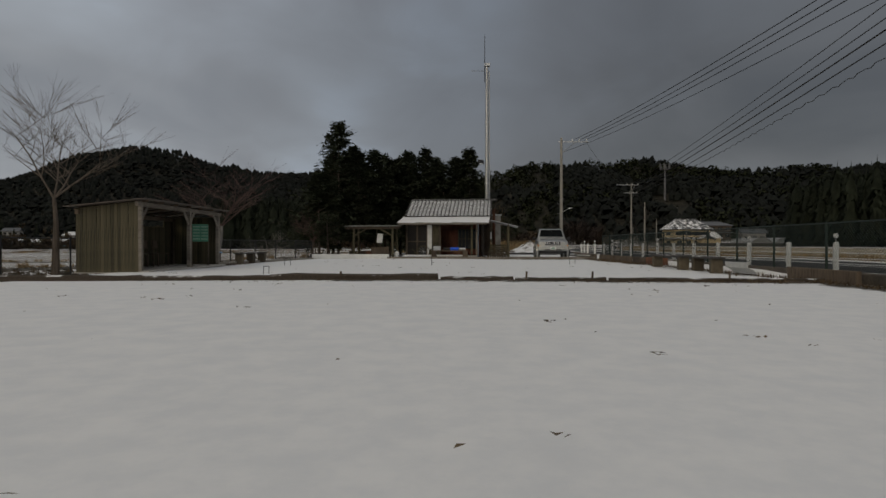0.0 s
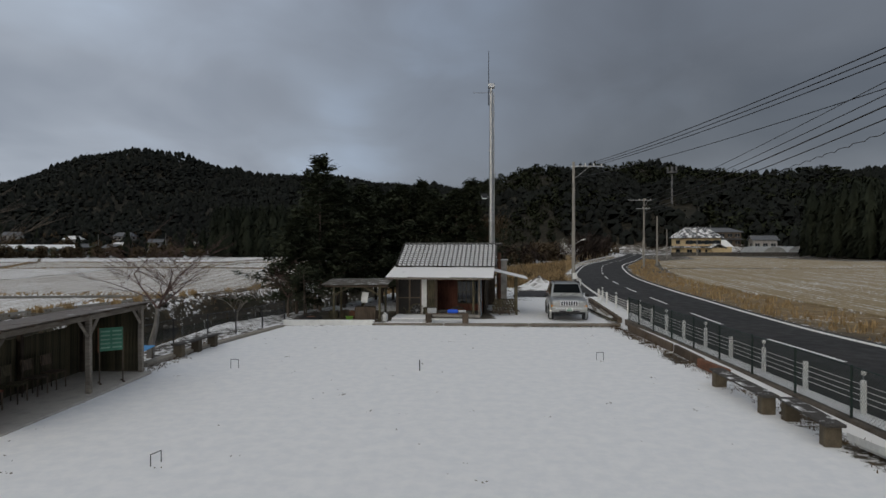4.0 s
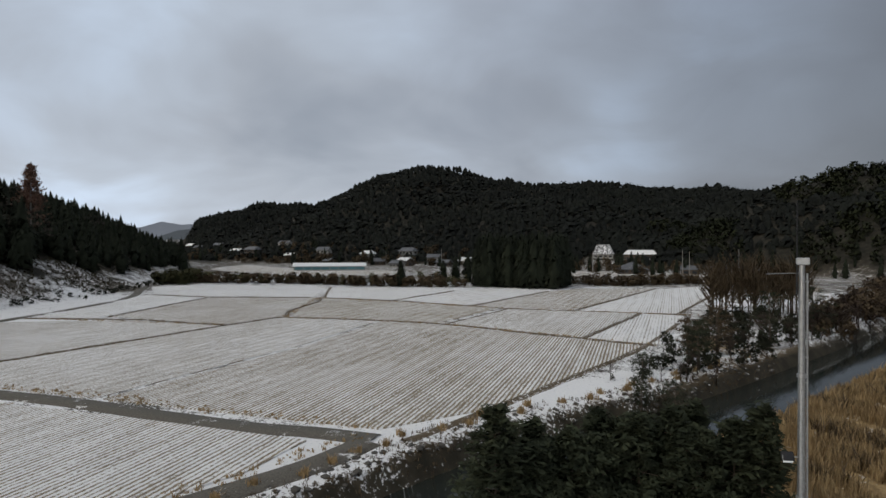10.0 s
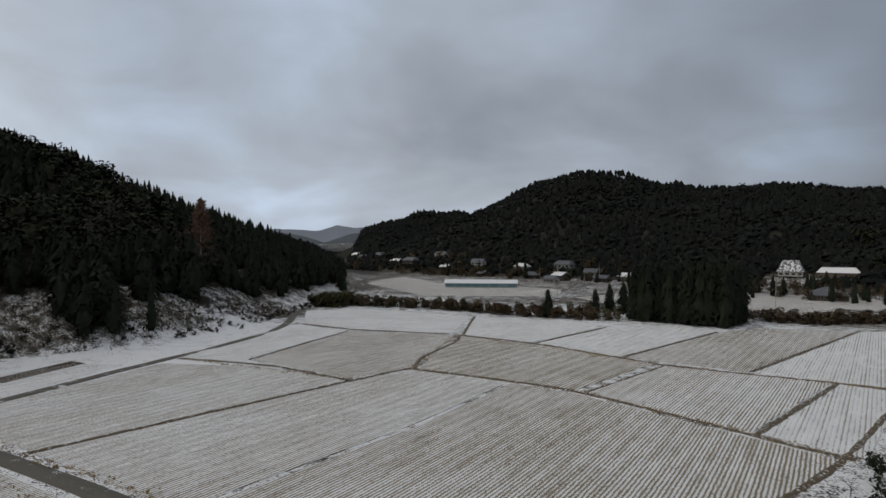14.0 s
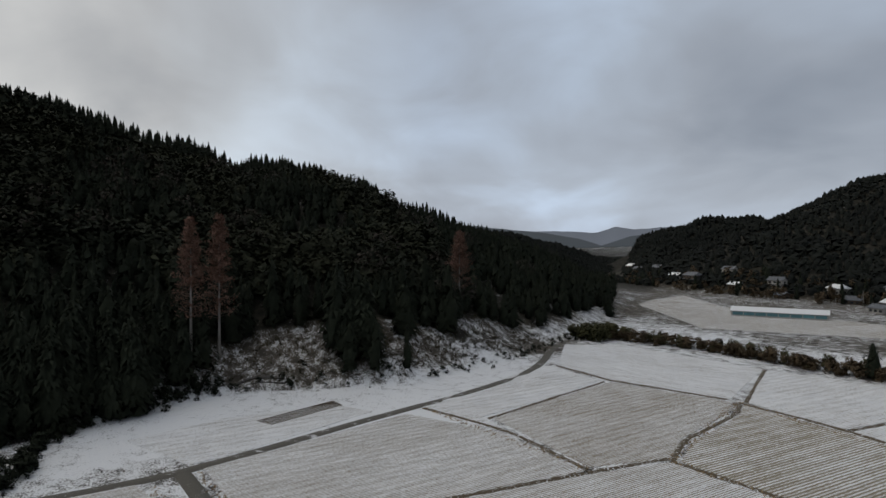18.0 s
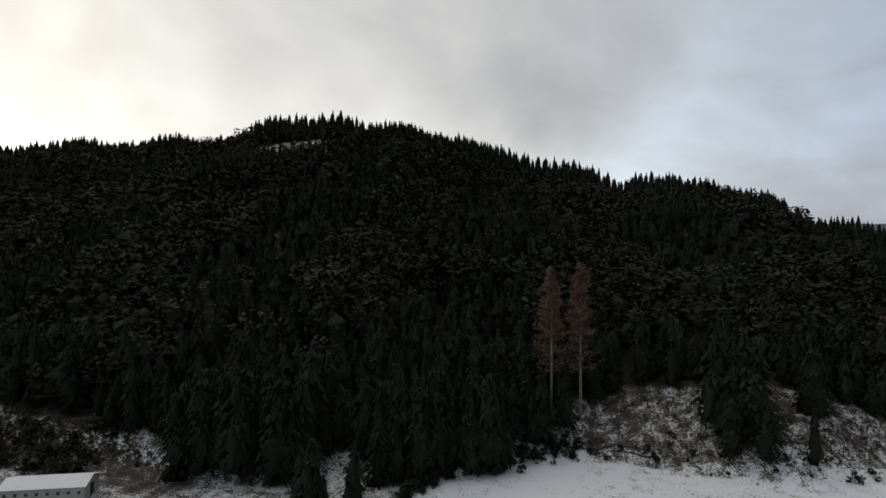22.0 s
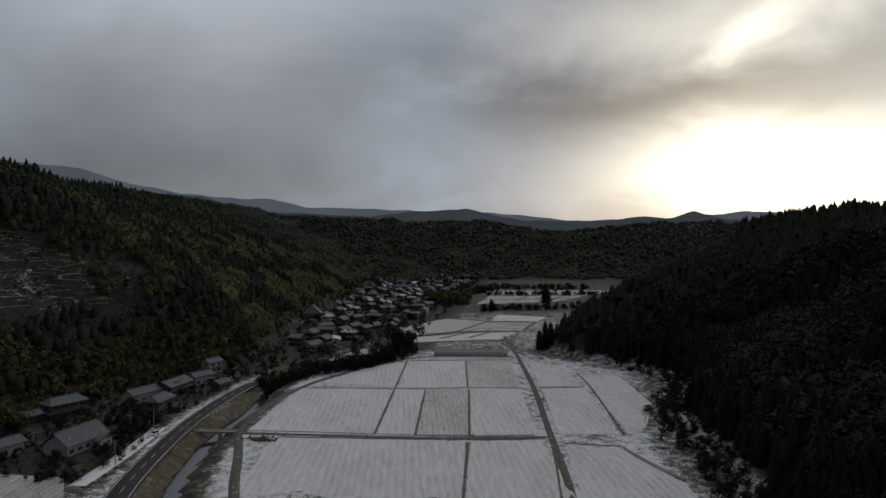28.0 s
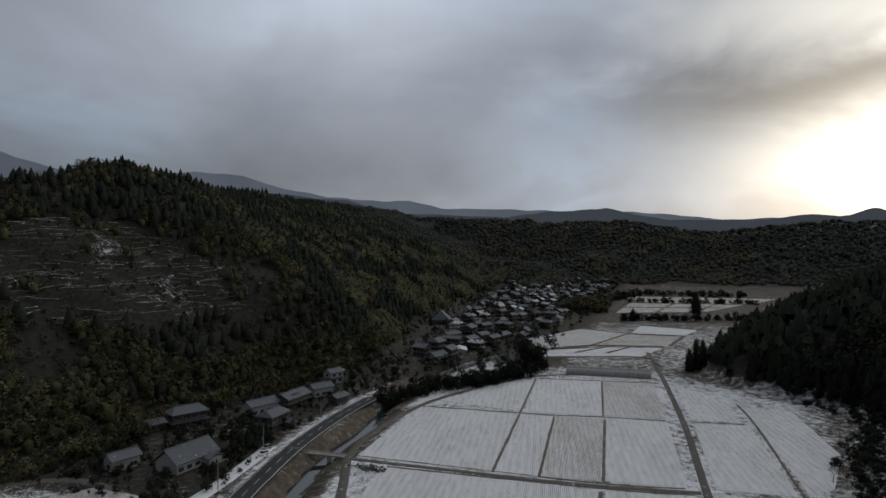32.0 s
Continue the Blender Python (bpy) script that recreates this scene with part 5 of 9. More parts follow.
M_PLASTER = plain("cream_plaster", (0.56, 0.44, 0.26), 0.85, 0.12, 1.5)
M_WALLWHITE = plain("white_plaster", (0.36, 0.345, 0.32), 0.85, 0.15, 1.0)
M_WALLBROWN = wood("dark_house_boards", (0.055, 0.042, 0.032), (0.14, 0.11, 0.085), 0.8)
M_FILM = material("greenhouse_film", lambda g: g.done(g.mix(g.range(g.noise(g.local(), 0.8, 4), 0.3, 0.7), (0.36, 0.375, 0.385), (0.52, 0.53, 0.54)), 0.35, None, 0.0, 0.5))


def glass(name, tint=(0.03, 0.035, 0.04)):
    return material(name, lambda g: g.done(tint, 0.06, None, 0.0, 0.6))


M_PANE = glass("dark_window_glass")
M_CARGLASS = material("car_glass", lambda g: g.done((0.010, 0.013, 0.014), 0.10, None, 0.0, 0.22))

# ---- the gateball court and its surroundings ----
def logs():
    """Timber edging between the two snowy yards: squared beams, thin boards and stakes."""
    for i, (x0, x1, h, y) in enumerate([(-9.2, -6.2, 0.14, 12.72), (-6.2, -3.4, 0.13, 12.70), (-3.5, -0.05, 0.17, 12.70), (0.0, 1.5, 0.11, 12.78), (1.55, 3.4, 0.09, 12.74), (3.5, 6.2, 0.08, 12.75), (6.25, 7.9, 0.07, 12.8)]):
        bm = bmesh.new()
        n = 7
        rings = []
        for k in range(n + 1):
            x = x0 + (x1 - x0) * k / n
            w = 0.11 + random.uniform(-0.02, 0.02)
            hh = h * random.uniform(0.86, 1.06)
            rings.append([bm.verts.new((x, y + a * w, b)) for a, b in ((-1, -0.05), (-0.95, hh * 0.8), (-0.6, hh), (0.6, hh * 1.02), (0.95, hh * 0.8), (1, -0.05))])
        for k in range(n):
            for j in range(5):
                bm.faces.new((rings[k][j], rings[k][j + 1], rings[k + 1][j + 1], rings[k + 1][j]))
        bm.faces.new(rings[0])
        bm.faces.new(rings[-1][::-1])
        tagged(part("timber_beam", bm, M_LOG), "weathered squared timber beam edging the snowy court", "beam", "court edging")
    for x in (-2.05, 1.75, 3.1, 5.9):
        tagged(part("stake", rod((x, 12.62, -0.1), (x + 0.01, 12.62, 0.22), 0.022, 0.02, 6), M_PLANK_DARK), "short dark wooden stake beside the edging", "stake", "stakes")
    for x0, x1, nm in ((-3.0, 0.2, 1), (0.2, 4.0, 2), (4.0, 8.1, 3)):
        tagged(part("timber_beam", box(((x0 + x1) / 2, 32.72, 0.05), (x1 - x0 - 0.03, 0.16, 0.13), (0, 0, random.uniform(-0.3, 0.3)), 0.02), M_TIMBER_X), "long grey timber edging at the back of the court", "beam", "court edging")
    tagged(part("white_beam", box((-4.95, 32.8, 0.12), (4.1, 0.2, 0.26), (0, 0, 0), 0.025), M_WHITE), "white-painted beam lying at the edge of the court", "beam")


logs()


def soil_patches():
    """Ragged patches of bare trodden soil showing through the snow along the edging."""
    q = random.Random(77)
    bm = bmesh.new()
    for k in range(95):
        x, y = q.uniform(-2.2, 8.2), 12.42 + q.gauss(0, 0.10)
        rx, ry = q.uniform(0.08, 0.42), q.uniform(0.03, 0.13)
        rim = []
        for j in range(12):
            a, w = 2 * math.pi * j / 12, q.uniform(0.55, 1.2)
            px, py = x + rx * w * math.cos(a), min(y + ry * w * math.sin(a), 12.62)
            rim.append(bm.verts.new((px, py, float(height(px, py)) + 0.006 + 0.00015 * k)))
        mid = bm.verts.new((x, min(y, 12.6), float(height(x, y)) + 0.022))
        for j in range(12):
            bm.faces.new((rim[j], rim[(j + 1) % 12], mid))
    tagged(part("soil_patches", bm, plain("trodden_soil", (0.075, 0.056, 0.040), 0.95, 0.6, 9.0)), "dark bare soil showing through the snow beside the beams", "soil", kind="stuff")


soil_patches()


def gate(x, y, turn):
    """A gateball hoop: two legs and a bar of one bent wire."""
    bm = bmesh.new()
    for s in (-0.11, 0.11):
        rod((s, 0, -0.05), (s, 0, 0.23), 0.008, None, 6, bm)
    rod((-0.115, 0, 0.23), (0.115, 0, 0.23), 0.008, None, 6, bm)
    tagged(part("gateball_hoop", bm, M_BLACKMETAL, None, "", pose(x, y, 0, 0, 0, turn)), "thin dark metal gateball hoop standing in the snow", "hoop", "gateball hoops")


gate(-4.35, 15.3, 70)
gate(-5.9, 23.4, 5)
gate(5.2, 24.7, 0)
tagged(part("goal_pole", rod((-0.4, 22.9, -0.1), (-0.4, 22.9, 0.32), 0.014), M_BLACKMETAL), "short dark goal pole in the middle of the court", "pole")


def shelter():
    """Open-fronted plank shelter with a sloping sheet roof, facing the court."""
    t = thing("shelter", "weathered plank shelter with a brown sheet roof, open towards the court", "shelter", pose(-8.25, 16.75, 0))
    L, D, HF, HB = 5.85, 1.7, 1.98, 1.78
    # boards of the closed end wall
    me = box((0, 0, 0.5), (0.096, 0.025, 1.0), (0, 0, 0), 0.003)
    b0 = part("board", me, M_PLANK, t, "", pose(0, 0, 0))
    n = 18
    for i in range(n):
        x = -0.05 - i * D / n
        h = HF + (HB - HF) * (-x / D) - 0.03
        m = pose(x, random.uniform(-0.008, 0.008), 0.01, 0, random.uniform(-0.5, 0.5), 0) @ Matrix.Diagonal((random.uniform(0.93, 1.0), 1, h, 1))
        if i == 0:
            b0.matrix_basis = m
        else:
            shared("board", b0.data, t, m)
    # back wall, lower boarding with an open band under the roof
    for i in range(60):
        y = 0.05 + i * L / 60
        top = 1.38 if i < 53 else 1.70
        shared("board", b0.data, t, pose(-D, y, 0.01, 0, 0, 90) @ Matrix.Diagonal((1.0, 1, top * random.uniform(0.98, 1.01), 1)))
    # far end wall
    for i in range(n):
        x = -0.05 - i * D / n
        shared("board", b0.data, t, pose(x, L - 0.02, 0.01) @ Matrix.Diagonal((1.0, 1, 1.75, 1)))
    for y, x in ((0.05, 0.02), (3.25, 0.02), (5.75, 0.02), (0.05, -D + 0.06), (3.25, -D + 0.06), (5.75, -D + 0.06)):
        h = HF if x > -1 else HB
        part("post", box((x, y, h / 2 - 0.02), (0.12, 0.12, h - 0.1), (0, 0, random.uniform(-2, 2)), 0.012), M_TIMBER_X if x > -1 else M_PLANK_DARK, t)
    part("eave_beam", box((0.02, L / 2, HF - 0.10), (0.10, L + 0.3, 0.13), (0, 0, 0), 0.01), M_TIMBER_Y, t)
    part("rear_beam", box((-D + 0.06, L / 2, HB - 0.12), (0.10, L + 0.2, 0.12), (0, 0, 0), 0.01), M_PLANK_DARK, t)
    for y, s in ((0.05, 1), (3.25, 1), (3.25, -1), (5.75, -1)):
        part("brace", rod((0.02, y + s * 0.04, HF - 0.55), (0.02, y + s * 0.42, HF - 0.14), 0.045, None, 4), M_TIMBER_Y, t)
    for i in range(7):
        y = 0.1 + i * (L - 0.2) / 6
        part("rafter", rod((0.22, y, HF + 0.0), (-D - 0.12, y, HB - 0.04), 0.035, None, 4), M_PLANK_DARK, t)
    # roof sheets, lapped
    for i in range(4):
        y0, y1 = -0.28 + i * 1.60, -0.28 + (i + 1) * 1.60 + 0.05
        z = 0.045 + 0.006 * (i % 2)
        part("roof_sheet", slab([(0.32, y0, HF + z), (0.32, y1, HF + z), (-D - 0.2, y1, HB + z - 0.02), (-D - 0.2, y0, HB + z - 0.02)], 0.018), M_BROWNROOF, t)
    part("floor_slab", box((-D / 2 + 0.1, L / 2, 0.015), (D + 0.35, L, 0.07), (0, 0, 0), 0.01), M_CONCRETE, t, "bare earth and concrete floor")
    # a scoreboard on legs
    s = thing("score_board", "green score board with rows of small plates on thin dark legs", "score board", pose(-8.35, 21.2, 0.05, 0, 0, 38))
    part("panel", box((0, 0, 1.12), (0.56, 0.03, 0.60), (0, 0, 0), 0.008), M_GREENBOARD, s)
    for r in range(5):
        for c in range(2):
            part("plate", box((-0.135 + c * 0.27, -0.022, 0.91 + r * 0.105), (0.22, 0.008, 0.035)), M_PALEGREEN, s)
    part("edge_strip", box((-0.295, 0, 1.12), (0.03, 0.04, 0.62)), M_RUST, s)
    for x in (-0.27, 0.27):
        part("leg", rod((x, 0, -0.03), (x, 0, 1.4), 0.016), M_PLANK_DARK, s)
        part("foot", box((x, 0, 0.0), (0.05, 0.4, 0.03)), M_PLANK_DARK, s)
    # chairs along the back wall

    def chair(x, y, turn, mat, label):
        c = thing("chair", label, "chair", pose(x, y, 0.05, 0, 0, turn), "chairs in the shelter")
        part("seat", box((0, 0, 0.42), (0.42, 0.42, 0.04), (0, 0, 0), 0.01), mat, c)
        part("backrest", box((0, 0.2, 0.72), (0.40, 0.03, 0.26), (-8, 0, 0), 0.01), mat, c)
        for sx in (-0.18, 0.18):
            for sy in (-0.18, 0.18):
                part("leg", rod((sx, sy, -0.03), (sx, sy, 0.42 if sy < 0 else 0.84), 0.016), M_PLANK_DARK, c)
        return c

    chair(-9.35, 17.5, 80, M_PLANK, "old wooden chair with a plank seat in the shelter")
    chair(-9.4, 18.3, 84, M_REDWOOD, "old chair with a reddish-brown backrest in the shelter")
    chair(-9.4, 19.1, 95, M_PLANK, "old wooden chair with a plank seat in the shelter")
    chair(-9.4, 19.8, 90, M_PLANK_DARK, "dark old chair standing in the shelter")
    chair(-9.4, 20.5, 90, M_PLANK_DARK, "dark old chair standing in the shelter")
    b = thing("low_bench", "low plank bench inside the shelter", "bench", pose(-9.0, 17.3, 0.05, 0, 0, 90))
    part("seat", box((0, 0, 0.36), (0.9, 0.26, 0.04), (0, 0, 0), 0.008), M_PLANK, b)
    for x in (-0.35, 0.35):
        part("leg", box((x, 0, 0.16), (0.05, 0.22, 0.38)), M_PLANK, b)


shelter()


def blocks_bench(x, y, turn, length, legs, label, top=M_BENCH):
    t = thing("bench", label, "bench", pose(x, y, 0, 0, 0, turn), "benches by the court")
    part("seat", box((length / 2, 0, 0.41), (length, 0.36, 0.06), (0, 0, 0), 0.012), top, t)
    for i in range(legs):
        u = 0.2 + (length - 0.4) * i / max(1, legs - 1)
        part("concrete_block", box((u, 0, 0.185), (0.22, 0.30, 0.39), (0, 0, random.uniform(-5, 5)), 0.02), M_BLOCK, t)
    return t


blocks_bench(7.3, 16.25, 84, 2.0, 2, "dark plank bench on concrete blocks beside the fence")
blocks_bench(7.25, 18.35, 88, 2.9, 2, "dark plank bench on concrete blocks beside the fence")
blocks_bench(-8.35, 24.95, 81.5, 2.45, 3, "grey plank bench on three concrete stumps by the river fence")
b = thing("low_table", "low light-blue table beside the shelter", "table", pose(-9.0, 23.9, 0, 0, 0, 8))
part("tabletop", box((0, 0, 0.46), (0.62, 1.0, 0.035), (0, 0, 0), 0.008), M_BLUE, b)
for sx in (-0.25, 0.25):
    for sy in (-0.42, 0.42):
        part("leg", rod((sx, sy, -0.03), (sx, sy, 0.45), 0.02), M_PLANK_DARK, b)
# bent sheet-metal trough and rusty scrap under the fence
bm = bmesh.new()
prof = [(-0.22, 0.30), (-0.2, 0.16), (-0.06, 0.10), (0.02, 0.02), (0.2, 0.0), (0.24, 0.05)]
rings = [[bm.verts.new((a, y, b + 0.01)) for a, b in prof] for y in (0, 0.5, 1.0)]
for r0, r1 in zip(rings, rings[1:]):
    for k in range(len(prof) - 1):
        bm.faces.new((r0[k], r0[k + 1], r1[k + 1], r1[k]))
bmesh.ops.solidify(bm, geom=bm.faces[:], thickness=0.012)
tagged(part("metal_trough", bm, M_WHITE, None, "", pose(7.75, 15.2, 0.02, 0, 0, 6)), "bent pale sheet-metal guard lying beside the bench", "scrap metal")
tagged(part("rusty_beam", box((7.85, 22.6, 0.16), (0.18, 1.6, 0.26), (0, 0, 4), 0.02), M_RUST), "rusty steel beam lying along the fence", "beam")
for i, y in enumerate((9.4, 13.0, 24.8, 27.5, 30.2)):
    tagged(part("edging_board", box((7.98 + 0.02 * i, y, 0.12), (0.10, 2.5, 0.28), (0, 0, random.uniform(-2, 2)), 0.015), M_PLANK_DARK), "dark rotting board along the foot of the fence", "board", "boards under the fence")


def fence(points, high, label, mat, net=True, cell=0.085, base=0.0, rail=True):
    """Posts with a top rail and a diamond wire net between them."""
    t = thing("chain_link_fence", label, "fence")
    for i, (x, y) in enumerate(points):
        part("post", rod((x, y, base - 0.3), (x, y, base + high), 0.028, None, 8), mat, t)
    for (ax, ay), (bx, by) in zip(points, points[1:]):
        a, b = Vector((ax, ay, base)), Vector((bx, by, base))
        if rail:
            part("rail", rod(a + Vector((0, 0, high - 0.03)), b + Vector((0, 0, high - 0.03)), 0.016, None, 6), mat, t)
        if not net:
            continue
        ln, d = (b - a).length, (b - a).normalized()
        bm = bmesh.new()
        n = int((ln + high) / cell)
        for k in range(n):
            for s in (1, -1):
                u0 = k * cell - high if s > 0 else k * cell
                p0, p1 = (u0, 0.04), (u0 + s * high * 1.0, high - 0.03)
                # clip to the panel
                q = []
                for (u, z), (v, w) in ((p0, p1), (p1, p0)):
                    if u < 0 or u > ln:
                        e = 0 if u < 0 else ln
                        if (v - u) == 0 or (v < 0 and u < 0) or (v > ln and u > ln):
                            q = None
                            break
                        f = (e - u) / (v - u)
                        u, z = e, z + (w - z) * f
                    q.append((u, z))
                if not q or len(q) < 2 or abs(q[0][0] - q[1][0]) < 0.03:
                    continue
                wire(a + d * q[0][0] + Vector((0, 0, q[0][1])), a + d * q[1][0] + Vector((0, 0, q[1][1])), 0.0042, 0, 1, bm)
        part("wire_net", bm, mat, t)
    return t


M_FENCE = plain("dark_green_fence", (0.016, 0.028, 0.024), 0.55, 0.3, 6.0)
fence([(8.2, 7.0), (8.25, 9.1), (8.3, 11.2), (8.3, 13.3), (8.3, 15.4), (8.38, 17.5), (8.4, 19.5), (8.45, 21.6), (8.47, 23.6), (8.5, 25.6), (8.5, 27.6), (8.52, 29.6), (8.55, 31.6), (8.6, 33.2)], 1.08, "dark green chain-link fence between the court and the road", M_FENCE, True, 0.085, 0.18)
fence([(-9.75, 22.9), (-9.6, 24.9), (-9.3, 26.9), (-8.75, 28.6), (-8.2, 30.1), (-7.65, 31.8), (-7.3, 34.1)], 1.0, "low black net fence along the river bank", M_BLACKMETAL, True, 0.11, 0.0)
fence([(-12.2, 14.0), (-12.2, 17.0), (-12.1, 20.0), (-11.2, 22.9), (-9.75, 22.9)], 1.0, "low black net fence behind the shelter", M_BLACKMETAL, True, 0.11, 0.0)
fence([(-12.2, 14.0), (-13.5, 10.0), (-14.5, 6.0), (-15.5, 2.0)], 1.0, "low black net fence along the river bank", M_BLACKMETAL, False, 0.11, 0.0)
# narrow concrete kerb between the court and the river fence
kerb = [(-8.75, 23.6), (-8.52, 25.2), (-8.2, 27.2), (-7.62, 29.6), (-6.98, 32.3)]
bm = bmesh.new()
for (ax, ay), (bx, by) in zip(kerb, kerb[1:]):
    slab([Vector((ax - 0.16, ay, 0.075)), Vector((ax + 0.16, ay, 0.075)), Vector((bx + 0.16, by, 0.075)), Vector((bx - 0.16, by, 0.075))], 0.25, bm)
tagged(part("kerb_strip", bm, M_KERB), "narrow grey-brown concrete kerb beside the river fence", "kerb", kind="structure")
# concrete footing of the road fence
part("kerb_wall", box((8.42, 20.2, 0.06), (0.22, 26.6, 0.30), (0, 0, -0.8), 0.02), M_FOOTING)
tagged(bpy.data.objects["kerb_wall"], "low stained concrete footing under the road fence", "kerb", kind="structure")


def guard_posts():
    """White round guard posts with cables along the near side of the road."""
    line = [(8.75, 6.0), (8.8, 8.0), (8.85, 10.0), (8.9, 12.0), (8.95, 14.0), (9.0, 16.0), (9.02, 18.1), (9.04, 20.2), (9.06, 22.2), (9.08, 24.2), (9.1, 26.1), (9.13, 28.1), (9.2, 30.1), (9.3, 32.2), (9.4, 34.2), (9.5, 36.4), (9.6, 39.0), (9.75, 41.6), (9.85, 43.0), (9.95, 44.4)]
    t = thing("guard_cable_fence", "white guard posts with steel cables along the road", "guard rail")
    for i, (x, y) in enumerate(line):
        p = part("post", rod((x, y, -0.2), (x, y, 0.80), 0.06, None, 12), M_WHITE, t)
        part("cap", ball((x, y, 0.80), 0.06, None, 10, 0.5), M_WHITE, p)
        if i % 2 == 0:
            r = part("reflector", ball((x, y, 0.97), 0.055, None, 10), M_WHITE, p)
            part("stem", rod((x, y, 0.82), (x, y, 0.95), 0.012), M_STEEL, p)
    for h in (0.70, 0.58, 0.46, 0.34):
        for (ax, ay), (bx, by) in zip(line, line[1:]):
            part("cable", wire((ax + 0.07, ay, h), (bx + 0.07, by, h), 0.012 if by < 34 else 0.022, 0.0, 1), M_WHITE, t)


guard_posts()
M_PAVE = snow_on("roadside_strip", (0.13, 0.13, 0.128), 0.9, 0.7, 0.85)
verge = resample(curve([(9.1, 2), (8.72, 14), (8.72, 20), (8.76, 27), (9.0, 33), (9.6, 40), (10.3, 46)], 6), 1.5)
ribbon("pavement", verge, 0.24, M_PAVE, 0.13, "narrow strip of snowy asphalt between fence and road", "pavement")


def cabin():
    """Small old tiled hut with a sheet-metal porch roof."""
    t = thing("hut", "small old board hut with snowy tiles and a metal porch roof", "hut", pose(0.12, 35.6, 0, 0, 0, -5))
    W0, W1, YF, YB = -2.38, 1.85, 1.75, 6.9
    # body: back, left and right walls, and the open-fronted porch between the side walls
    part("back_wall", box(((W0 + 2.5) / 2, YB, 1.15), (2.5 - W0, 0.10, 2.3), (0, 0, 0), 0.01), M_PLANK_DARK, t)
    part("side_wall", box((W0, 3.7, 1.1), (0.09, 6.3, 2.2), (0, 0, 0), 0.01), M_PLANK_DARK, t)
    # right wall: grey-blue corrugated sheet on the front part, boards behind
    bm = bmesh.new()
    n = 22
    pts = [(1.86 + 0.018 * (k % 2), 0.42 + k * 1.35 / n) for k in range(n + 1)]
    for (ax, ay), (bx, by) in zip(pts, pts[1:]):
        bm.faces.new([bm.verts.new(p) for p in ((ax, ay, 0.03), (bx, by, 0.03), (bx, by, 2.15), (ax, ay, 2.05))])
    bmesh.ops.solidify(bm, geom=bm.faces[:], thickness=0.012)
    part("sheet_wall", bm, M_SHEETBLUE, t, "pale blue-grey corrugated sheet wall")
    part("side_wall", box((2.05, 4.4, 1.15), (0.09, 5.0, 2.3), (0, 0, 0), 0.01), M_PLANK_DARK, t)
    part("rear_partition", box((-0.2, YF + 0.75, 1.1), (4.2, 0.07, 2.2)), M_REDWOOD, t, "reddish-brown board wall at the back of the porch")
    part("porch_floor", box((-0.25, 1.3, 0.06), (4.2, 1.9, 0.16), (0, 0, 0), 0.02), M_CONCRETE, t)
    # left half of the front: sliding panels
    for i, (x, w, mat, lb) in enumerate(((-2.02, 0.62, M_DARK, "dark netted panel"), (-1.42, 0.58, M_DARK, "dark netted panel"), (-0.98, 0.26, M_WHITE, "pale curtain"), (-0.62, 0.44, M_PLANK, "weathered door leaf"))):
        p = part("panel", box((x, 0.52 + 0.02 * (i % 2), 1.0), (w, 0.035, 1.85), (0, 0, 0), 0.006), mat, t, lb)
        if i != 2:
            for zz in (0.1, 0.95, 1.9):
                part("rail", box((x, 0.49 + 0.02 * (i % 2), zz), (w, 0.03, 0.05)), M_PLANK_DARK, p)
            for sx in (-1, 1):
                part("stile", box((x + sx * (w / 2 - 0.02), 0.488 + 0.02 * (i % 2), 1.0), (0.045, 0.03, 1.85)), M_PLANK_DARK, p)
    # lattice window in the recess
    win = part("window", box((1.15, YF + 0.55, 1.12), (1.15, 0.05, 1.2)), M_PANE, t, "dark lattice window")
    for k in range(6):
        part("bar", box((0.60 + k * 0.22, YF + 0.515, 1.12), (0.028, 0.03, 1.2)), M_PLANK, win)
    for zz in (0.52, 1.12, 1.70):
        part("bar", box((1.15, YF + 0.51, zz), (1.18, 0.03, 0.035)), M_PLANK, win)
    for x, y, mat in ((1.80, 0.42, M_TIMBER_X), (1.50, 0.48, M_PLANK), (-0.36, 0.5, M_PLANK_DARK), (W0 + 0.04, 0.5, M_PLANK_DARK), (1.80, 0.9, M_PLANK_DARK)):
        part("post", box((x, y, 1.02), (0.11, 0.11, 2.04), (0, 0, 0), 0.01), mat, t)
    part("lintel", box((-0.25, 0.48, 2.0), (4.3, 0.1, 0.14), (0, 0, 0), 0.01), M_PLANK_DARK, t)
    # metal porch roof: overlapping sheets
    xs = [-2.78, -1.72, -0.66, 0.40, 1.46, 2.46]
    for i, (a, b) in enumerate(zip(xs, xs[1:])):
        z = 0.012 * (i % 2)
        part("roof_sheet", slab([(a, -0.42, 2.04 + z), (b + 0.05, -0.42, 2.02 + z), (b + 0.05 + 0.03, 2.02, 2.50 + z), (a + 0.05, 2.02, 2.50 + z)], 0.025), M_METALROOF, t, "snow-covered metal roof sheet")
    part("fascia", box((-0.15, -0.36, 1.965), (5.1, 0.04, 0.09)), M_TIMBER_X, t)
    # gables
    for x in (-2.42, 2.42):
        part("gable", slab_gable(x, 1.85, 7.2, 2.32, 4.5, 3.50), M_PLANK_DARK, t)
    # roof decks under the tiles
    part("roof_deck", slab([(-2.62, 1.72, 2.46), (2.62, 1.72, 2.42), (2.66, 4.5, 3.56), (-2.56, 4.5, 3.60)], 0.05), M_PLANK_DARK, t)
    part("roof_deck", slab([(-2.6, 4.5, 3.60), (2.66, 4.5, 3.56), (2.62, 7.4, 2.42), (-2.62, 7.4, 2.46)], 0.05), M_PLANK_DARK, t)
    # tiles: each a curved pan with a roll at one side
    bm = bmesh.new()
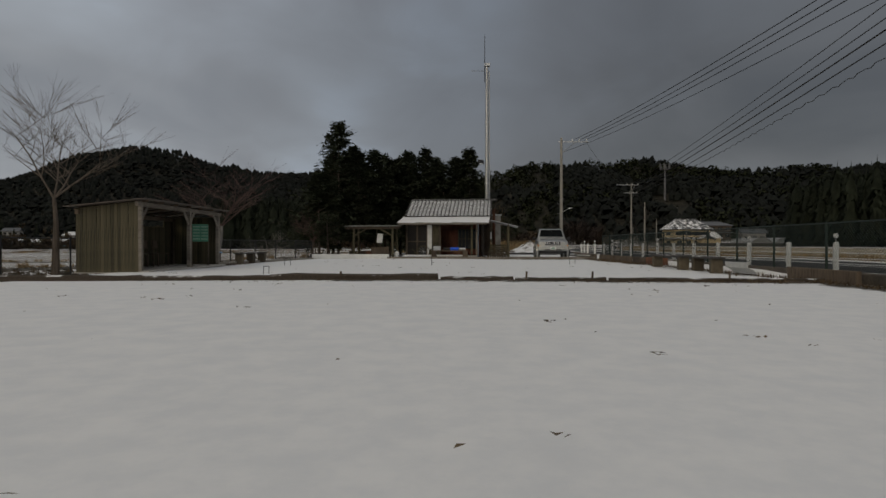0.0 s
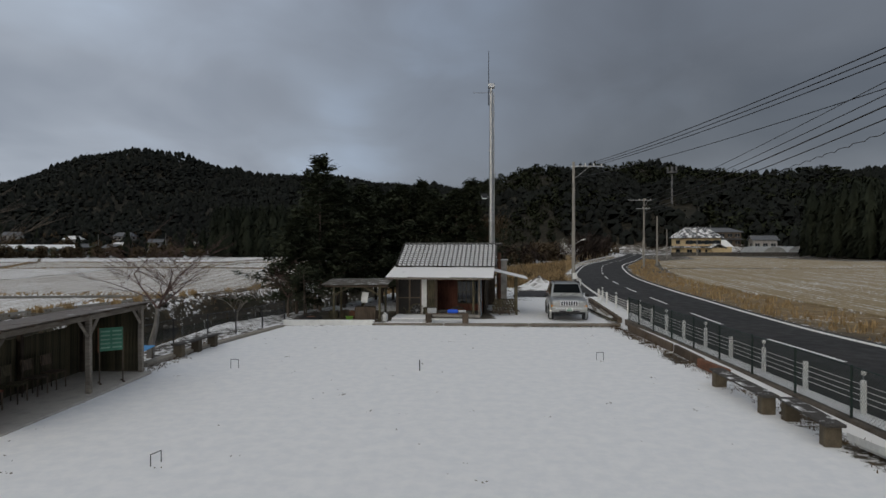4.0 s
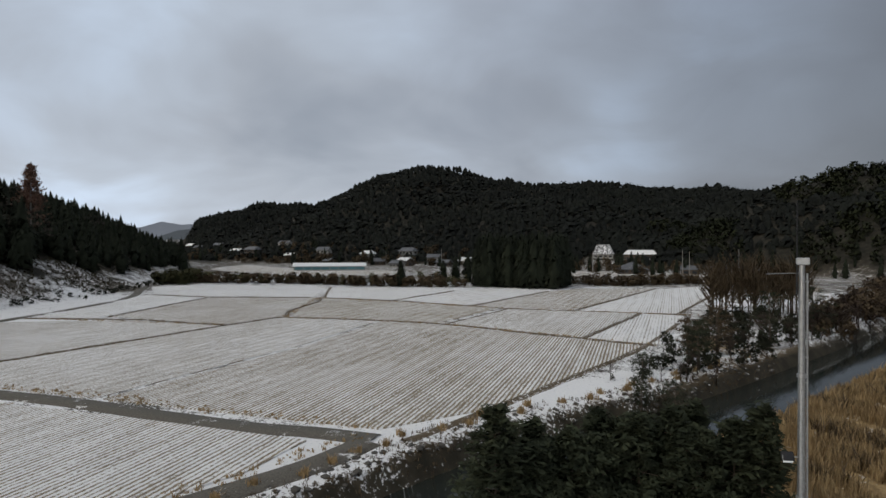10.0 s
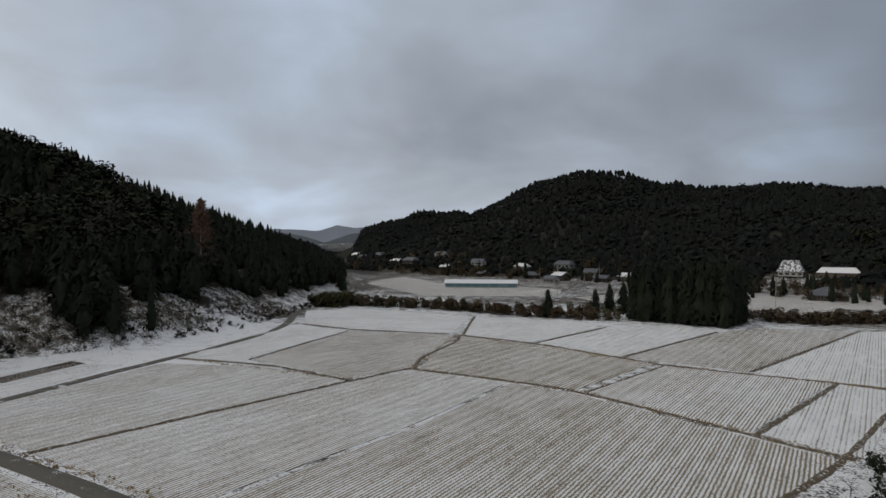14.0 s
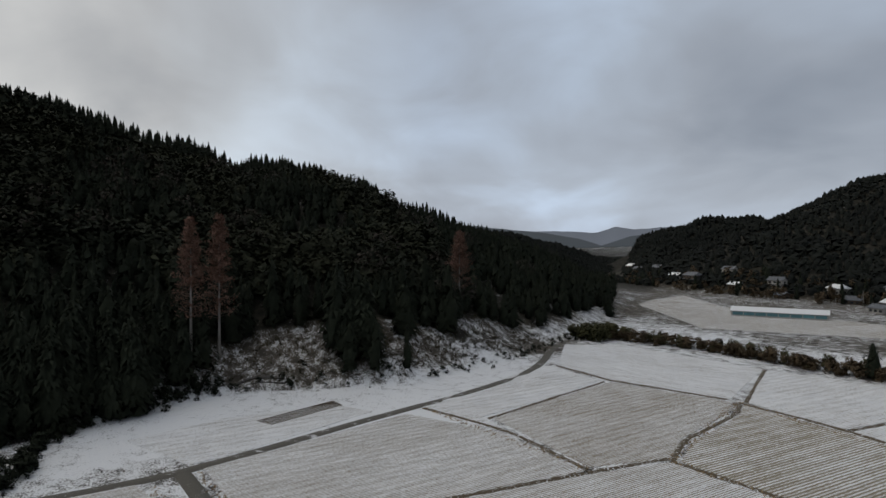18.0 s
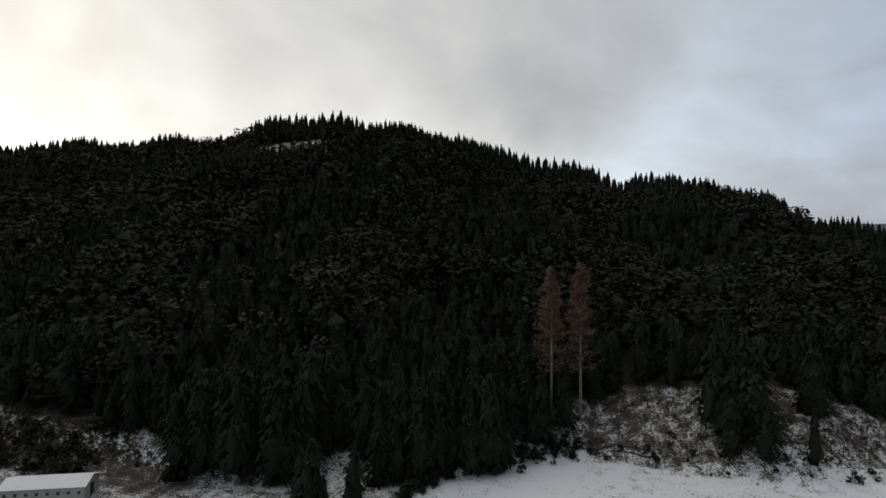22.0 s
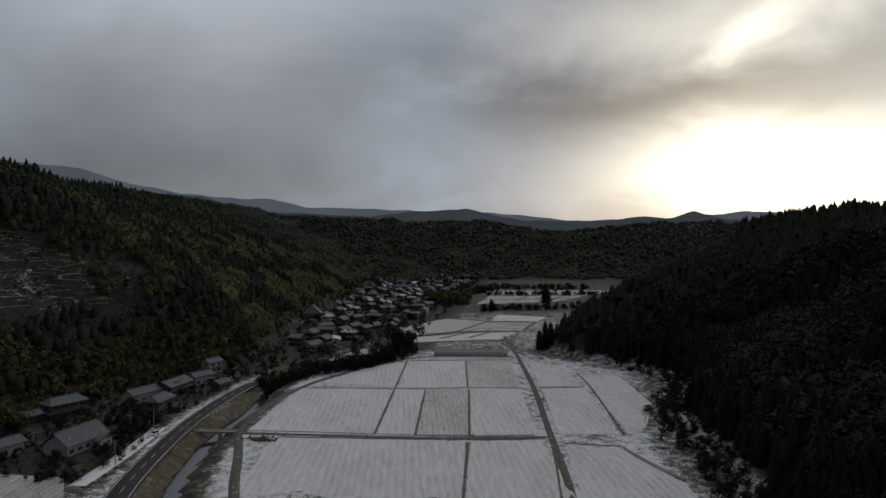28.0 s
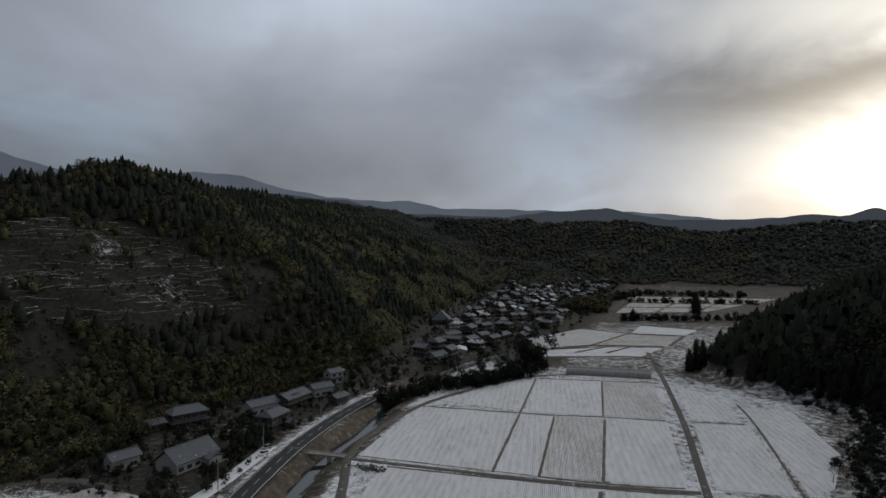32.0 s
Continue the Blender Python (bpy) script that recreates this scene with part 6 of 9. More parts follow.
    prof = [(-0.13, 0.045), (-0.10, 0.060), (-0.06, 0.045), (-0.02, 0.012), (0.05, 0.004), (0.115, 0.018)]
    lo = [bm.verts.new((x, -0.02, z + 0.030)) for x, z in prof]
    hi = [bm.verts.new((x, 0.30, z)) for x, z in prof]
    fr = [bm.verts.new((x, -0.02, z - 0.012)) for x, z in prof]
    for k in range(len(prof) - 1):
        bm.faces.new((lo[k], lo[k + 1], hi[k + 1], hi[k]))
        bm.faces.new((fr[k], fr[k + 1], lo[k + 1], lo[k]))
    roof = part("tile_roof", box((0, 4.5, 3.665), (0.1, 0.1, 0.02)), M_TILE, t, "snow-dusted dark clay tiles in rows")
    tile = part("roof_tile", bm, M_LAID_TILE, roof)
    rows, cols = 11, 22
    slope = math.degrees(math.atan2(1.14, 2.78))
    first = True
    for back in (0, 1):
        for r in range(rows):
            for c in range(cols):
                u = (r + 0.1) / rows
                w = 5.16 + 0.06 * u
                x = -w / 2 + (c + 0.5) * w / cols + 0.02
                if back:
                    m = pose(-x + 0.04, 7.32 - 2.80 * u, 2.47 + 1.13 * u + 0.02, 0, 0, 180) @ pose(0, 0, 0, slope, 0, 0)
                else:
                    m = pose(x, 1.66 + 2.82 * u, 2.47 + 1.13 * u + random.uniform(0, 0.006), slope, 0, random.uniform(-0.8, 0.8))
                m = m @ Matrix.Diagonal((1, 1.0, 1, 1))
                if first:
                    tile.matrix_basis, first = m, False
                elif not back:
                    shared("roof_tile", tile.data, roof, m)
    cap = None
    for k in range(17):
        m = pose(-2.58 + k * 0.325, 4.5, 3.655, 0, 0, 0)
        if cap is None:
            cap = part("ridge_tile", rod((0, 0, 0), (0.33, 0, -0.005), 0.085, 0.075, 8), M_RIDGE, roof, "", m)
        else:
            shared("ridge_tile", cap.data, roof, m)
    for sx in (-1, 1):
        bm = bmesh.new()
        for k in range(11):
            u = (k + 0.2) / 11
            rod((sx * 2.60, 1.66 + 2.82 * u, 2.50 + 1.13 * u), (sx * 2.60, 1.66 + 2.82 * (u + 0.1), 2.49 + 1.13 * (u + 0.09)), 0.07, 0.06, 6, bm)
        part("verge_tile", bm, M_RIDGE, t)
    # lean-to for firewood on the road side
    part("side_roof", slab([(2.3, 1.5, 2.33), (4.25, 1.6, 1.86), (4.25, 4.7, 1.86), (2.3, 4.7, 2.33)], 0.03), M_METALROOF, t, "snowy sheet roof over the firewood")
    for y in (1.95, 4.5):
        part("post", box((3.66, y, 0.95), (0.13, 0.13, 1.95), (0, 0, 4), 0.012), M_PLANK, t)
    part("beam", box((3.66, 3.2, 1.92), (0.1, 3.2, 0.1)), M_PLANK_DARK, t)
    part("flue", rod((2.75, 5.6, 0.0), (2.75, 5.6, 3.15), 0.11), M_RUST, t)
    part("flue_box", box((2.9, 5.9, 1.35), (0.6, 0.6, 2.7), (0, 0, 0), 0.03), M_CONCRETE, t, "concrete block stack behind the hut")
    part("stack_cap", box((2.9, 5.9, 2.73), (0.74, 0.74, 0.07), (0, 0, 0), 0.01), M_METALROOF, t)
    return t


def slab_gable(x, y0, y1, z0, ym, zm):
    bm = bmesh.new()
    a = [bm.verts.new(p) for p in ((x, y0, z0 - 0.25), (x, y1, z0 - 0.25), (x, y1, z0), (x, ym, zm), (x, y0, z0))]
    b = [bm.verts.new((v.co.x + 0.06, v.co.y, v.co.z)) for v in a]
    bm.faces.new(a)
    bm.faces.new(b[::-1])
    for i in range(5):
        bm.faces.new((a[i], b[i], b[(i + 1) % 5], a[(i + 1) % 5]))
    return bm


cabin()


def carport():
    t = thing("open_shed_roof", "open lean-to with a brown corrugated roof on timber posts beside the hut", "lean-to", pose(0, 0, 0))
    # corrugated sheet
    bm = bmesh.new()
    n = 46
    top = []
    for k in range(n + 1):
        u = k / n
        x0, x1 = -5.55 + 3.15 * u, -5.50 + 3.15 * u
        dz = 0.018 * (k % 2)
        top.append((bm.verts.new((x0, 33.75, 1.74 + 0.02 * u + dz)), bm.verts.new((x1, 36.4, 1.90 + 0.02 * u + dz))))
    for (a, b), (c, d) in zip(top, top[1:]):
        bm.faces.new((a, c, d, b))
    bmesh.ops.solidify(bm, geom=bm.faces[:], thickness=0.012)
    part("roof_sheet", bm, M_CARPORT, t)
    for x, y in ((-4.95, 34.0), (-2.8, 33.95), (-5.0, 36.2), (-2.75, 36.2), (-3.9, 36.2)):
        part("post", rod((x, y, -0.05), (x + random.uniform(-0.03, 0.03), y, 1.78 + (y - 34) * 0.05), 0.062, 0.055, 8), M_PLANK, t)
    for y, z in ((34.0, 1.68), (36.2, 1.82)):
        part("beam", box((-3.9, y, z), (3.0, 0.09, 0.10), (0, 0, 0), 0.01), M_PLANK_DARK, t)
    for x, s in ((-4.95, 1), (-2.8, -1)):
        part("brace", rod((x, 34.0, 1.25), (x + s * 0.75, 34.0, 1.66), 0.04, None, 6), M_PLANK, t)
    for k in range(5):
        x = -5.3 + k * 0.7
        part("rafter", rod((x, 33.85, 1.70), (x, 36.35, 1.84), 0.03, None, 4), M_PLANK_DARK, t)


carport()


def clutter():
    """Loose things round the hut."""
    ob = part("towel", box((0, 0, 0), (0.32, 0.07, 0.52), (0, 7, 0), 0.03), M_WHITE, None, "", pose(-3.55, 34.35, 1.12))
    bm = bmesh.new()
    rod((-3.55, 34.4, 0.0), (-3.55, 34.4, 1.35), 0.018, None, 6, bm)
    rod((-3.75, 34.4, 1.33), (-3.35, 34.4, 1.33), 0.014, None, 6, bm)
    tagged(part("drying_stand", bm, M_PLANK_DARK), "thin wooden stand with a crossbar under the lean-to", "stand")
    tagged(ob, "white towel hanging from a stand under the lean-to", "towel")
    tagged(part("washtub", lathe([(0.0, 0.05), (0.14, 0.02), (0.19, 0.20), (0.21, 0.21), (0.18, 0.19), (0.13, 0.06), (0.0, 0.06)], 14), M_LIME, None, "", pose(-4.3, 34.5, 0)), "lime-green plastic tub under the lean-to", "tub")
    tagged(part("workbench", box((-3.6, 34.9, 0.32), (1.0, 0.6, 0.62), (0, 0, 6), 0.03), M_PLANK_DARK), "dark low workbench under the lean-to", "workbench")
    for i in range(5):
        x, y = -5.2 + 0.5 * i, 35.3 + 0.25 * (i % 2)
        tagged(part("crate", box((x, y, 0.2), (0.42, 0.36, 0.4), (0, 0, random.uniform(-14, 14)), 0.02), (M_PLANK, M_PLANK_DARK, M_RUST)[i % 3]), "old wooden crate stored under the lean-to", "crate", "crates")
    for i, (x, y) in enumerate(((-2.6, 34.15), (-2.6, 34.45))):
        tagged(part("canister", lathe([(0, 0), (0.12, 0), (0.13, 0.03), (0.13, 0.30), (0.05, 0.36), (0.05, 0.40), (0, 0.40)], 12), M_WHITE, None, "", pose(x, y, 0)), "white plastic canister standing by a post", "canister", "canisters")
    # cart wheel leaning on the panels
    w = thing("bicycle_wheel", "old spoked wheel leaning against the hut", "wheel", pose(-1.15, 35.75, 0.36, -75, 0, 0))
    bm = bmesh.new()
    ring(bm, 0.34, 0.022)
    part("rim", bm, M_PLANK, w)
    bm = bmesh.new()
    for k in range(10):
        a = k * 0.628
        rod((0, 0, 0), (0.33 * math.cos(a), 0.33 * math.sin(a), 0), 0.005, None, 4, bm)
    ball((0, 0, 0), 0.04, bm)
    part("spokes", bm, M_STEEL, w)
    bm = bmesh.new()
    rod((-1.9, 35.85, 0.05), (-1.35, 35.9, 0.55), 0.02, None, 6, bm)
    rod((-1.85, 35.9, 0.5), (-1.4, 35.8, 0.08), 0.018, None, 6, bm)
    tagged(part("handcart_frame", bm, M_PLANK), "grey wooden frame leaning beside the wheel", "frame")
    tagged(part("barrel", lathe([(0, 0), (0.18, 0), (0.21, 0.15), (0.21, 0.35), (0.18, 0.5), (0, 0.5)], 14), M_PLANK, None, "", pose(-0.62, 35.95, 0.0)), "small wooden barrel by the hut's door", "barrel")
    # tub of firewood on the porch
    tagged(part("washtub", lathe([(0, 0), (0.26, 0), (0.33, 0.26), (0.30, 0.26), (0.24, 0.05), (0, 0.05)], 16), M_RUST, None, "", pose(0.85, 36.25, 0.14)), "brown metal tub on the porch", "tub")
    for k in range(7):
        a = random.uniform(0, 3.1)
        x, y = 0.85 + random.uniform(-0.15, 0.15), 36.25 + random.uniform(-0.15, 0.15)
        d = Vector((math.cos(a), math.sin(a), 0.15)) * 0.22
        c = Vector((x, y, 0.36 + 0.02 * k))
        tagged(part("firewood", rod(c - d, c + d, 0.035, 0.03, 6), M_PLANK_DARK), "split log in the metal tub", "firewood", "logs in the tub")
    # deck in front with snow, and a long stand with goods
    tagged(part("low_deck", box((-1.35, 34.75, 0.09), (1.7, 1.7, 0.18), (0, 0, -4), 0.02), M_METALROOF), "low snow-covered wooden deck in front of the hut", "deck")
    s = thing("display_stand", "low wooden stand with two trestles in front of the hut", "stand", pose(0.35, 33.75, 0, 0, 0, -3))
    part("plank", box((0, 0, 0.42), (2.0, 0.26, 0.05), (0, 0, 0), 0.01), M_PLANK_DARK, s)
    part("lower_plank", box((0, 0, 0.18), (1.9, 0.22, 0.04)), M_WHITE, s)
    for x in (-0.85, 0.85):
        part("trestle", box((x, 0, 0.2), (0.28, 0.34, 0.42), (0, 0, 0), 0.03), M_PLANK_DARK, s)
    tagged(part("metal_box", box((-0.35, 33.8, 0.56), (0.42, 0.26, 0.24), (0, 0, 4), 0.02), M_STEEL), "grey metal box on the stand", "box")
    tagged(part("blue_bag", box((0.62, 33.75, 0.53), (0.5, 0.22, 0.17), (0, 0, -4), 0.05), M_BRIGHTBLUE), "bright blue bag on the stand", "bag")
    tagged(part("dark_roll", rod((0.0, 33.76, 0.52), (0.36, 33.75, 0.52), 0.08, None, 10), M_DARK), "rolled dark mat on the stand", "roll")
    tagged(part("grey_roll", rod((0.88, 33.73, 0.52), (1.22, 33.72, 0.52), 0.075, None, 10), M_STEEL), "rolled grey mat on the stand", "roll")
    # firewood stacked under the side roof
    f = thing("firewood_stack", "stack of split firewood under the side roof of the hut", "firewood")
    bm0 = rod((0, -0.2, 0), (0, 0.2, 0), 0.07, 0.065, 7)
    first = None
    for r in range(6):
        for c in range(8):
            m = pose(2.75 + 0.06 * r * 0.3 + c * 0.145 + 0.07 * (r % 2), 37.75 + random.uniform(-0.05, 0.05), 0.07 + r * 0.128, 0, random.uniform(0, 360), 0) @ pose(0, 0, 0) @ Matrix.Diagonal((random.uniform(0.8, 1.1), 1, random.uniform(0.8, 1.1), 1))
            if first is None:
                first = part("log", bm0, M_PLANK, f, "", m)
            else:
                shared("log", first.data, f, m)
    for k in range(9):
        x, y = 3.1 + random.uniform(-0.3, 0.7), 36.9 + random.uniform(-0.3, 0.3)
        a = random.uniform(0, 3.1)
        tagged(part("branch", rod((x - 0.5 * math.cos(a), y - 0.5 * math.sin(a), 0.05 + 0.02 * k), (x + 0.5 * math.cos(a), y + 0.5 * math.sin(a), 0.10 + 0.06 * k), 0.03, 0.015, 6), M_PLANK_DARK), "loose branch leaning by the firewood", "branch", "branches by the firewood")
    # planks and old metal along the road-side footing
    for k in range(7):
        x, y = 8.15 + 0.10 * (k % 3), 35.2 + 0.75 * k
        tagged(part("plank", box((x, y, 0.07 + 0.06 * (k % 3)), (0.16, 2.6, 0.04), (random.uniform(-1.5, 1.5), random.uniform(-8, 8), random.uniform(-12, 2)), 0.006), (M_PLANK, M_WHITE, M_TIMBER_Y)[k % 3]), "old board lying beside the parking place", "board", "boards by the car")
    tagged(part("kerb_beam", box((8.85, 39.0, 0.12), (0.20, 10.5, 0.26), (0, 0, -5.5), 0.02), M_PLANK_DARK), "dark timber kerb along the parking place", "kerb")
    tagged(part("waste_bin", box((8.3, 41.2, 0.2), (0.25, 0.35, 0.4), (0, 0, 10), 0.03), M_BLACKMETAL), "small black bin beside the boards", "bin")
    # tyre with earth by the small shrub
    bm = bmesh.new()
    ring(bm, 0.42, 0.13)
    tagged(part("old_tyre", bm, M_TYRE, None, "", pose(-6.1, 34.3, 0.12)), "old tyre lying on the ground by the fence", "tyre")
    tagged(part("flower_bed", ball((-6.1, 34.3, 0.12), 0.34, None, 12, 0.35), M_RUST), "reddish mound of earth inside the tyre", "earth")


def ring(bm, R, r, n=24, k=8):
    vs = [[bm.verts.new(((R + r * math.cos(b)) * math.cos(a), (R + r * math.cos(b)) * math.sin(a), r * math.sin(b))) for b in [2 * math.pi * j / k for j in range(k)]] for a in [2 * math.pi * i / n for i in range(n)]]
    for i in range(n):
        for j in range(k):
            bm.faces.new((vs[i][j], vs[(i + 1) % n][j], vs[(i + 1) % n][(j + 1) % k], vs[i][(j + 1) % k]))
    return bm


def lathe(prof, n=16):
    """A turned shape from (radius, height) pairs."""
    bm = bmesh.new()
    rows = [[bm.verts.new((r * math.cos(2 * math.pi * i / n), r * math.sin(2 * math.pi * i / n), z)) for i in range(n)] for r, z in prof]
    for a, b in zip(rows, rows[1:]):
        for i in range(n):
            bm.faces.new((a[i], a[(i + 1) % n], b[(i + 1) % n], b[i]))
    bmesh.ops.remove_doubles(bm, verts=bm.verts, dist=1e-4)
    return bm


clutter()

# ---- car ----
def _silver(g):
    n = g.noise(g.local(), 260, 2)
    g.done(g.mix(n, (0.36, 0.365, 0.35), (0.46, 0.465, 0.45)), 0.30, None, 0.75, 0.5, Coat_Weight=0.6, Coat_Roughness=0.08)


M_SILVER = material("silver_car_paint", _silver)
M_CHROME = plain("chrome", (0.75, 0.75, 0.76), 0.15, 0.05, 10.0, 1.0, 0.0)
M_LAMPGLASS = material("lamp_glass", lambda g: g.done((0.70, 0.72, 0.70), 0.08, None, 0.3, 0.6))
M_AMBER = material("amber_lamp", lambda g: g.done((0.75, 0.30, 0.03), 0.15, None, 0.0, 0.5))


def loft(sections, closed=True):
    """Skin over cross-sections, each a ring of points."""
    bm = bmesh.new()
    rows = [[bm.verts.new(p) for p in s] for s in sections]
    n = len(rows[0])
    for a, b in zip(rows, rows[1:]):
        for i in range(n):
            bm.faces.new((a[i], a[(i + 1) % n], b[(i + 1) % n], b[i]))
    bm.faces.new(rows[0][::-1])
    bm.faces.new(rows[-1])
    return bm


def car_ring(y, w, z0, z1, crown=0.03, tuck=0.06):
    r = [(-w + tuck, z0), (w - tuck, z0), (w, z0 + 0.12), (w, z0 + (z1 - z0) * 0.62), (w - 0.03, z1 - 0.07), (w - 0.10, z1 - 0.01), (w * 0.5, z1 + crown), (-w * 0.5, z1 + crown), (-w + 0.10, z1 - 0.01), (-w + 0.03, z1 - 0.07), (-w, z0 + (z1 - z0) * 0.62), (-w, z0 + 0.12)]
    return [(x, y, z) for x, z in r]


def suv(m):
    t = thing("car", "silver four-wheel-drive estate car parked on the snow, facing the court", "car", m)
    body = loft([car_ring(*s) for s in ((0.04, 0.76, 0.50, 0.86), (0.14, 0.84, 0.42, 0.95), (0.40, 0.87, 0.38, 1.01), (1.20, 0.885, 0.38, 1.07), (1.40, 0.885, 0.38, 1.08), (3.2, 0.885, 0.38, 1.10), (4.15, 0.87, 0.40, 1.09), (4.30, 0.83, 0.46, 1.04))])
    bmesh.ops.bevel(body, geom=body.edges[:], offset=0.008, segments=1, affect="EDGES")
    body = part("body", body, M_SILVER, t)
    cab = []
    for y, zb, w0, w1, z in ((1.28, 1.04, 0.82, 0.80, 1.08), (1.95, 1.04, 0.83, 0.66, 1.66), (2.3, 1.04, 0.83, 0.665, 1.70), (3.6, 1.04, 0.83, 0.665, 1.70), (4.05, 1.04, 0.82, 0.65, 1.66), (4.27, 1.04, 0.80, 0.78, 1.10)):
        cab.append([(-w0, y, zb), (w0, y, zb), (w1 + 0.02, y, z - 0.06), (w1 - 0.06, y, z), (-w1 + 0.06, y, z), (-w1 - 0.02, y, z - 0.06)])
    part("cabin", loft(cab), M_SILVER, t)
    # glass set a little proud of the cabin's skin

    def pane(name, pts, label):
        bm = bmesh.new()
        f = bm.faces.new([bm.verts.new(p) for p in pts])
        bmesh.ops.solidify(bm, geom=[f], thickness=0.006)
        part(name, bm, M_CARGLASS, t, label)

    pane("windscreen", [(-0.70, 1.325, 1.115), (0.70, 1.325, 1.115), (0.59, 1.905, 1.635), (-0.59, 1.905, 1.635)], "dark sloping windscreen")
    pane("rear_window", [(0.62, 4.285, 1.15), (-0.62, 4.285, 1.15), (-0.55, 4.085, 1.6), (0.55, 4.085, 1.6)], "dark rear window")
    for s in (-1, 1):
        for y0, y1, y2, y3 in ((1.50, 2.42, 2.42, 2.03), (2.50, 3.30, 3.30, 2.50), (3.38, 4.12, 4.0, 3.38)):
            x0, x1 = s * 0.836, s * 0.705
            pts = [(x0, y0, 1.13), (x0, y1, 1.13), (x1, y2, 1.60), (x1, y3, 1.60)]
            pane("side_window", pts if s > 0 else pts[::-1], "dark side window")
        mir = part("mirror", box((s * 0.99, 1.52, 1.12), (0.20, 0.10, 0.16), (0, 0, 0), 0.03), M_BLACKMETAL, t)
        part("roof_rail", rod((s * 0.58, 2.2, 1.745), (s * 0.58, 3.8, 1.745), 0.018, None, 6), M_BLACKMETAL, t)
        for yy in (2.2, 3.0, 3.8):
            part("rail_foot", box((s * 0.58, yy, 1.72), (0.04, 0.08, 0.06)), M_BLACKMETAL, t)
        lamp = part("headlight", rod((s * 0.60, 0.06, 0.83), (s * 0.60, 0.14, 0.83), 0.105, 0.115, 16), M_LAMPGLASS, t, "round clear headlight")
        bm = ring(bmesh.new(), 0.11, 0.014, 20, 6)
        part("bezel", bm, M_CHROME, lamp, "", pose(s * 0.60, 0.055, 0.83, 90, 0, 0))
        part("indicator", box((s * 0.76, 0.10, 0.71), (0.17, 0.08, 0.09), (0, 0, s * 22), 0.015), M_AMBER, t, "amber indicator lamp")
        part("fog_lamp", rod((s * 0.58, -0.02, 0.50), (s * 0.58, 0.06, 0.50), 0.06, None, 12), M_LAMPGLASS, t)
        part("wheel_arch", rod((s * 0.80, 0.88, 0.42), (s * 0.905, 0.88, 0.42), 0.45, 0.44, 24), M_SILVER, t)
        part("wheel_arch", rod((s * 0.80, 3.48, 0.42), (s * 0.905, 3.48, 0.42), 0.45, 0.44, 24), M_SILVER, t)
        part("sill_trim", box((s * 0.895, 2.18, 0.48), (0.03, 1.75, 0.10), (0, 0, 0), 0.01), M_STEEL, t)
        for y in (0.88, 3.48):
            w = part("wheel", rod((s * 0.70, y, 0.36), (s * 0.915, y, 0.36), 0.40, 0.39, 24), M_BLACKMETAL, t, "dark wheel well and tyre")
            bm = ring(bmesh.new(), 0.27, 0.095, 28, 10)
            part("tyre", bm, M_TYRE, w, "", pose(s * 0.86, y, 0.36, 0, 90, 0))
            rim = rod((s * 0.90, y, 0.36), (s * 0.93, y, 0.36), 0.20, 0.185, 20)
            for k in range(5):
                a = k * 1.2566
                rod((s * 0.935, y, 0.36), (s * 0.935, y + 0.18 * math.cos(a), 0.36 + 0.18 * math.sin(a)), 0.025, None, 5, rim)
            part("rim", rim, M_STEEL, w)
        part("tail_lamp", box((s * 0.77, 4.29, 0.95), (0.14, 0.05, 0.32), (0, 0, 0), 0.01), M_RUST, t)
    gr = part("grille", box((0, 0.055, 0.83), (0.88, 0.06, 0.24), (0, 0, 0), 0.02), M_CHROME, t, "silver grille with seven upright slots")
    for k in range(7):
        part("slot", box((-0.345 + k * 0.115, 0.022, 0.83), (0.062, 0.02, 0.19), (0, 0, 0), 0.012), M_BLACKMETAL, gr)
    bump = part("bumper", box((0, 0.06, 0.55), (1.70, 0.26, 0.24), (0, 0, 0), 0.05), M_SILVER, t)
    part("bumper_strip", box((0, -0.075, 0.60), (1.3, 0.012, 0.03)), M_CHROME, bump)
    part("lower_grille", box((0, -0.072, 0.47), (0.95, 0.014, 0.06), (0, 0, 0), 0.01), M_BLACKMETAL, bump)
    pl = part("number_plate", box((0, -0.085, 0.555), (0.33, 0.012, 0.165), (0, 0, 0), 0.006), M_WHITE, bump, "white number plate")
    part("bar", box((0, -0.093, 0.53), (0.22, 0.004, 0.05)), M_GREENBOARD, pl)
    part("bar", box((0, -0.093, 0.60), (0.14, 0.004, 0.025)), M_GREENBOARD, pl)
    for s in (-0.35, 0.2):
        part("wiper", rod((s, 1.30, 1.13), (s + 0.42, 1.44, 1.24), 0.008, None, 4), M_BLACKMETAL, t)
    part("bonnet_seam", box((0, 0.62, 1.052), (1.30, 0.010, 0.008)), M_BLACKMETAL, t)
    part("underbody", box((0, 2.2, 0.42), (1.45, 3.7, 0.25)), M_BLACKMETAL, t)
    part("rear_bumper", box((0, 4.28, 0.55), (1.66, 0.22, 0.24), (0, 0, 0), 0.05), M_SILVER, t)


suv(pose(6.15, 34.45, 0, 0, 0, -6))

# ---- drive, heap of snow ----
bm = slab([(4.9, 48.0, 0.07), (9.6, 47.6, 0.07), (10.9, 52.8, 0.07), (5.9, 52.9, 0.07)], 0.2)
bmesh.ops.subdivide_edges(bm, edges=bm.edges[:], cuts=3, use_grid_fill=True)
tagged(part("driveway", bm, M_ASPHALT), "patch of bare wet asphalt drive from the road to the hut", "driveway", kind="structure")


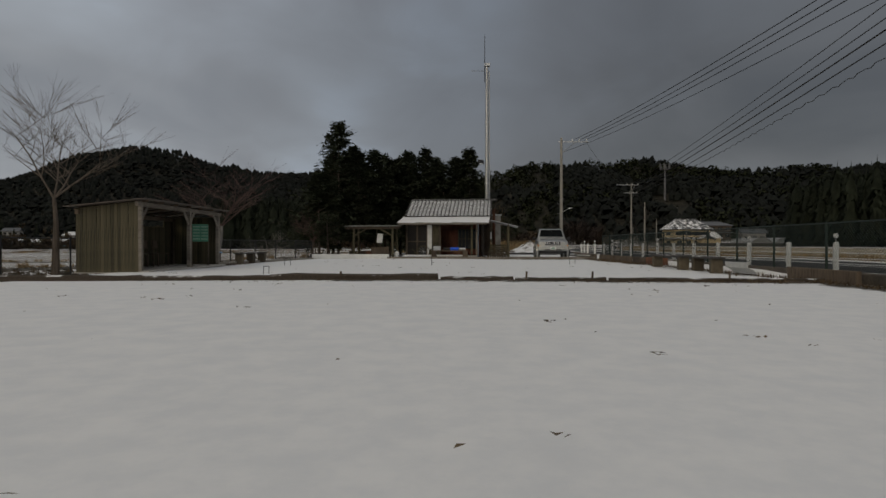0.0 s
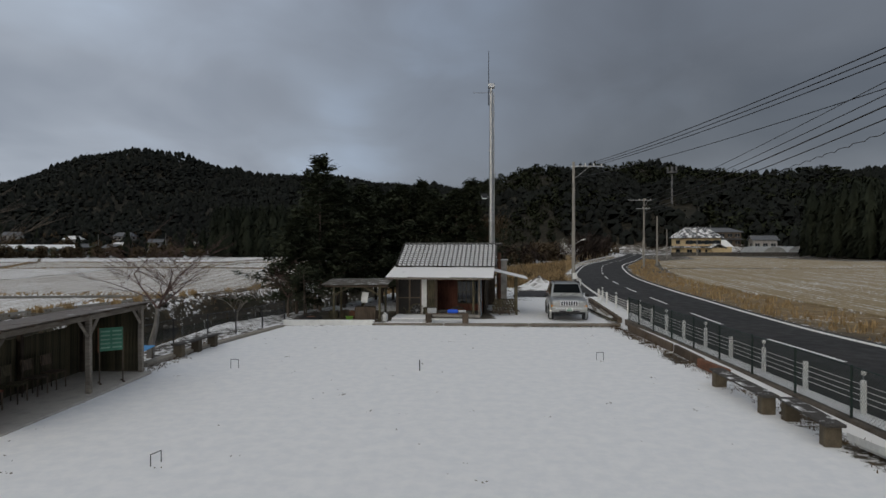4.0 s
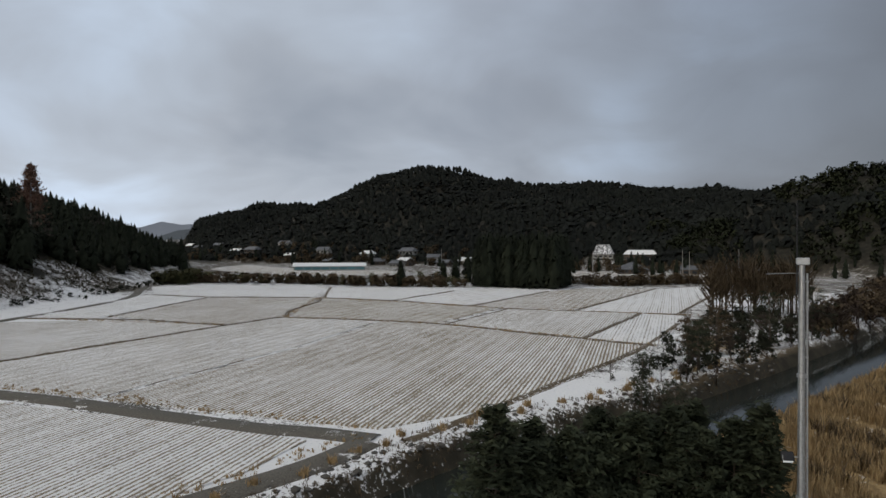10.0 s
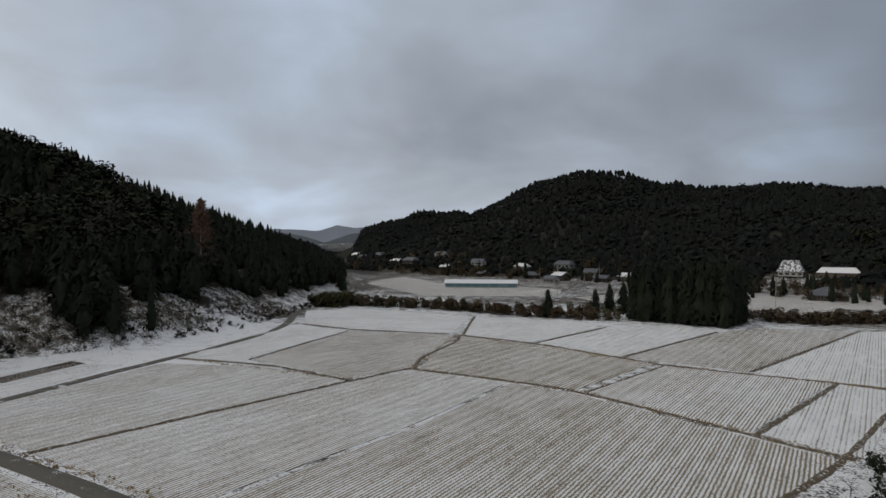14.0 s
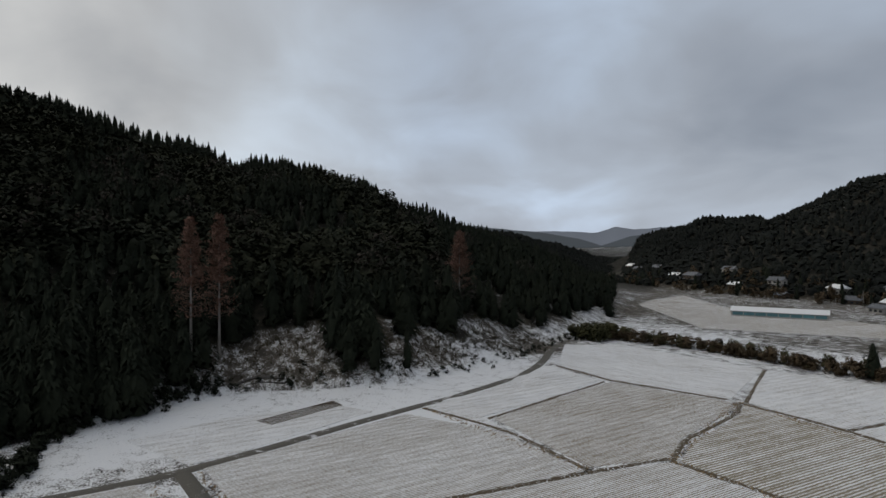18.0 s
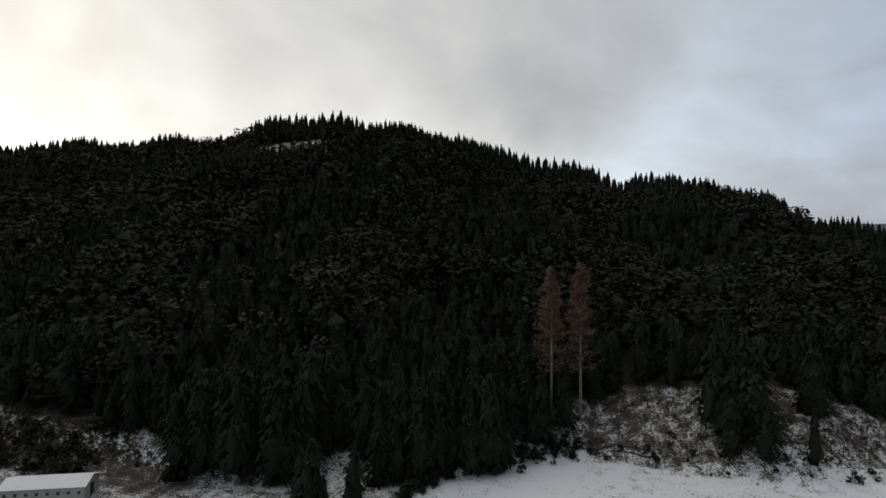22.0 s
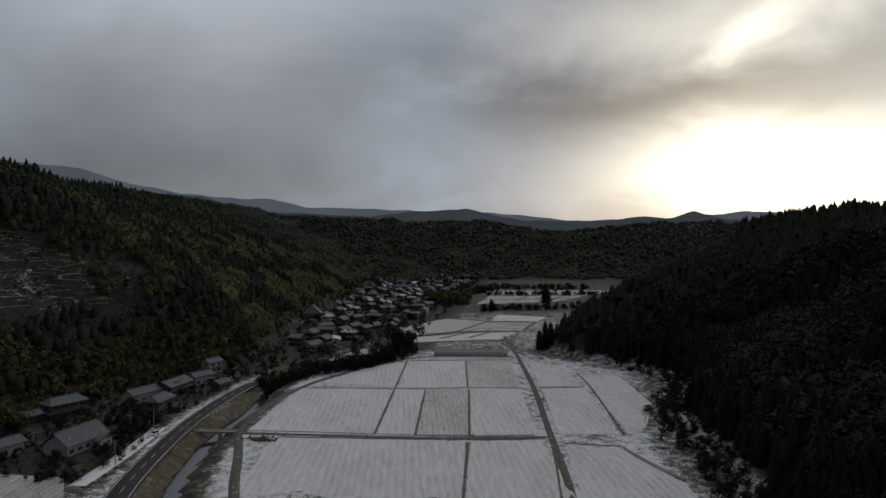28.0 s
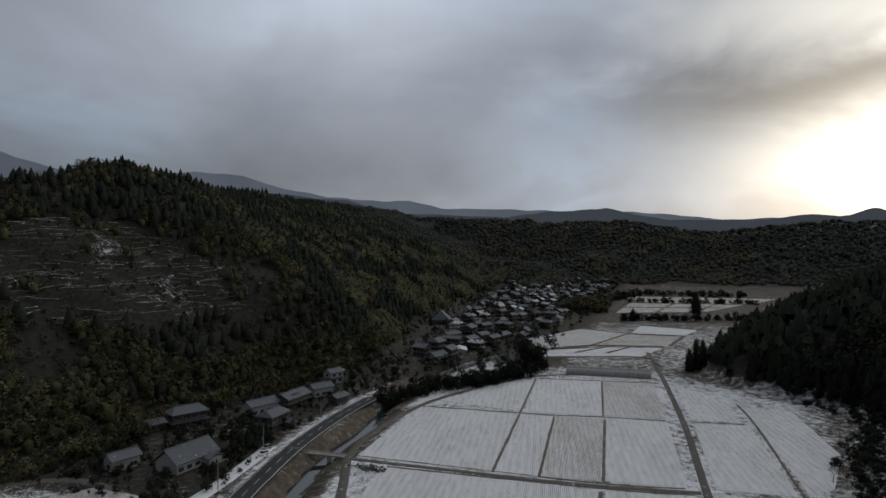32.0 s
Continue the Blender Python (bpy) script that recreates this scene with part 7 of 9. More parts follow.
def heap(cx, cy, rx, ry, h, seed, mat, name, label, cat):
    r = random.Random(seed)
    bm = bmesh.new()
    n, k = 26, 9
    rows = []
    for j in range(k):
        u = j / (k - 1)
        row = []
        for i in range(n):
            a = 2 * math.pi * i / n
            q = (1 - u) * (1 + 0.25 * math.sin(2 * a + seed) + r.uniform(-0.10, 0.10))
            row.append(bm.verts.new((cx + rx * q * math.cos(a), cy + ry * q * math.sin(a), h * (u ** 1.3) * r.uniform(0.8, 1.2) - 0.06)))
        rows.append(row)
    for a, b in zip(rows, rows[1:]):
        for i in range(n):
            bm.faces.new((a[i], a[(i + 1) % n], b[(i + 1) % n], b[i]))
    bm.faces.new(rows[-1])
    return tagged(part(name, bm, mat), label, cat)


heap(7.6, 54.3, 2.9, 1.3, 1.05, 4, M_SNOWPILE, "snow_heap", "pile of cleared dirty snow beside the drive", "snow heap")
heap(9.6, 53.6, 1.2, 0.9, 0.55, 7, M_SNOWPILE, "snow_heap", "small pile of cleared snow by the utility pole", "snow heap")

# ---- poles, mast, wires ----
def utility_pole(x, y, high, arm, label, z0=0.0, r=0.16):
    t = thing("utility_pole", label, "utility pole", pose(x, y, z0), "utility poles")
    part("shaft", rod((0, 0, -0.4), (0, 0, high), r, r * 0.62, 12), M_POLE, t)
    for dz, w0, w1 in arm:
        part("crossarm", box(((w0 + w1) / 2, 0, high + dz), (w1 - w0, 0.09, 0.09)), M_STEEL, t)
        part("brace", rod((0.05, 0, high + dz - 1.0), (w1 * 0.55, 0, high + dz), 0.025, None, 5), M_STEEL, t)
        for k in range(3):
            xx = w1 - 0.15 - k * (w1 - w0) * 0.24
            part("insulator", lathe([(0, 0), (0.05, 0), (0.055, 0.06), (0.03, 0.10), (0.05, 0.13), (0.03, 0.2), (0, 0.2)], 8), M_WHITE, t, "", pose(xx, 0, high + dz + 0.045))
    for k in range(8):
        part("step_bolt", rod((0.1 * (-1) ** k, 0, 2.2 + k * 0.45), (0.28 * (-1) ** k, 0, 2.2 + k * 0.45), 0.012, None, 5), M_STEEL, t)
    return t


p1 = utility_pole(10.5, 55.0, 10.3, [(-0.35, -0.3, 2.4)], "tall grey concrete utility pole with one crossarm beside the road")
part("meter_box", box((0.05, -0.2, 1.1), (0.3, 0.16, 0.5), (0, 0, 0), 0.02), M_WHITE, p1)
lamp = part("lamp_arm", rod((0, 0, 3.6), (0.65, -0.1, 4.0), 0.025, None, 6), M_STEEL, p1)
part("lamp_head", box((0.75, -0.1, 4.02), (0.34, 0.14, 0.08), (0, -12, 0), 0.02), M_WHITE, lamp)
utility_pole(30.2, 99.3, 10.7, [(-0.3, -2.4, 1.2), (-1.6, -1.2, 1.0)], "wooden-looking utility pole with two crossarms beside the field")
utility_pole(36.5, 112.0, 8.5, [], "plain utility pole beside the road")
utility_pole(55.2, 160.0, 7.5, [], "plain utility pole beside the road")
utility_pole(13.4, -12.0, 13.2, [(-0.3, -2.4, 2.4)], "grey concrete utility pole beside the road")
utility_pole(46.0, 150.0, 5.0, [], "short marker pole beside the road", 0, 0.08)

for k, (dx, hh) in enumerate(((2.25, 10.17), (1.7, 10.17), (1.15, 10.17))):
    tagged(part("power_line", wire((10.5 + dx, 55.0, hh), (15.4 - 0.5 * k, -12, 10.4), 0.024, 1.0, 24), M_BLACKMETAL), "black power line between two utility poles", "cable", "power lines")
tagged(part("power_line", wire((10.55, 55.0, 9.0), (14.9, -12, 9.2), 0.018, 1.1, 24), M_BLACKMETAL), "thin black line between two utility poles", "cable", "power lines")
for k, (hh, rr) in enumerate(((10.5, 0.026), (9.9, 0.03), (9.4, 0.045), (8.8, 0.036))):
    tagged(part("power_line", wire((30.0, 99.3, hh), (13.4, -12, hh + 2.3), rr, 0.9, 30), M_BLACKMETAL), "black cable running along the road", "cable", "power lines")
bm = bmesh.new()
a, b = Vector((30.0, 99.3, 8.4)), Vector((13.4, -12, 10.5))
for i in range(220):
    u0, u1 = i / 220, (i + 1) / 220
    f = lambda u: a.lerp(b, u) - Vector((0, 0, 1.0 * 4 * u * (1 - u))) + Vector((0.06 * math.cos(u * 900), 0, 0.06 * math.sin(u * 900)))
    wire(f(u0), f(u1), 0.022, 0, 1, bm)
tagged(part("spiral_cable", bm, M_BLACKMETAL), "spiral-wrapped telephone cable along the road", "cable")
for k, (x0, h0, x1, h1) in enumerate(((30.2, 10.5, 55.2, 7.4), (30.2, 9.9, 55.2, 7.0))):
    tagged(part("power_line", wire((x0, 99.3, h0), (x1, 160, h1), 0.016, 0.8, 12), M_BLACKMETAL), "black cable running along the road", "cable", "power lines")
tagged(part("power_line", wire((12.6, 55.0, 10.1), (29.0, 99.3, 10.5), 0.014, 0.7, 14), M_BLACKMETAL), "black line crossing the road", "cable", "power lines")


def mast():
    t = thing("radio_mast", "tall slender grey steel radio mast with antennas behind the hut", "mast", pose(3.1, 44.1, 0))
    part("base", box((0, 0, 0.2), (0.8, 0.8, 0.5), (0, 0, 0), 0.03), M_CONCRETE, t)
    for z0, z1, r0, r1 in ((0.3, 5.2, 0.15, 0.14), (5.2, 9.6, 0.135, 0.12), (9.6, 13.75, 0.115, 0.10)):
        part("section", rod((0, 0, z0), (0, 0, z1), r0, r1, 12), M_STEEL, t)
        part("collar", rod((0, 0, z1 - 0.12), (0, 0, z1), r0 + 0.025, None, 12), M_STEEL, t)
    part("side_pipe", rod((0.2, 0, 0.3), (0.16, 0, 13.2), 0.035, None, 6), M_STEEL, t)
    for k in range(14):
        part("bracket", box((0.10, 0, 1.2 + k * 0.9), (0.22, 0.05, 0.05)), M_STEEL, t)
    wh = part("whip_antenna", rod((-0.16, 0, 12.4), (-0.16, 0, 15.8), 0.035, 0.018, 6), M_BLACKMETAL, t)
    part("head_box", box((0.02, 0, 13.62), (0.42, 0.30, 0.26), (0, 0, 0), 0.03), M_STEEL, t)
    yg = part("antenna_boom", rod((-0.1, 0, 13.2), (-1.15, -0.15, 13.15), 0.014, None, 5), M_STEEL, t)
    for k in range(4):
        x = -0.4 - 0.22 * k
        part("element", rod((x, -0.3, 13.2), (x, 0.15, 13.2), 0.007, None, 4), M_STEEL, yg)
    sp = part("floodlight_arm", rod((0, 0, 6.6), (-0.35, -0.2, 6.65), 0.03, None, 6), M_STEEL, t)
    part("floodlight", box((-0.45, -0.25, 6.65), (0.42, 0.16, 0.34), (-25, 0, 20), 0.03), M_BLACKMETAL, sp)
    part("lens", box((-0.45, -0.345, 6.60), (0.34, 0.012, 0.26), (-25, 0, 20)), M_LAMPGLASS, sp)
    part("control_box", box((0.22, -0.1, 1.4), (0.35, 0.22, 0.5), (0, 0, 0), 0.02), M_WHITE, t)


mast()

# ---- trees near the court ----
def limb_tree(name, m, high, spread, seed, mat, label, bark, trunk=0.11, lean=0.0, twig=5, forks=(3, 5), levels=4, cat="tree", start=0.28):
    """A bare tree: tapered trunk, forking limbs and fine twigs."""
    r = random.Random(seed)
    t = thing(name, label, cat, m)
    bt, bl = bmesh.new(), bmesh.new()

    def grow(p, d, ln, rad, level):
        q = p
        steps = 3
        for k in range(steps):
            d = (d + Vector((r.uniform(-0.16, 0.16), r.uniform(-0.16, 0.16), r.uniform(-0.02, 0.12)))).normalized()
            e = q + d * ln / steps
            rr = rad * (1 - 0.18 * (k + 1))
            tube = bt if level == 0 else bl
            rod(q, e, rad * (1 - 0.18 * k), rr, 7 if level < 2 else (4 if level < 3 else 3), tube)
            q = e
            if level < levels - 1 and (level > 0 or k == steps - 1):
                n = r.randint(*forks) if level == 0 else r.randint(1, 2)
                for _ in range(n):
                    a = r.uniform(0, 6.28)
                    out = Vector((math.cos(a), math.sin(a), 0)) * spread * r.uniform(0.7, 1.2) + d * 0.75 + Vector((0, 0, 0.1))
                    grow(q, out.normalized(), ln * r.uniform(0.55, 0.85) * (1.25 if level == 0 else 1), rr * 0.62, level + 1)
        if level >= levels - 1:
            for _ in range(twig):
                a = r.uniform(0, 6.28)
                e = q + (d + Vector((math.cos(a), math.sin(a), r.uniform(-0.1, 0.5))) * 0.55).normalized() * ln * r.uniform(0.3, 0.7)
                rod(q - d * ln * r.uniform(0, 0.8), e, max(0.004, rad * 0.4), 0.002, 3, bl)

    grow(Vector((0, 0, -0.1)), Vector((lean, 0, 1)).normalized(), high * start, trunk, 0)
    part("trunk", bt, bark, t)
    part("limb", bl, mat, t)
    return t


M_TWIG = foliage("reddish_twigs", (0.065, 0.046, 0.042), (0.135, 0.09, 0.08), 0.6)
limb_tree("cherry_tree", pose(-11.45, 18.2, 0), 8.0, 0.95, 11, M_BARK, "bare cherry tree with grey-brown branches behind the shelter", M_BARK, 0.115, 0.03, 7, (4, 5), 4)
limb_tree("cherry_tree", pose(-9.3, 25.2, 0), 5.9, 1.15, 5, M_TWIG, "bare reddish cherry tree spreading beside the river fence", M_BARK_GREY, 0.13, 0.05, 5, (5, 6), 4)
limb_tree("cherry_tree", pose(-7.7, 36.3, 0), 3.7, 1.0, 8, M_TWIG, "small bare reddish tree near the lean-to", M_BARK, 0.08, 0.0, 5, (4, 5), 4)
limb_tree("cherry_tree", pose(-13.0, 44.0, -1.8), 4.5, 0.9, 15, M_BARK_GREY, "bare grey tree on the river bank", M_BARK_GREY, 0.09, -0.05, 4, (3, 4), 4)


def leafy(name, m, high, wide, seed, mat, label, cat="tree", leaves=2600, size=0.16, low=0.18, trunk=0.13, cone=True, stems=1):
    """An evergreen: tapered trunk, drooping limbs and a crown of many small sprays."""
    r = random.Random(seed)
    t = thing(name, label, cat, m)
    bt = bmesh.new()
    for k in range(stems):
        rod((0.12 * k, 0.1 * k, -0.2), (r.uniform(-0.15, 0.15), r.uniform(-0.15, 0.15), high * 0.95), trunk, 0.015, 8, bt)
    part("trunk", bt, M_BARK, t)
    v, f, bl = [], [], bmesh.new()
    limbs = int(high * 9)
    for i in range(limbs):
        u = low + (0.99 - low) * (i + r.random()) / limbs
        a = i * 2.4 + r.uniform(-0.5, 0.5)
        q = wide / 2 * ((1 - u) ** 0.78 if cone else math.sqrt(max(0.03, 1 - (2 * (u - low) / (1 - low) - 1) ** 2))) * r.uniform(0.35, 1.4) + 0.10
        z = high * u
        tip = Vector((q * math.cos(a), q * math.sin(a), z + q * r.uniform(-0.05, 0.40)))
        rod((0, 0, z), tip, 0.018, 0.005, 3, bl)
        for _ in range(max(4, leaves // limbs)):
            s = r.uniform(0.25, 1.05) ** 0.8
            c = Vector((tip.x * s, tip.y * s, z + (tip.z - z) * s)) + Vector((r.gauss(0, 0.13), r.gauss(0, 0.13), r.gauss(0, 0.12)))
            o = len(v)
            b, e = r.uniform(0, 6.28), r.uniform(-0.6, 0.5)
            k = size * r.uniform(0.6, 1.4)
            d = Vector((math.cos(b) * math.cos(e), math.sin(b) * math.cos(e), math.sin(e)))
            w = Vector((-d.y, d.x, r.uniform(-0.6, 0.6))) * 0.45
            v += [c - d * k * 0.6 + w * k * 0.5, c + d * k, c - d * k * 0.5 - w * k * 0.8]
            f.append((o, o + 1, o + 2))
    part("limb", bl, M_BARK, t)
    cr = new("crown", mesh_from("crown", v, f, mat))
    cr.parent = t
    return t


spots = [(-6.7, 39.2, 8.6), (-5.6, 40.6, 6.9), (-4.7, 42.0, 7.2), (-3.7, 43.3, 6.6), (-2.5, 44.2, 7.4), (-1.3, 45.0, 7.7), (-0.1, 45.4, 6.7), (0.9, 45.9, 7.2), (1.9, 46.0, 7.9), (-7.4, 41.2, 6.9), (-5.9, 43.1, 6.4), (-4.3, 45.0, 7.2), (-2.5, 46.4, 6.8), (-0.6, 47.4, 7.3), (1.2, 47.9, 6.6), (-7.6, 37.6, 5.0), (-6.2, 41.8, 7.4), (-3.2, 45.2, 7.0)]
for i, (x, y, h) in enumerate(spots):
    leafy("cypress_tree", pose(x, y, height(x, y) - 0.05, 0, 0, i * 50), h, 5.8 + 1.2 * math.sin(i * 2.3), 30 + i, M_CYPRESS, "dark green cypress in a dense row behind the hut", "tree", 6000, 0.21, 0.14, 0.10)
leafy("evergreen_shrub", pose(-6.7, 35.6, 0), 2.5, 1.9, 71, M_CYPRESS, "dark evergreen shrub beside the lean-to", "shrub", 1500, 0.11, 0.25, 0.05, False, 2)
leafy("evergreen_shrub", pose(-9.0, 42.5, -0.6), 2.3, 2.2, 72, M_CYPRESS, "dark evergreen shrub on the river bank", "shrub", 1200, 0.12, 0.15, 0.05, False, 2)
for i, (x, y, h, w) in enumerate(((-4.6, 84.5, 4.2, 3.4), (-8.5, 90.5, 3.0, 2.6), (-7.6, 82.5, 3.0, 2.8))):
    leafy("evergreen_shrub", pose(x, y, height(x, y)), h, w, 80 + i, M_CYPRESS, "dark evergreen bush beside the stream", "shrub", 1600, 0.17, 0.05, 0.06, False, 2)
for i, (x, y, h) in enumerate(((-3.2, 99, 6.0), (0.5, 107, 7.0), (-4.5, 106, 5.5), (2.5, 114, 7.5), (5.5, 122, 8.0), (0.0, 119, 7.0), (-1.5, 112, 6.5), (9.0, 129, 8.0), (12.5, 138, 8), (5, 132, 8))):
    if i % 2:
        limb_tree("scrub_tree", pose(x, y, height(x, y)), h * 0.8, 0.7, 90 + i, M_BARE, "bare brown scrub tree beside the stream", M_BARK, 0.10, 0.0, 6, (4, 6), 4, "tree", 0.22)
    else:
        leafy("scrub_tree", pose(x, y, height(x, y)), h, h * 0.75, 90 + i, M_WEED if i % 4 else M_CYPRESS, "dense scrubby tree beside the stream", "tree", 2600, 0.24, 0.05, 0.09, False, 3)


# ---- dead leaves blown over the snow ----
def dead_leaves():
    q = random.Random(77)
    v, f = [], []
    for _ in range(190):
        x, y = q.uniform(-9, 7.5), q.choice((q.uniform(1.5, 12), q.uniform(13.2, 32)))
        for _ in range(q.choice((1, 1, 2, 5))):
            o, a, k = len(v), q.uniform(0, 6.28), q.uniform(0.012, 0.035)
            cx, cy = x + q.gauss(0, 0.05), y + q.gauss(0, 0.05)
            v += [(cx + k * math.cos(a + b), cy + k * 0.6 * math.sin(a + b), 0.075 + q.uniform(0, 0.02)) for b in (0, 1.4, 3.0, 4.6)]
            f.append((o, o + 1, o + 2, o + 3))
    tagged(new("dead_leaves", mesh_from("dead_leaves", v, f, M_WEED)), "scattered brown dead leaves and straw on the snow", "leaves", kind="stuff")


dead_leaves()


# ---- grass, weeds, stones ----
def tufts(name, places, mat, label, blades=9, high=0.5, seed=1, lean=0.5, width=0.018, cat="grass"):
    """Clumps of grass blades, each blade a thin bent triangle pair."""
    r = np.random.RandomState(seed)
    P = np.array(places)
    n = len(P) * blades
    base = np.repeat(P, blades, axis=0)
    a = r.uniform(0, 2 * np.pi, n)
    h = r.uniform(0.5, 1.2, n) * high * np.repeat(P[:, 3], blades)
    ln = r.uniform(0.1, 1, n) * lean * h
    ox, oy = r.normal(0, 0.12, n) * np.repeat(P[:, 3], blades), r.normal(0, 0.12, n) * np.repeat(P[:, 3], blades)
    b0 = base[:, :3] + np.stack([ox, oy, np.full(n, -0.03)], 1)
    side = np.stack([-np.sin(a), np.cos(a), np.zeros(n)], 1) * (width * (0.6 + h / high))[:, None]
    mid = b0 + np.stack([np.cos(a) * ln * 0.3, np.sin(a) * ln * 0.3, h * 0.6], 1)
    tip = b0 + np.stack([np.cos(a) * ln, np.sin(a) * ln, h], 1)
    v = np.stack([b0 - side, b0 + side, mid + side * 0.7, mid - side * 0.7, tip], 1).reshape(-1, 3)
    i = np.arange(n) * 5
    f = np.concatenate([np.stack([i, i + 1, i + 2], 1), np.stack([i, i + 2, i + 3], 1), np.stack([i + 3, i + 2, i + 4], 1)]).astype(np.int32)
    me = bpy.data.meshes.new(name)
    me.vertices.add(len(v))
    me.vertices.foreach_set("co", v.ravel())
    me.loops.add(f.size)
    me.loops.foreach_set("vertex_index", f.ravel())
    me.polygons.add(len(f))
    me.polygons.foreach_set("loop_start", np.arange(0, f.size, 3, dtype=np.int32))
    me.update(calc_edges=True)
    me.materials.append(mat)
    return tagged(new(name, me), label, cat, kind="stuff")


def strewn(n, fx, fy, seed, ok=None, s=(0.6, 1.4)):
    r = np.random.RandomState(seed)
    x, y = r.uniform(*fx, n), r.uniform(*fy, n)
    if ok is not None:
        k = ok(x, y)
        x, y = x[k], y[k]
    return np.stack([x, y, height(x, y), r.uniform(*s, len(x))], 1)


def river_side(x, y, a, b, side):
    rx = np.interp(y, RIVER[:, 1], RIVER[:, 0])
    return ((x - rx) * side > a) & ((x - rx) * side < b)


dr = lambda x, y: line_distance(x, y, ROAD[(ROAD[:, 1] > -40) & (ROAD[:, 1] < 200)])[0]
tufts("tall_dry_grass", strewn(15000, (-5, 22), (56, 125), 1, lambda x, y: (dr(x, y) > 4.6) & (x < np.interp(y, ROAD[50:140, 1], ROAD[50:140, 0])) & river_side(x, y, 6.0, 40, 1) & (rolling(x, y, 5.5, 71) > -0.25)), M_STRAW, "tall golden-brown dry grass on waste ground", 9, 0.85, 1, 0.55, 0.022)
tufts("dark_weeds", strewn(6000, (-5, 22), (56, 125), 61, lambda x, y: (dr(x, y) > 4.6) & (x < np.interp(y, ROAD[50:140, 1], ROAD[50:140, 0])) & river_side(x, y, 6.0, 40, 1) & (rolling(x, y, 9, 72) > 0.2), (0.6, 1.6)), M_WEED, "brown withered weeds among the dry grass", 8, 0.8, 61, 0.7, 0.024)
tufts("verge_grass", strewn(12000, (14, 60), (10, 150), 2, lambda x, y: (dr(x, y) > 4.0) & (dr(x, y) < 8.0) & (x > np.interp(y, ROAD[50:140, 1], ROAD[50:140, 0])), (0.4, 1.1)), M_STRAW, "dry grass along the road's far verge", 8, 0.42, 2, 0.7, 0.02)
tufts("bank_weeds", strewn(20000, (-36, -6), (-5, 100), 3, lambda x, y: river_side(x, y, 5.0, 10.0, 1) & (x < -8.6), (0.4, 1.1)), M_WEED, "brown weeds on the river bank", 8, 0.40, 3, 0.8, 0.02)
tufts("bank_weeds", strewn(20000, (-36, 6), (10, 150), 4, lambda x, y: river_side(x, y, 5.2, 10.5, -1), (0.3, 1.0)), M_WEED, "brown weeds on the far river bank", 7, 0.36, 4, 0.8, 0.02)
rr = np.random.RandomState(9)
clumps = []
for y in np.arange(38, 112, 2.6):
    x = np.interp(y, RIVER[:, 1], RIVER[:, 0]) - rr.uniform(8.5, 10.5)
    for k in range(7):
        clumps.append((x + rr.normal(0, 0.16), y + rr.normal(0, 0.16), float(height(x, y)), rr.uniform(0.7, 1.4)))
tufts("grass_tussocks", clumps, M_STRAW, "round tussocks of dry grass along the top of the bank", 14, 0.55, 5, 0.7, 0.02)
edge = [(x, 12.62 - abs(rr.normal(0, 0.22)), 0.0, rr.uniform(0.3, 0.8)) for x in rr.uniform(-4.5, 8.0, 420)]
edge += [(7.75 + rr.normal(0, 0.14), y, 0.0, rr.uniform(0.3, 0.9)) for y in rr.uniform(6, 33, 520)]
edge += [(x, 32.55 + rr.normal(0, 0.08), 0.0, rr.uniform(0.2, 0.6)) for x in rr.uniform(-7, 8, 200)]
edge += [(-8.4 + rr.normal(0, 0.2), y, 0.0, rr.uniform(0.2, 0.6)) for y in rr.uniform(22.5, 33, 260)]
tufts("court_edge_weeds", edge, M_WEED, "withered weeds along the edges of the court", 7, 0.14, 6, 1.1, 0.010)
specks = [(rr.uniform(-12, 12), rr.uniform(1.5, 12), 0.0, rr.uniform(0.25, 0.6)) for _ in range(110)]
tufts("grass_specks", specks, M_WEED, "tiny withered stalks poking through the snow", 4, 0.06, 7, 1.2, 0.006)
# levee and field-edge straw
lv = []
for a, b in (((-10, 115.5), (-50, 124)), ((-50, 124), (-84, 120)), ((-84, 120), (-106, 161)), ((-106, 161), (-47, 156)), ((-47, 156), (-7, 160)), ((-31, 40), (-25.5, 60)), ((-27, 62), (-60, 58.5)), ((-60, 58.5), (-110, 49)), ((-60, 53), (-105, 43)), ((-130, 95), (-86, 105))):
    n = int(math.dist(a, b) * 3)
    for k in range(n):
        u = rr.uniform()
        x, y = a[0] + (b[0] - a[0]) * u + rr.normal(0, 0.5), a[1] + (b[1] - a[1]) * u + rr.normal(0, 0.5)
        lv.append((x, y, float(height(x, y)) + 0.1, rr.uniform(0.4, 1.2)))
tufts("field_bank_grass", lv, M_STRAW, "dry grass on the banks between the fields", 8, 0.28, 8, 0.8, 0.03)


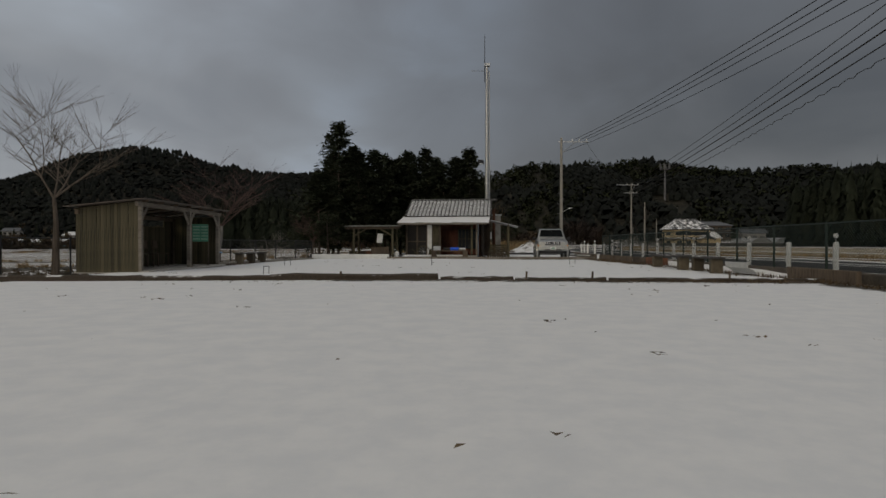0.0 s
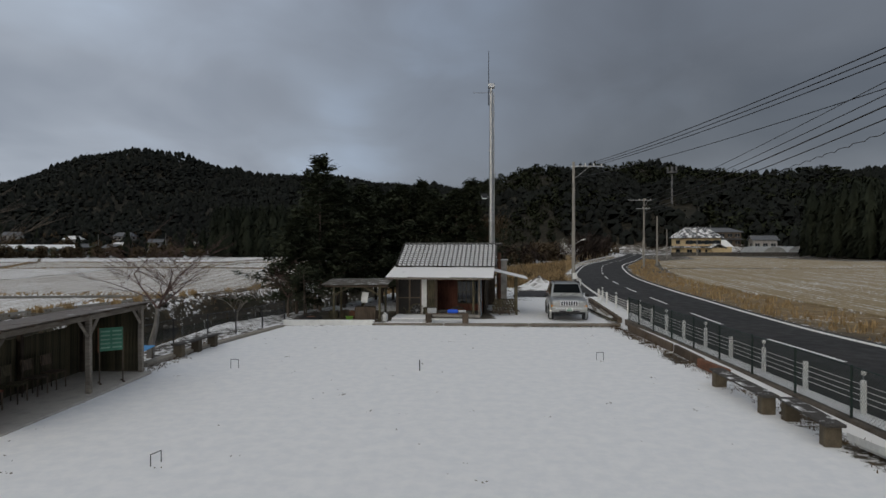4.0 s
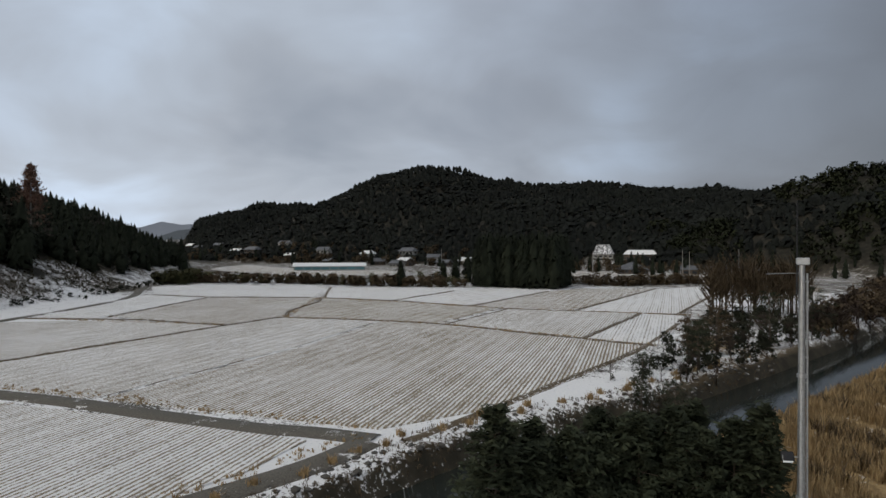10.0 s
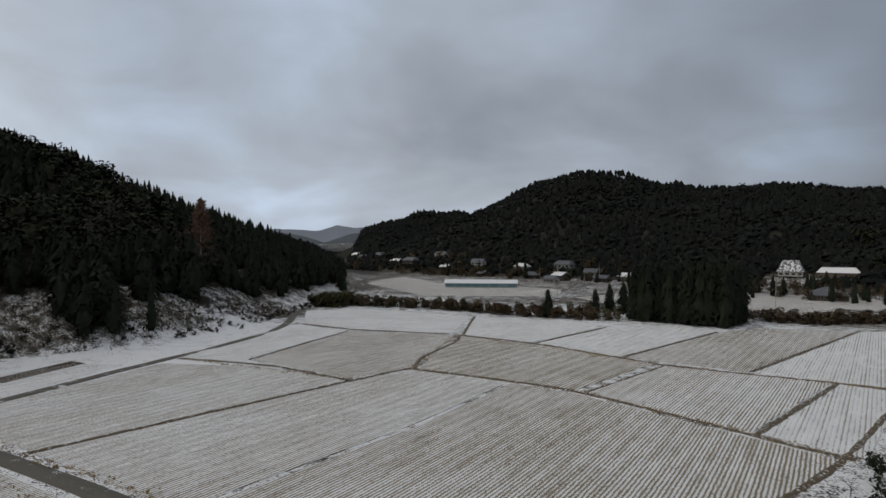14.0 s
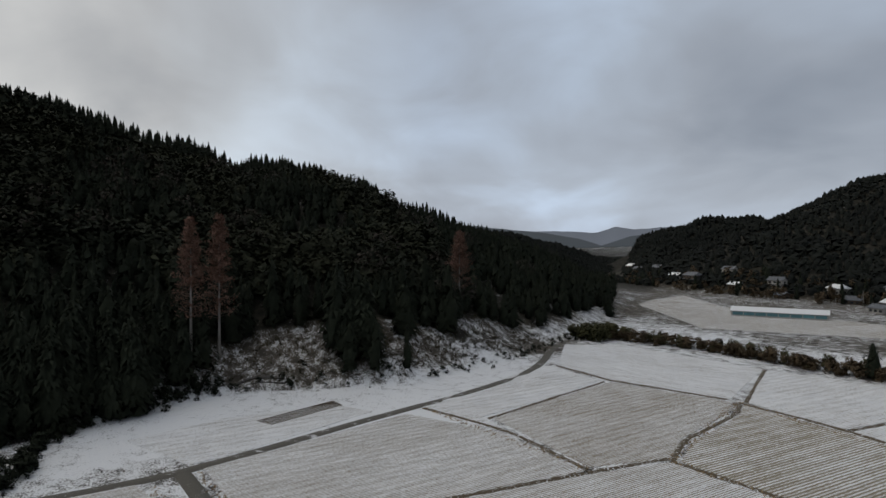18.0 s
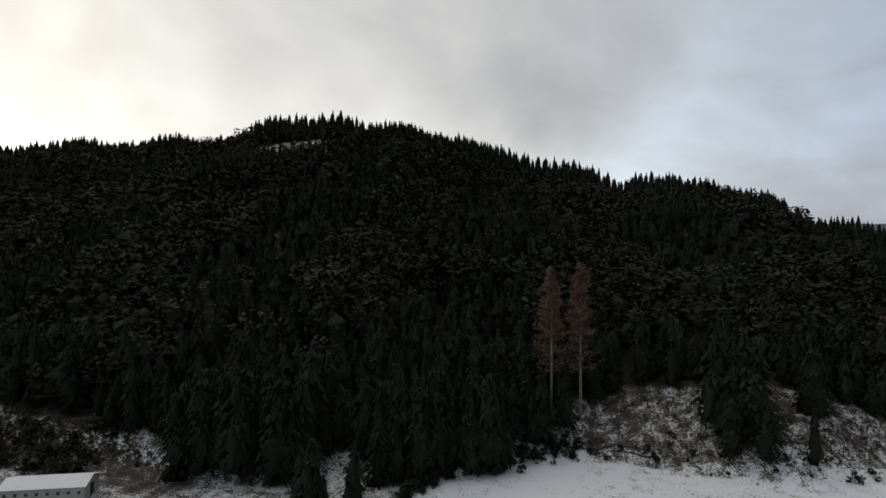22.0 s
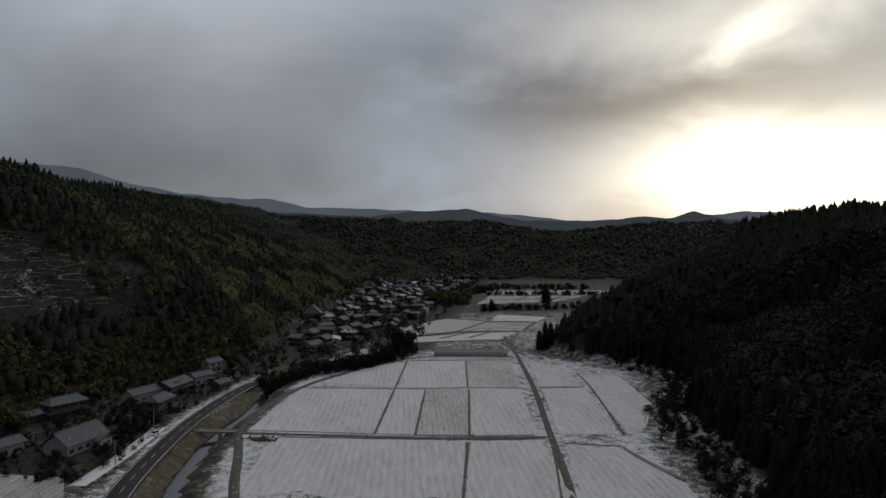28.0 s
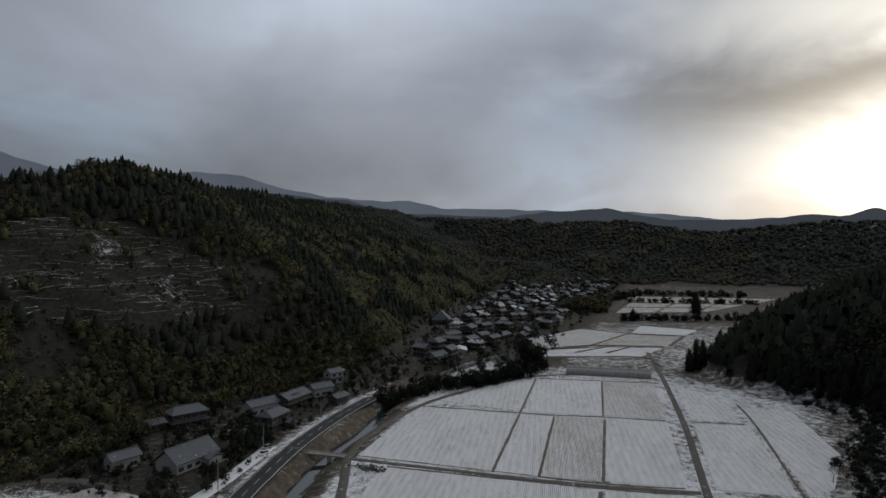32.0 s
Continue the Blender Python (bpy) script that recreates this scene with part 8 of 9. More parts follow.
def stones(name, places, mat, label, seed=1):
    """Rough faceted stones, joined."""
    r = random.Random(seed)
    v, f = [], []
    ico = [(0, 0, 1), (0.9, 0, 0.3), (0.28, 0.86, 0.3), (-0.73, 0.53, 0.3), (-0.73, -0.53, 0.3), (0.28, -0.86, 0.3), (0.6, 0.5, -0.5), (-0.5, 0.6, -0.5), (-0.3, -0.75, -0.5), (0.6, -0.4, -0.5)]
    tri = [(0, 1, 2), (0, 2, 3), (0, 3, 4), (0, 4, 5), (0, 5, 1), (1, 6, 2), (2, 6, 7), (2, 7, 3), (3, 7, 8), (3, 8, 4), (4, 8, 5), (5, 8, 9), (5, 9, 1), (1, 9, 6)]
    for x, y, z, s in places:
        o, a = len(v), r.uniform(0, 6.28)
        for px, py, pz in ico:
            k = s * r.uniform(0.75, 1.2)
            v.append((x + k * (px * math.cos(a) - py * math.sin(a)), y + k * (px * math.sin(a) + py * math.cos(a)), z + k * 0.65 * pz))
        f += [tuple(o + i for i in t) for t in tri]
    return tagged(new(name, mesh_from(name, v, f, mat)), label, "stones", kind="stuff")


st = strewn(3800, (-34, 6), (12, 130), 21, lambda x, y: river_side(x, y, 5.0, 8.6, -1), (0.12, 0.42))
stones("river_stones", st, M_STONE, "rough snow-capped stones lining the far river bank", 3)
st = strewn(1500, (-30, 12), (12, 130), 22, lambda x, y: river_side(x, y, 5.0, 8.0, 1), (0.10, 0.30))
stones("river_stones", st, M_STONE, "rough stones lining the near river bank", 4)
stones("boulders", [(-23.4, 46.9, -2.75, 0.7), (-22.6, 47.9, -2.8, 0.55), (-24.2, 45.8, -2.8, 0.4), (-17.0, 63.5, -2.8, 0.5), (-21.0, 52.4, -2.85, 0.5)], M_STONE, "pale boulders at the water's edge", 6)
# far guard rail on the river side of the road beyond the drive
line = resample(curve([(11.6, 57.5), (13.3, 69), (17.2, 88), (23.5, 112), (33.5, 141), (47.5, 181)], 6), 2.0)
t = thing("guard_rail", "low pale guard rail along the outer side of the road", "guard rail")
for k in range(0, len(line), 2):
    part("post", rod((*line[k], -0.3), (*line[k], 0.72), 0.05, None, 8), M_WHITE, t)
bm = bmesh.new()
for (ax, ay), (bx, by) in zip(line, line[1:]):
    a0 = [bm.verts.new((ax + 0.08, ay, z)) for z in (0.42, 0.50, 0.58, 0.66)]
    b0 = [bm.verts.new((bx + 0.08, by, z)) for z in (0.42, 0.50, 0.58, 0.66)]
    for j in range(3):
        bm.faces.new((a0[j], b0[j], b0[j + 1], a0[j + 1]))
part("rail_beam", bm, M_WHITE, t)

# ---- houses ----
def roof_mesh(w, d, z0, rise, over=0.7, hip=0.0, thick=0.22):
    """Gable roof, or a hipped one when hip > 0, with thick eaves."""
    W, D = w / 2 + over, d / 2 + over
    bm = bmesh.new()
    r = W - hip
    top = [(-W, -D, z0), (W, -D, z0), (W, D, z0), (-W, D, z0), (-r, 0, z0 + rise), (r, 0, z0 + rise)]
    for dz in (0, -thick):
        v = [bm.verts.new((x, y, z + dz)) for x, y, z in top]
        fs = [(0, 1, 5, 4), (2, 3, 4, 5), (1, 2, 5), (3, 0, 4)] if hip else [(0, 1, 5, 4), (2, 3, 4, 5)]
        for f in fs:
            bm.faces.new([v[i] for i in (f if dz == 0 else f[::-1])])
        if dz == 0:
            a = v
        else:
            for i in range(4) if hip else (0, 2):
                j = (i + 1) % 4
                bm.faces.new((a[i], v[i], v[j], a[j]))
            if not hip:
                for i, j in ((1, 5), (5, 2), (3, 4), (4, 0)):
                    bm.faces.new((a[i], v[i], v[j], a[j]))
    return bm


def gable_wall(s, w, d, z0, rise, thick=0.15):
    """The triangle of wall under one end of a gable roof."""
    bm = bmesh.new()
    x = s * (w / 2 - thick / 2)
    a = [bm.verts.new((x - thick / 2, y, z)) for y, z in ((-d / 2, z0 - 0.1), (d / 2, z0 - 0.1), (0, z0 + rise * 0.82))]
    b = [bm.verts.new((x + thick / 2, v.co.y, v.co.z)) for v in a]
    bm.faces.new(a)
    bm.faces.new(b[::-1])
    for i in range(3):
        bm.faces.new((a[i], b[i], b[(i + 1) % 3], a[(i + 1) % 3]))
    return bm


def house(x, y, turn, w, d, storeys, label, wall, roof=None, hip=0.0, z=None, wing=False, group="village houses", windows=True, rise=0.28, name="house", cat="house", fine=True):
    """A dwelling: plinth, walls, eaves over the ground floor, windows, tiled roof with a ridge."""
    roof = roof or M_TILE_GREY
    z = float(height(x, y)) - 0.15 if z is None else z
    t = thing(name, label, cat, pose(x, y, z, 0, 0, turn), group)
    hs = 2.9
    H = hs * storeys
    wl = part("wall", box((0, 0, H / 2), (w, d, H)), wall, t)
    ri = d * rise
    rf = part("roof", roof_mesh(w, d, H, ri, 0.75, hip), roof, t)
    part("ridge", box((0, 0, H + ri + 0.08), (w + 1.3 - 2 * hip, 0.36, 0.30), (0, 0, 0), 0.06 if fine else 0), roof, rf)
    if not hip:
        for s in (-1, 1):
            part("gable", gable_wall(s, w, d, H, ri), wall, t)
    if storeys > 1.5:
        bm = bmesh.new()
        lo, up = [(-w / 2 - 1.2, -d / 2 - 1.2), (w / 2 + 1.2, -d / 2 - 1.2), (w / 2 + 1.2, d / 2 + 1.2), (-w / 2 - 1.2, d / 2 + 1.2)], [(-w / 2, -d / 2), (w / 2, -d / 2), (w / 2, d / 2), (-w / 2, d / 2)]
        a, b = [bm.verts.new((*p, 2.55)) for p in lo], [bm.verts.new((*p, 3.15)) for p in up]
        for i in range(4):
            bm.faces.new((a[i], a[(i + 1) % 4], b[(i + 1) % 4], b[i]))
        bmesh.ops.solidify(bm, geom=bm.faces[:], thickness=0.14)
        part("skirt_roof", bm, roof, t, "skirt roof over the ground floor")
    if windows:
        n = max(2, int(w / 3.0))
        for s in range(max(1, int(storeys))):
            for k in range(n):
                xx = -w / 2 + (k + 0.5) * w / n
                for sy in (-1, 1):
                    wd = part("window", box((xx, sy * (d / 2 + 0.02), 1.45 + s * hs), (w / n * 0.55, 0.08, 1.25)), M_PANE, t)
                    if fine:
                        part("frame", box((xx, sy * (d / 2 + 0.04), 0.80 + s * hs), (w / n * 0.62, 0.12, 0.09)), M_WALLWHITE, wd)
                        part("mullion", box((xx, sy * (d / 2 + 0.06), 1.45 + s * hs), (0.07, 0.05, 1.25)), M_WALLWHITE, wd)
            for sx in (-1, 1):
                part("window", box((sx * (w / 2 + 0.02), 0, 1.5 + s * hs), (0.08, d * 0.3, 1.1)), M_PANE, t)
    if wing:
        part("wing", box((w * 0.28, -d / 2 - 1.5, 1.3), (w * 0.32, 3.2, 2.6)), wall, t)
        g = roof_mesh(3.2, w * 0.32, 2.6, 1.3, 0.6)
        part("porch_roof", g, roof, t, "", pose(w * 0.28, -d / 2 - 1.5, 0, 0, 0, 90))
    return t


# the houses below the bamboo hill
house(107.4, -133, -106, 8.5, 6.0, 1.3, "small white-walled storehouse with a grey tiled roof", M_WALLWHITE, None, 0, None, False, "houses under the hill", True, 0.30)
house(89.4, -141.7, -97, 16, 9.5, 1.15, "large farmhouse with a broad grey tiled roof and white gables", M_WALLWHITE, None, 0, None, True, "houses under the hill", True, 0.42)
house(121.5, -177, -118, 13, 8.0, 2, "two-storey farmhouse with a hipped grey tiled roof", M_WALLBROWN, None, 2.6, None, False, "houses under the hill")
house(128.5, -167, -112, 7, 5, 1, "low dark outhouse with a grey tiled roof", M_WALLBROWN, None, 0, None, False, "houses under the hill")
house(105.3, -202, -110, 13, 7.0, 1.4, "grey-roofed house beside the road", M_WALLWHITE, None, 0, None, False, "houses under the hill")
house(99, -216, -95, 15, 8.0, 1.6, "long house with a grey tiled roof and solar panels", M_WALLBROWN, None, 0, None, False, "houses under the hill")
house(87.2, -185, -92, 10.5, 7.0, 2, "two-storey house with dark walls and a grey roof", M_WALLBROWN, None, 1.8, None, True, "houses under the hill")
house(96.7, -236, -118, 10, 6.5, 1.5, "grey-roofed farmhouse by the road", M_WALLWHITE, None, 0, None, False, "houses under the hill")
house(104.5, -262, -110, 8, 6.0, 2, "narrow two-storey house with a grey roof", M_WALLWHITE, None, 0, None, False, "houses under the hill")
house(81.6, -226, -102, 7.5, 5.0, 1.2, "small brown shed with a grey roof", M_WALLBROWN, None, 0, None, False, "houses under the hill")
tagged(part("solar_panel", box((0, 0, 0), (5.5, 2.4, 0.08)), M_PANE, None, "", pose(97.15, -215.0, float(height(99, -216)) + 5.45, 0, 0, -95) @ pose(0, 0, 0, -29.3, 0, 0)), "dark solar panel lying on a house roof", "solar panel")
house(130, -500, -75, 17, 15, 1.6, "temple hall with a tall sweeping grey roof", M_WALLBROWN, None, 4.5, None, False, "", True, 0.50, "temple", "temple")
house(71.5, -372, -70, 14, 8, 1.2, "low hall with a pale sheet-metal roof", M_WALLWHITE, M_METALROOF, 0, None, False, "village houses", True, 0.16)

r = random.Random(42)
VY = [-1250, -960, -790, -700, -620, -500, -430, -375, -312]
VL, VR = [20, 24, 48, 40, 32, 26, 50, 66, 76], [200, 178, 162, 150, 140, 118, 98, 92, 98]
done = [(71.5, -372), (130, -500)]
tries = 0
while len(done) < 145 and tries < 5000:
    tries += 1
    y = -330 - (r.random() ** 1.1) * (560 if tries % 2 else 930)
    x = r.uniform(np.interp(y, VY, VL), np.interp(y, VY, VR))
    if float(hills(x, y)) > 9 or any(math.hypot(x - a, (y - b) * 0.85) < 12.0 + 5.0 * (a * 0.37 % 1) for a, b in done) or float(line_distance(np.array([x]), np.array([y]), ROAD)[0][0]) < 8:
        continue
    done.append((x, y))
    st = r.choice((1, 1.3, 2, 2))
    house(x, y, r.choice((-100, -112, -15, -95)) + r.uniform(-8, 8), r.uniform(8.5, 13), r.uniform(6, 8), st, "village house with a snow-dusted grey tiled roof", r.choice((M_WALLWHITE, M_WALLBROWN, M_WALLBROWN)), r.choice((M_TILE_GREY, M_TILE_GREY, M_TILE_GREY, M_TILE_SNOWY)), r.choice((0, 0, 1.6)), None, False, "village houses", y > -480, 0.30, "house", "house", False)
for i, (x, y, w, d, st, h) in enumerate(((-494, 467, 10, 7, 1.4, 0), (-470, 455, 9, 6, 1, 0), (-440, 450, 11, 7, 1.4, 0), (-400, 432, 9, 6, 1, 0), (-375, 425, 12, 8, 2, 1.6), (-352, 440, 10, 7, 1.4, 0), (-330, 420, 9, 6, 1, 0), (-300, 425, 10, 7, 2, 0), (-283, 408, 9, 6, 1, 0),
                                         (-258, 425, 11, 7, 1.4, 1.5), (-240, 412, 9, 7, 1, 0), (-225, 430, 12, 8, 2, 1.6), (-211, 400, 10, 7, 1.4, 0), (-196, 418, 11, 7, 2, 0), (-183, 405, 9, 6, 1, 0), (-170, 415, 10, 7, 1.4, 0), (-150, 400, 9, 6, 1, 0), (-205, 378, 9, 6, 1, 0))):
    house(x, y, r.uniform(-25, 25), w, d, st, "distant farmhouse with a snow-dusted roof below the wooded hill", M_WALLWHITE if i % 2 else M_WALLBROWN, M_TILE_GREY if i % 3 else M_METALROOF, h, None, False, "farmhouses across the valley", True, 0.32, "house", "house", False)
house(-82, 450, 8, 13, 12, 1, "white temple hall with a steep snowy roof on the slope", M_WALLWHITE, M_TILE_SNOWY, 3.0, None, False, "", True, 0.55, "temple", "temple")
house(-57, 446, 6, 20, 10, 1.4, "large low house with a pale snowy roof", M_WALLBROWN, M_METALROOF, 2.4, None, False, "farmhouses across the valley")
house(-48, 350, 12, 15, 13, 0.9, "low pavilion with a broad pyramid roof", M_WALLBROWN, M_TILE_GREY, 7.0, None, False, "", True, 0.26, "pavilion", "pavilion")
for x, y in ((-20, 352), (-8, 356), (6, 348)):
    house(x, y, 5, 8, 6, 1, "low farm shed with a grey roof", M_WALLBROWN, M_TILE_GREY, 0, None, False, "farm sheds", True, 0.3, "shed", "shed", False)
# long livestock barn out in the fields
t = thing("barn", "long low barn with a white roof and blue-green side curtains", "barn", pose(-213.7, 314, -0.9, 0, 0, 35))
part("wall", box((0, 0, 1.3), (41, 9, 2.6)), M_WALLWHITE, t)
part("roof", roof_mesh(41, 9, 2.6, 1.9, 0.5), M_METALROOF, t, "long pale snowy roof")
M_CURTAIN = plain("blue_green_curtain", (0.10, 0.22, 0.24), 0.6, 0.2, 1.0)
for k in range(8):
    part("side_curtain", box((-17.5 + k * 5, -4.56, 1.4), (4.6, 0.06, 1.5)), M_CURTAIN, t)

M_STONEWALL = plain("dark_stone_wall", (0.075, 0.07, 0.063), 0.9, 0.5, 1.2, bump=0.5)
# the cream house by the road and its neighbours
h = house(80.5, 205, 6, 12, 9, 2, "two-storey cream house with dark eaves and a snowy hipped roof", M_PLASTER, M_TILE_SNOWY, 2.6, 0.0, True, "", True, 0.36)
part("annex_roof", roof_mesh(5, 4, 2.9, 2.2, 0.5, 1.2), M_METALROOF, h, "snowy side roof", pose(8.8, 0.5, 0))
part("annex", box((8.8, 0.5, 1.45), (4.6, 5.0, 2.9)), M_PLASTER, h)
part("window_band", box((0, -4.56, 4.35), (11.6, 0.10, 1.0)), M_PANE, h, "band of dark upper windows")
part("gutter", box((0, -5.35, 5.62), (14.4, 0.16, 0.16)), M_DARK, h)
tagged(part("garden_wall", box((92, 196.5, 0.55), (46, 0.7, 1.3), (0, 0, 3), 0.05), M_STONEWALL), "dark stone garden wall along the edge of the field", "wall")
house(112, 262, 4, 16, 9, 2, "grey two-storey house with flat broad roof behind the greenhouse", M_WALLBROWN, M_TILE_GREY, 3.0, 3.0, False, "houses by the road", True, 0.18)
house(100, 250, 4, 8, 6, 1, "small grey outhouse near the big house", M_WALLBROWN, M_TILE_GREY, 0, 1.0, False, "houses by the road")
house(128, 256, -8, 9, 6, 1.2, "small house with a grey roof", M_WALLWHITE, M_TILE_GREY, 0, 2.0, False, "houses by the road")


M_DULLFILM = plain("milky_film", (0.34, 0.345, 0.34), 0.5, 0.3, 0.6)
M_OLDFILM = plain("dusty_film", (0.20, 0.195, 0.18), 0.5, 0.35, 0.6)


def greenhouse(x, y, turn, ln, wd, hi, z, label, spans=1, film=None):
    t = thing("greenhouse", label, "greenhouse", pose(x, y, z, 0, 0, turn), "greenhouses")
    for s in range(spans):
        bm = bmesh.new()
        n = 10
        rows = []
        for e in (-ln / 2, ln / 2):
            rows.append([bm.verts.new((e, s * wd + wd / 2 * -math.cos(math.pi * k / n), hi * math.sin(math.pi * k / n) ** 0.8)) for k in range(n + 1)])
        for k in range(n):
            bm.faces.new((rows[0][k], rows[0][k + 1], rows[1][k + 1], rows[1][k]))
        bm.faces.new(rows[0])
        bm.faces.new(rows[1][::-1])
        part("film", bm, film or M_FILM, t)
        for j in range(int(ln / 2.5) + 1):
            e = -ln / 2 + j * 2.5
            bm = bmesh.new()
            for k in range(n):
                f = lambda k: (e, s * wd + (wd / 2 + 0.02) * -math.cos(math.pi * k / n), (hi + 0.02) * math.sin(math.pi * k / n) ** 0.8)
                rod(f(k), f(k + 1), 0.03, None, 4, bm)
            part("hoop", bm, M_STEEL, t)


greenhouse(103, 207, 93, 14, 7.6, 3.0, 0.0, "pale plastic greenhouse tunnel beside the house", 1, M_DULLFILM)
greenhouse(111, 207.6, 93, 14, 7.6, 3.0, 0.0, "pale plastic greenhouse tunnel beside the house", 1, M_DULLFILM)
greenhouse(-26.5, -341, 4, 45, 7, 3.2, -2.0, "long double greenhouse with grey snow-dusted film", 2, M_OLDFILM)

M_WALLGREY = plain("grey_board_wall", (0.20, 0.19, 0.165), 0.9, 0.3, 1.5)
# sheds at the foot of the western hill
for x, y, turn, w, d, hh, lab in ((-112.5, -58.9, 110.5, 13.5, 7.0, 3.0, "long pale shed with a snowy sheet roof"), (-116.2, -38.0, 110.5, 14, 6.5, 2.7, "low shed with a white snowy roof")):
    z = float(height(x, y)) - 0.1
    t = thing("farm_shed", lab, "shed", pose(x, y, z, 0, 0, turn), "farm sheds")
    part("wall", box((0, 0, hh / 2), (w, d, hh)), M_WALLWHITE, t)
    part("roof", roof_mesh(w, d, hh, 1.1, 0.4, 0, 0.12), M_METALROOF, t)
    for s in (-1, 1):
        part("gable", gable_wall(s, w, d, hh, 1.1), M_WALLWHITE, t)
    for k in range(8):
        part("vent", box((-w / 2 + (k + 0.5) * w / 8, -d / 2 - 0.02, hh * 0.6), (0.55, 0.08, 0.5)), M_PANE, t)
    part("door", box((w / 2 + 0.02, 0, 1.1), (0.08, 1.6, 2.2)), M_DARK, t)
x, y = -112.6, -86.2
z = float(height(x, y)) - 0.1
t = thing("hut", "small grey hut with an overhanging sheet roof beside the track", "hut", pose(x, y, z, 0, 0, 98))
part("wall", box((0, 0, 1.4), (6.6, 5.4, 2.8)), M_WALLGREY, t)
part("roof", slab([(-4.0, -3.4, 2.85), (4.0, -3.4, 2.85), (4.0, 3.4, 3.5), (-4.0, 3.4, 3.5)], 0.12), M_METALROOF, t)
# flat dark sheet on the closed wall, its colour giving the opening's shade
part("doorway", box((0.5, -2.72, 1.1), (2.6, 0.08, 2.1)), M_DARK, t)
part("awning", slab([(-2.9, -4.3, 2.1), (-0.6, -4.3, 2.1), (-0.6, -2.7, 2.4), (-2.9, -2.7, 2.4)], 0.08), M_METALROOF, t)
utility_pole(-103.5, -62.0, 7.5, [], "grey pole beside the farm shed", float(height(-103.5, -62)))

# telephone tower on the far slope
M_TOWER = plain("dull_tower_steel", (0.13, 0.13, 0.135), 0.6, 0.2, 2.0, 0.3)
z = float(height(143.5, 400))
t = thing("phone_tower", "tall steel phone tower with a crown of antennas", "tower", pose(143.5, 400.5, z))
hgt = 52.8 - z
part("shaft", rod((0, 0, -0.5), (0, 0, hgt), 0.75, 0.42, 12), M_TOWER, t)
part("platform", rod((0, 0, hgt - 3.4), (0, 0, hgt - 3.0), 3.2, 3.2, 16), M_TOWER, t)
for k in range(6):
    a = k * 1.047
    part("antenna", box((3.1 * math.cos(a), 3.1 * math.sin(a), hgt - 1.2), (0.5, 0.5, 4.0), (0, 0, math.degrees(a))), M_TOWER, t)
    part("rail", rod((3.1 * math.cos(a), 3.1 * math.sin(a), hgt - 2.0), (3.1 * math.cos(a + 1.047), 3.1 * math.sin(a + 1.047), hgt - 2.0), 0.08, None, 5), M_TOWER, t)
for x, y, hh in ((-58, 300, 12), (-22, 330, 13), (-19, 330.5, 12), (2, 330, 13), (-185, 405, 12), (-215, 380, 11), (70, 178, 8), (100, 240, 11), (73.5, -160, 9), (66, -128, 8), (78, -205, 9), (-150, 290, 10), (55, -300, 9)):
    utility_pole(x, y, hh, [], "slender grey pole seen across the fields", float(height(x, y)), 0.14)

# ---- groves, hedges and single trees in the valley ----
def grove(name, rows, mat, temps, label, cat="trees"):
    return scatter(name, temps, rows, mat, label, cat)


def bunch(n, fx, fy, size, wide, seed, ok=None):
    q = np.random.RandomState(seed)
    x, y = q.uniform(*fx, n), q.uniform(*fy, n)
    if ok is not None:
        k = ok(x, y)
        x, y = x[k], y[k]
    n = len(x)
    h = q.uniform(*size, n)
    return np.stack([x, y, height(x, y) - 0.1, h * q.uniform(*wide, n), h, q.uniform(0, 6.28, n)], 1)


def along(pts, gap, size, wide, seed, jit=1.5):
    q = np.random.RandomState(seed)
    p = resample(curve(pts, 5), gap) + 0
    p = p + q.normal(0, jit, p.shape)
    h = q.uniform(*size, len(p))
    return np.stack([p[:, 0], p[:, 1], height(p[:, 0], p[:, 1]) - 0.1, h * q.uniform(*wide, len(p)), h, q.uniform(0, 6.28, len(p))], 1)


FULL = [tuft_tree(s + 40, 150, 0.85, 0.13, 0.02) for s in range(5)]
TALL = [soft_cedar(s + 60, 300, 0.082, 0.56, 0.65) for s in range(5)]
grove("cedar_grove", bunch(230, (-84, -54), (223, 241), (13, 20.5), (0.30, 0.46), 1), M_CEDAR, TALL, "dense block of tall dark cedars at the edge of the fields")
grove("roadside_cedars", bunch(300, (99, 160), (138, 180), (14, 22), (0.30, 0.44), 2), M_CEDAR, TALL, "dense dark cedar plantation behind the field")
grove("field_cedars", np.array([(-109, 213, -1, 6.4, 10, 0), (-100.5, 231, -1, 6.5, 9.5, 2), (-98, 237, -1, 7.0, 11, 3), (-94, 240, -1, 7.5, 11.5, 4), (-254, 243, -1, 9.0, 19.0, 1), (-262, 250, -1, 8, 14, 2), (-246, 238, -1, 8, 12, 2)]), M_CEDAR, TALL, "single dark cedars standing at the edge of the fields")
grove("round_thicket", bunch(70, (-204, -188), (184, 203), (3.5, 6.5), (1.0, 1.3), 3), M_BAMBOO, FULL, "rounded evergreen thicket at the end of the fields", "bushes")
grove("stream_scrub", along([(-190, 196), (-166, 206), (-137, 210), (-111, 212), (-90, 219)], 0.7, (2.6, 5), (0.9, 1.3), 4, 1.8), M_WEED, FULL, "brownish scrub along the stream", "bushes")
grove("stream_evergreens", along([(-180, 201), (-150, 210), (-120, 213), (-88, 221)], 1.6, (3, 5.5), (0.8, 1.1), 5, 1.8), M_BAMBOO, FULL, "olive evergreen bushes along the stream", "bushes")
grove("hedge_scrub", along([(-54, 251), (-40, 249), (-25, 263), (-2, 280), (10, 290)], 0.7, (2.5, 5), (1.0, 1.4), 6, 1.4), M_WEED, FULL, "dark brown scrub along the far bank", "bushes")
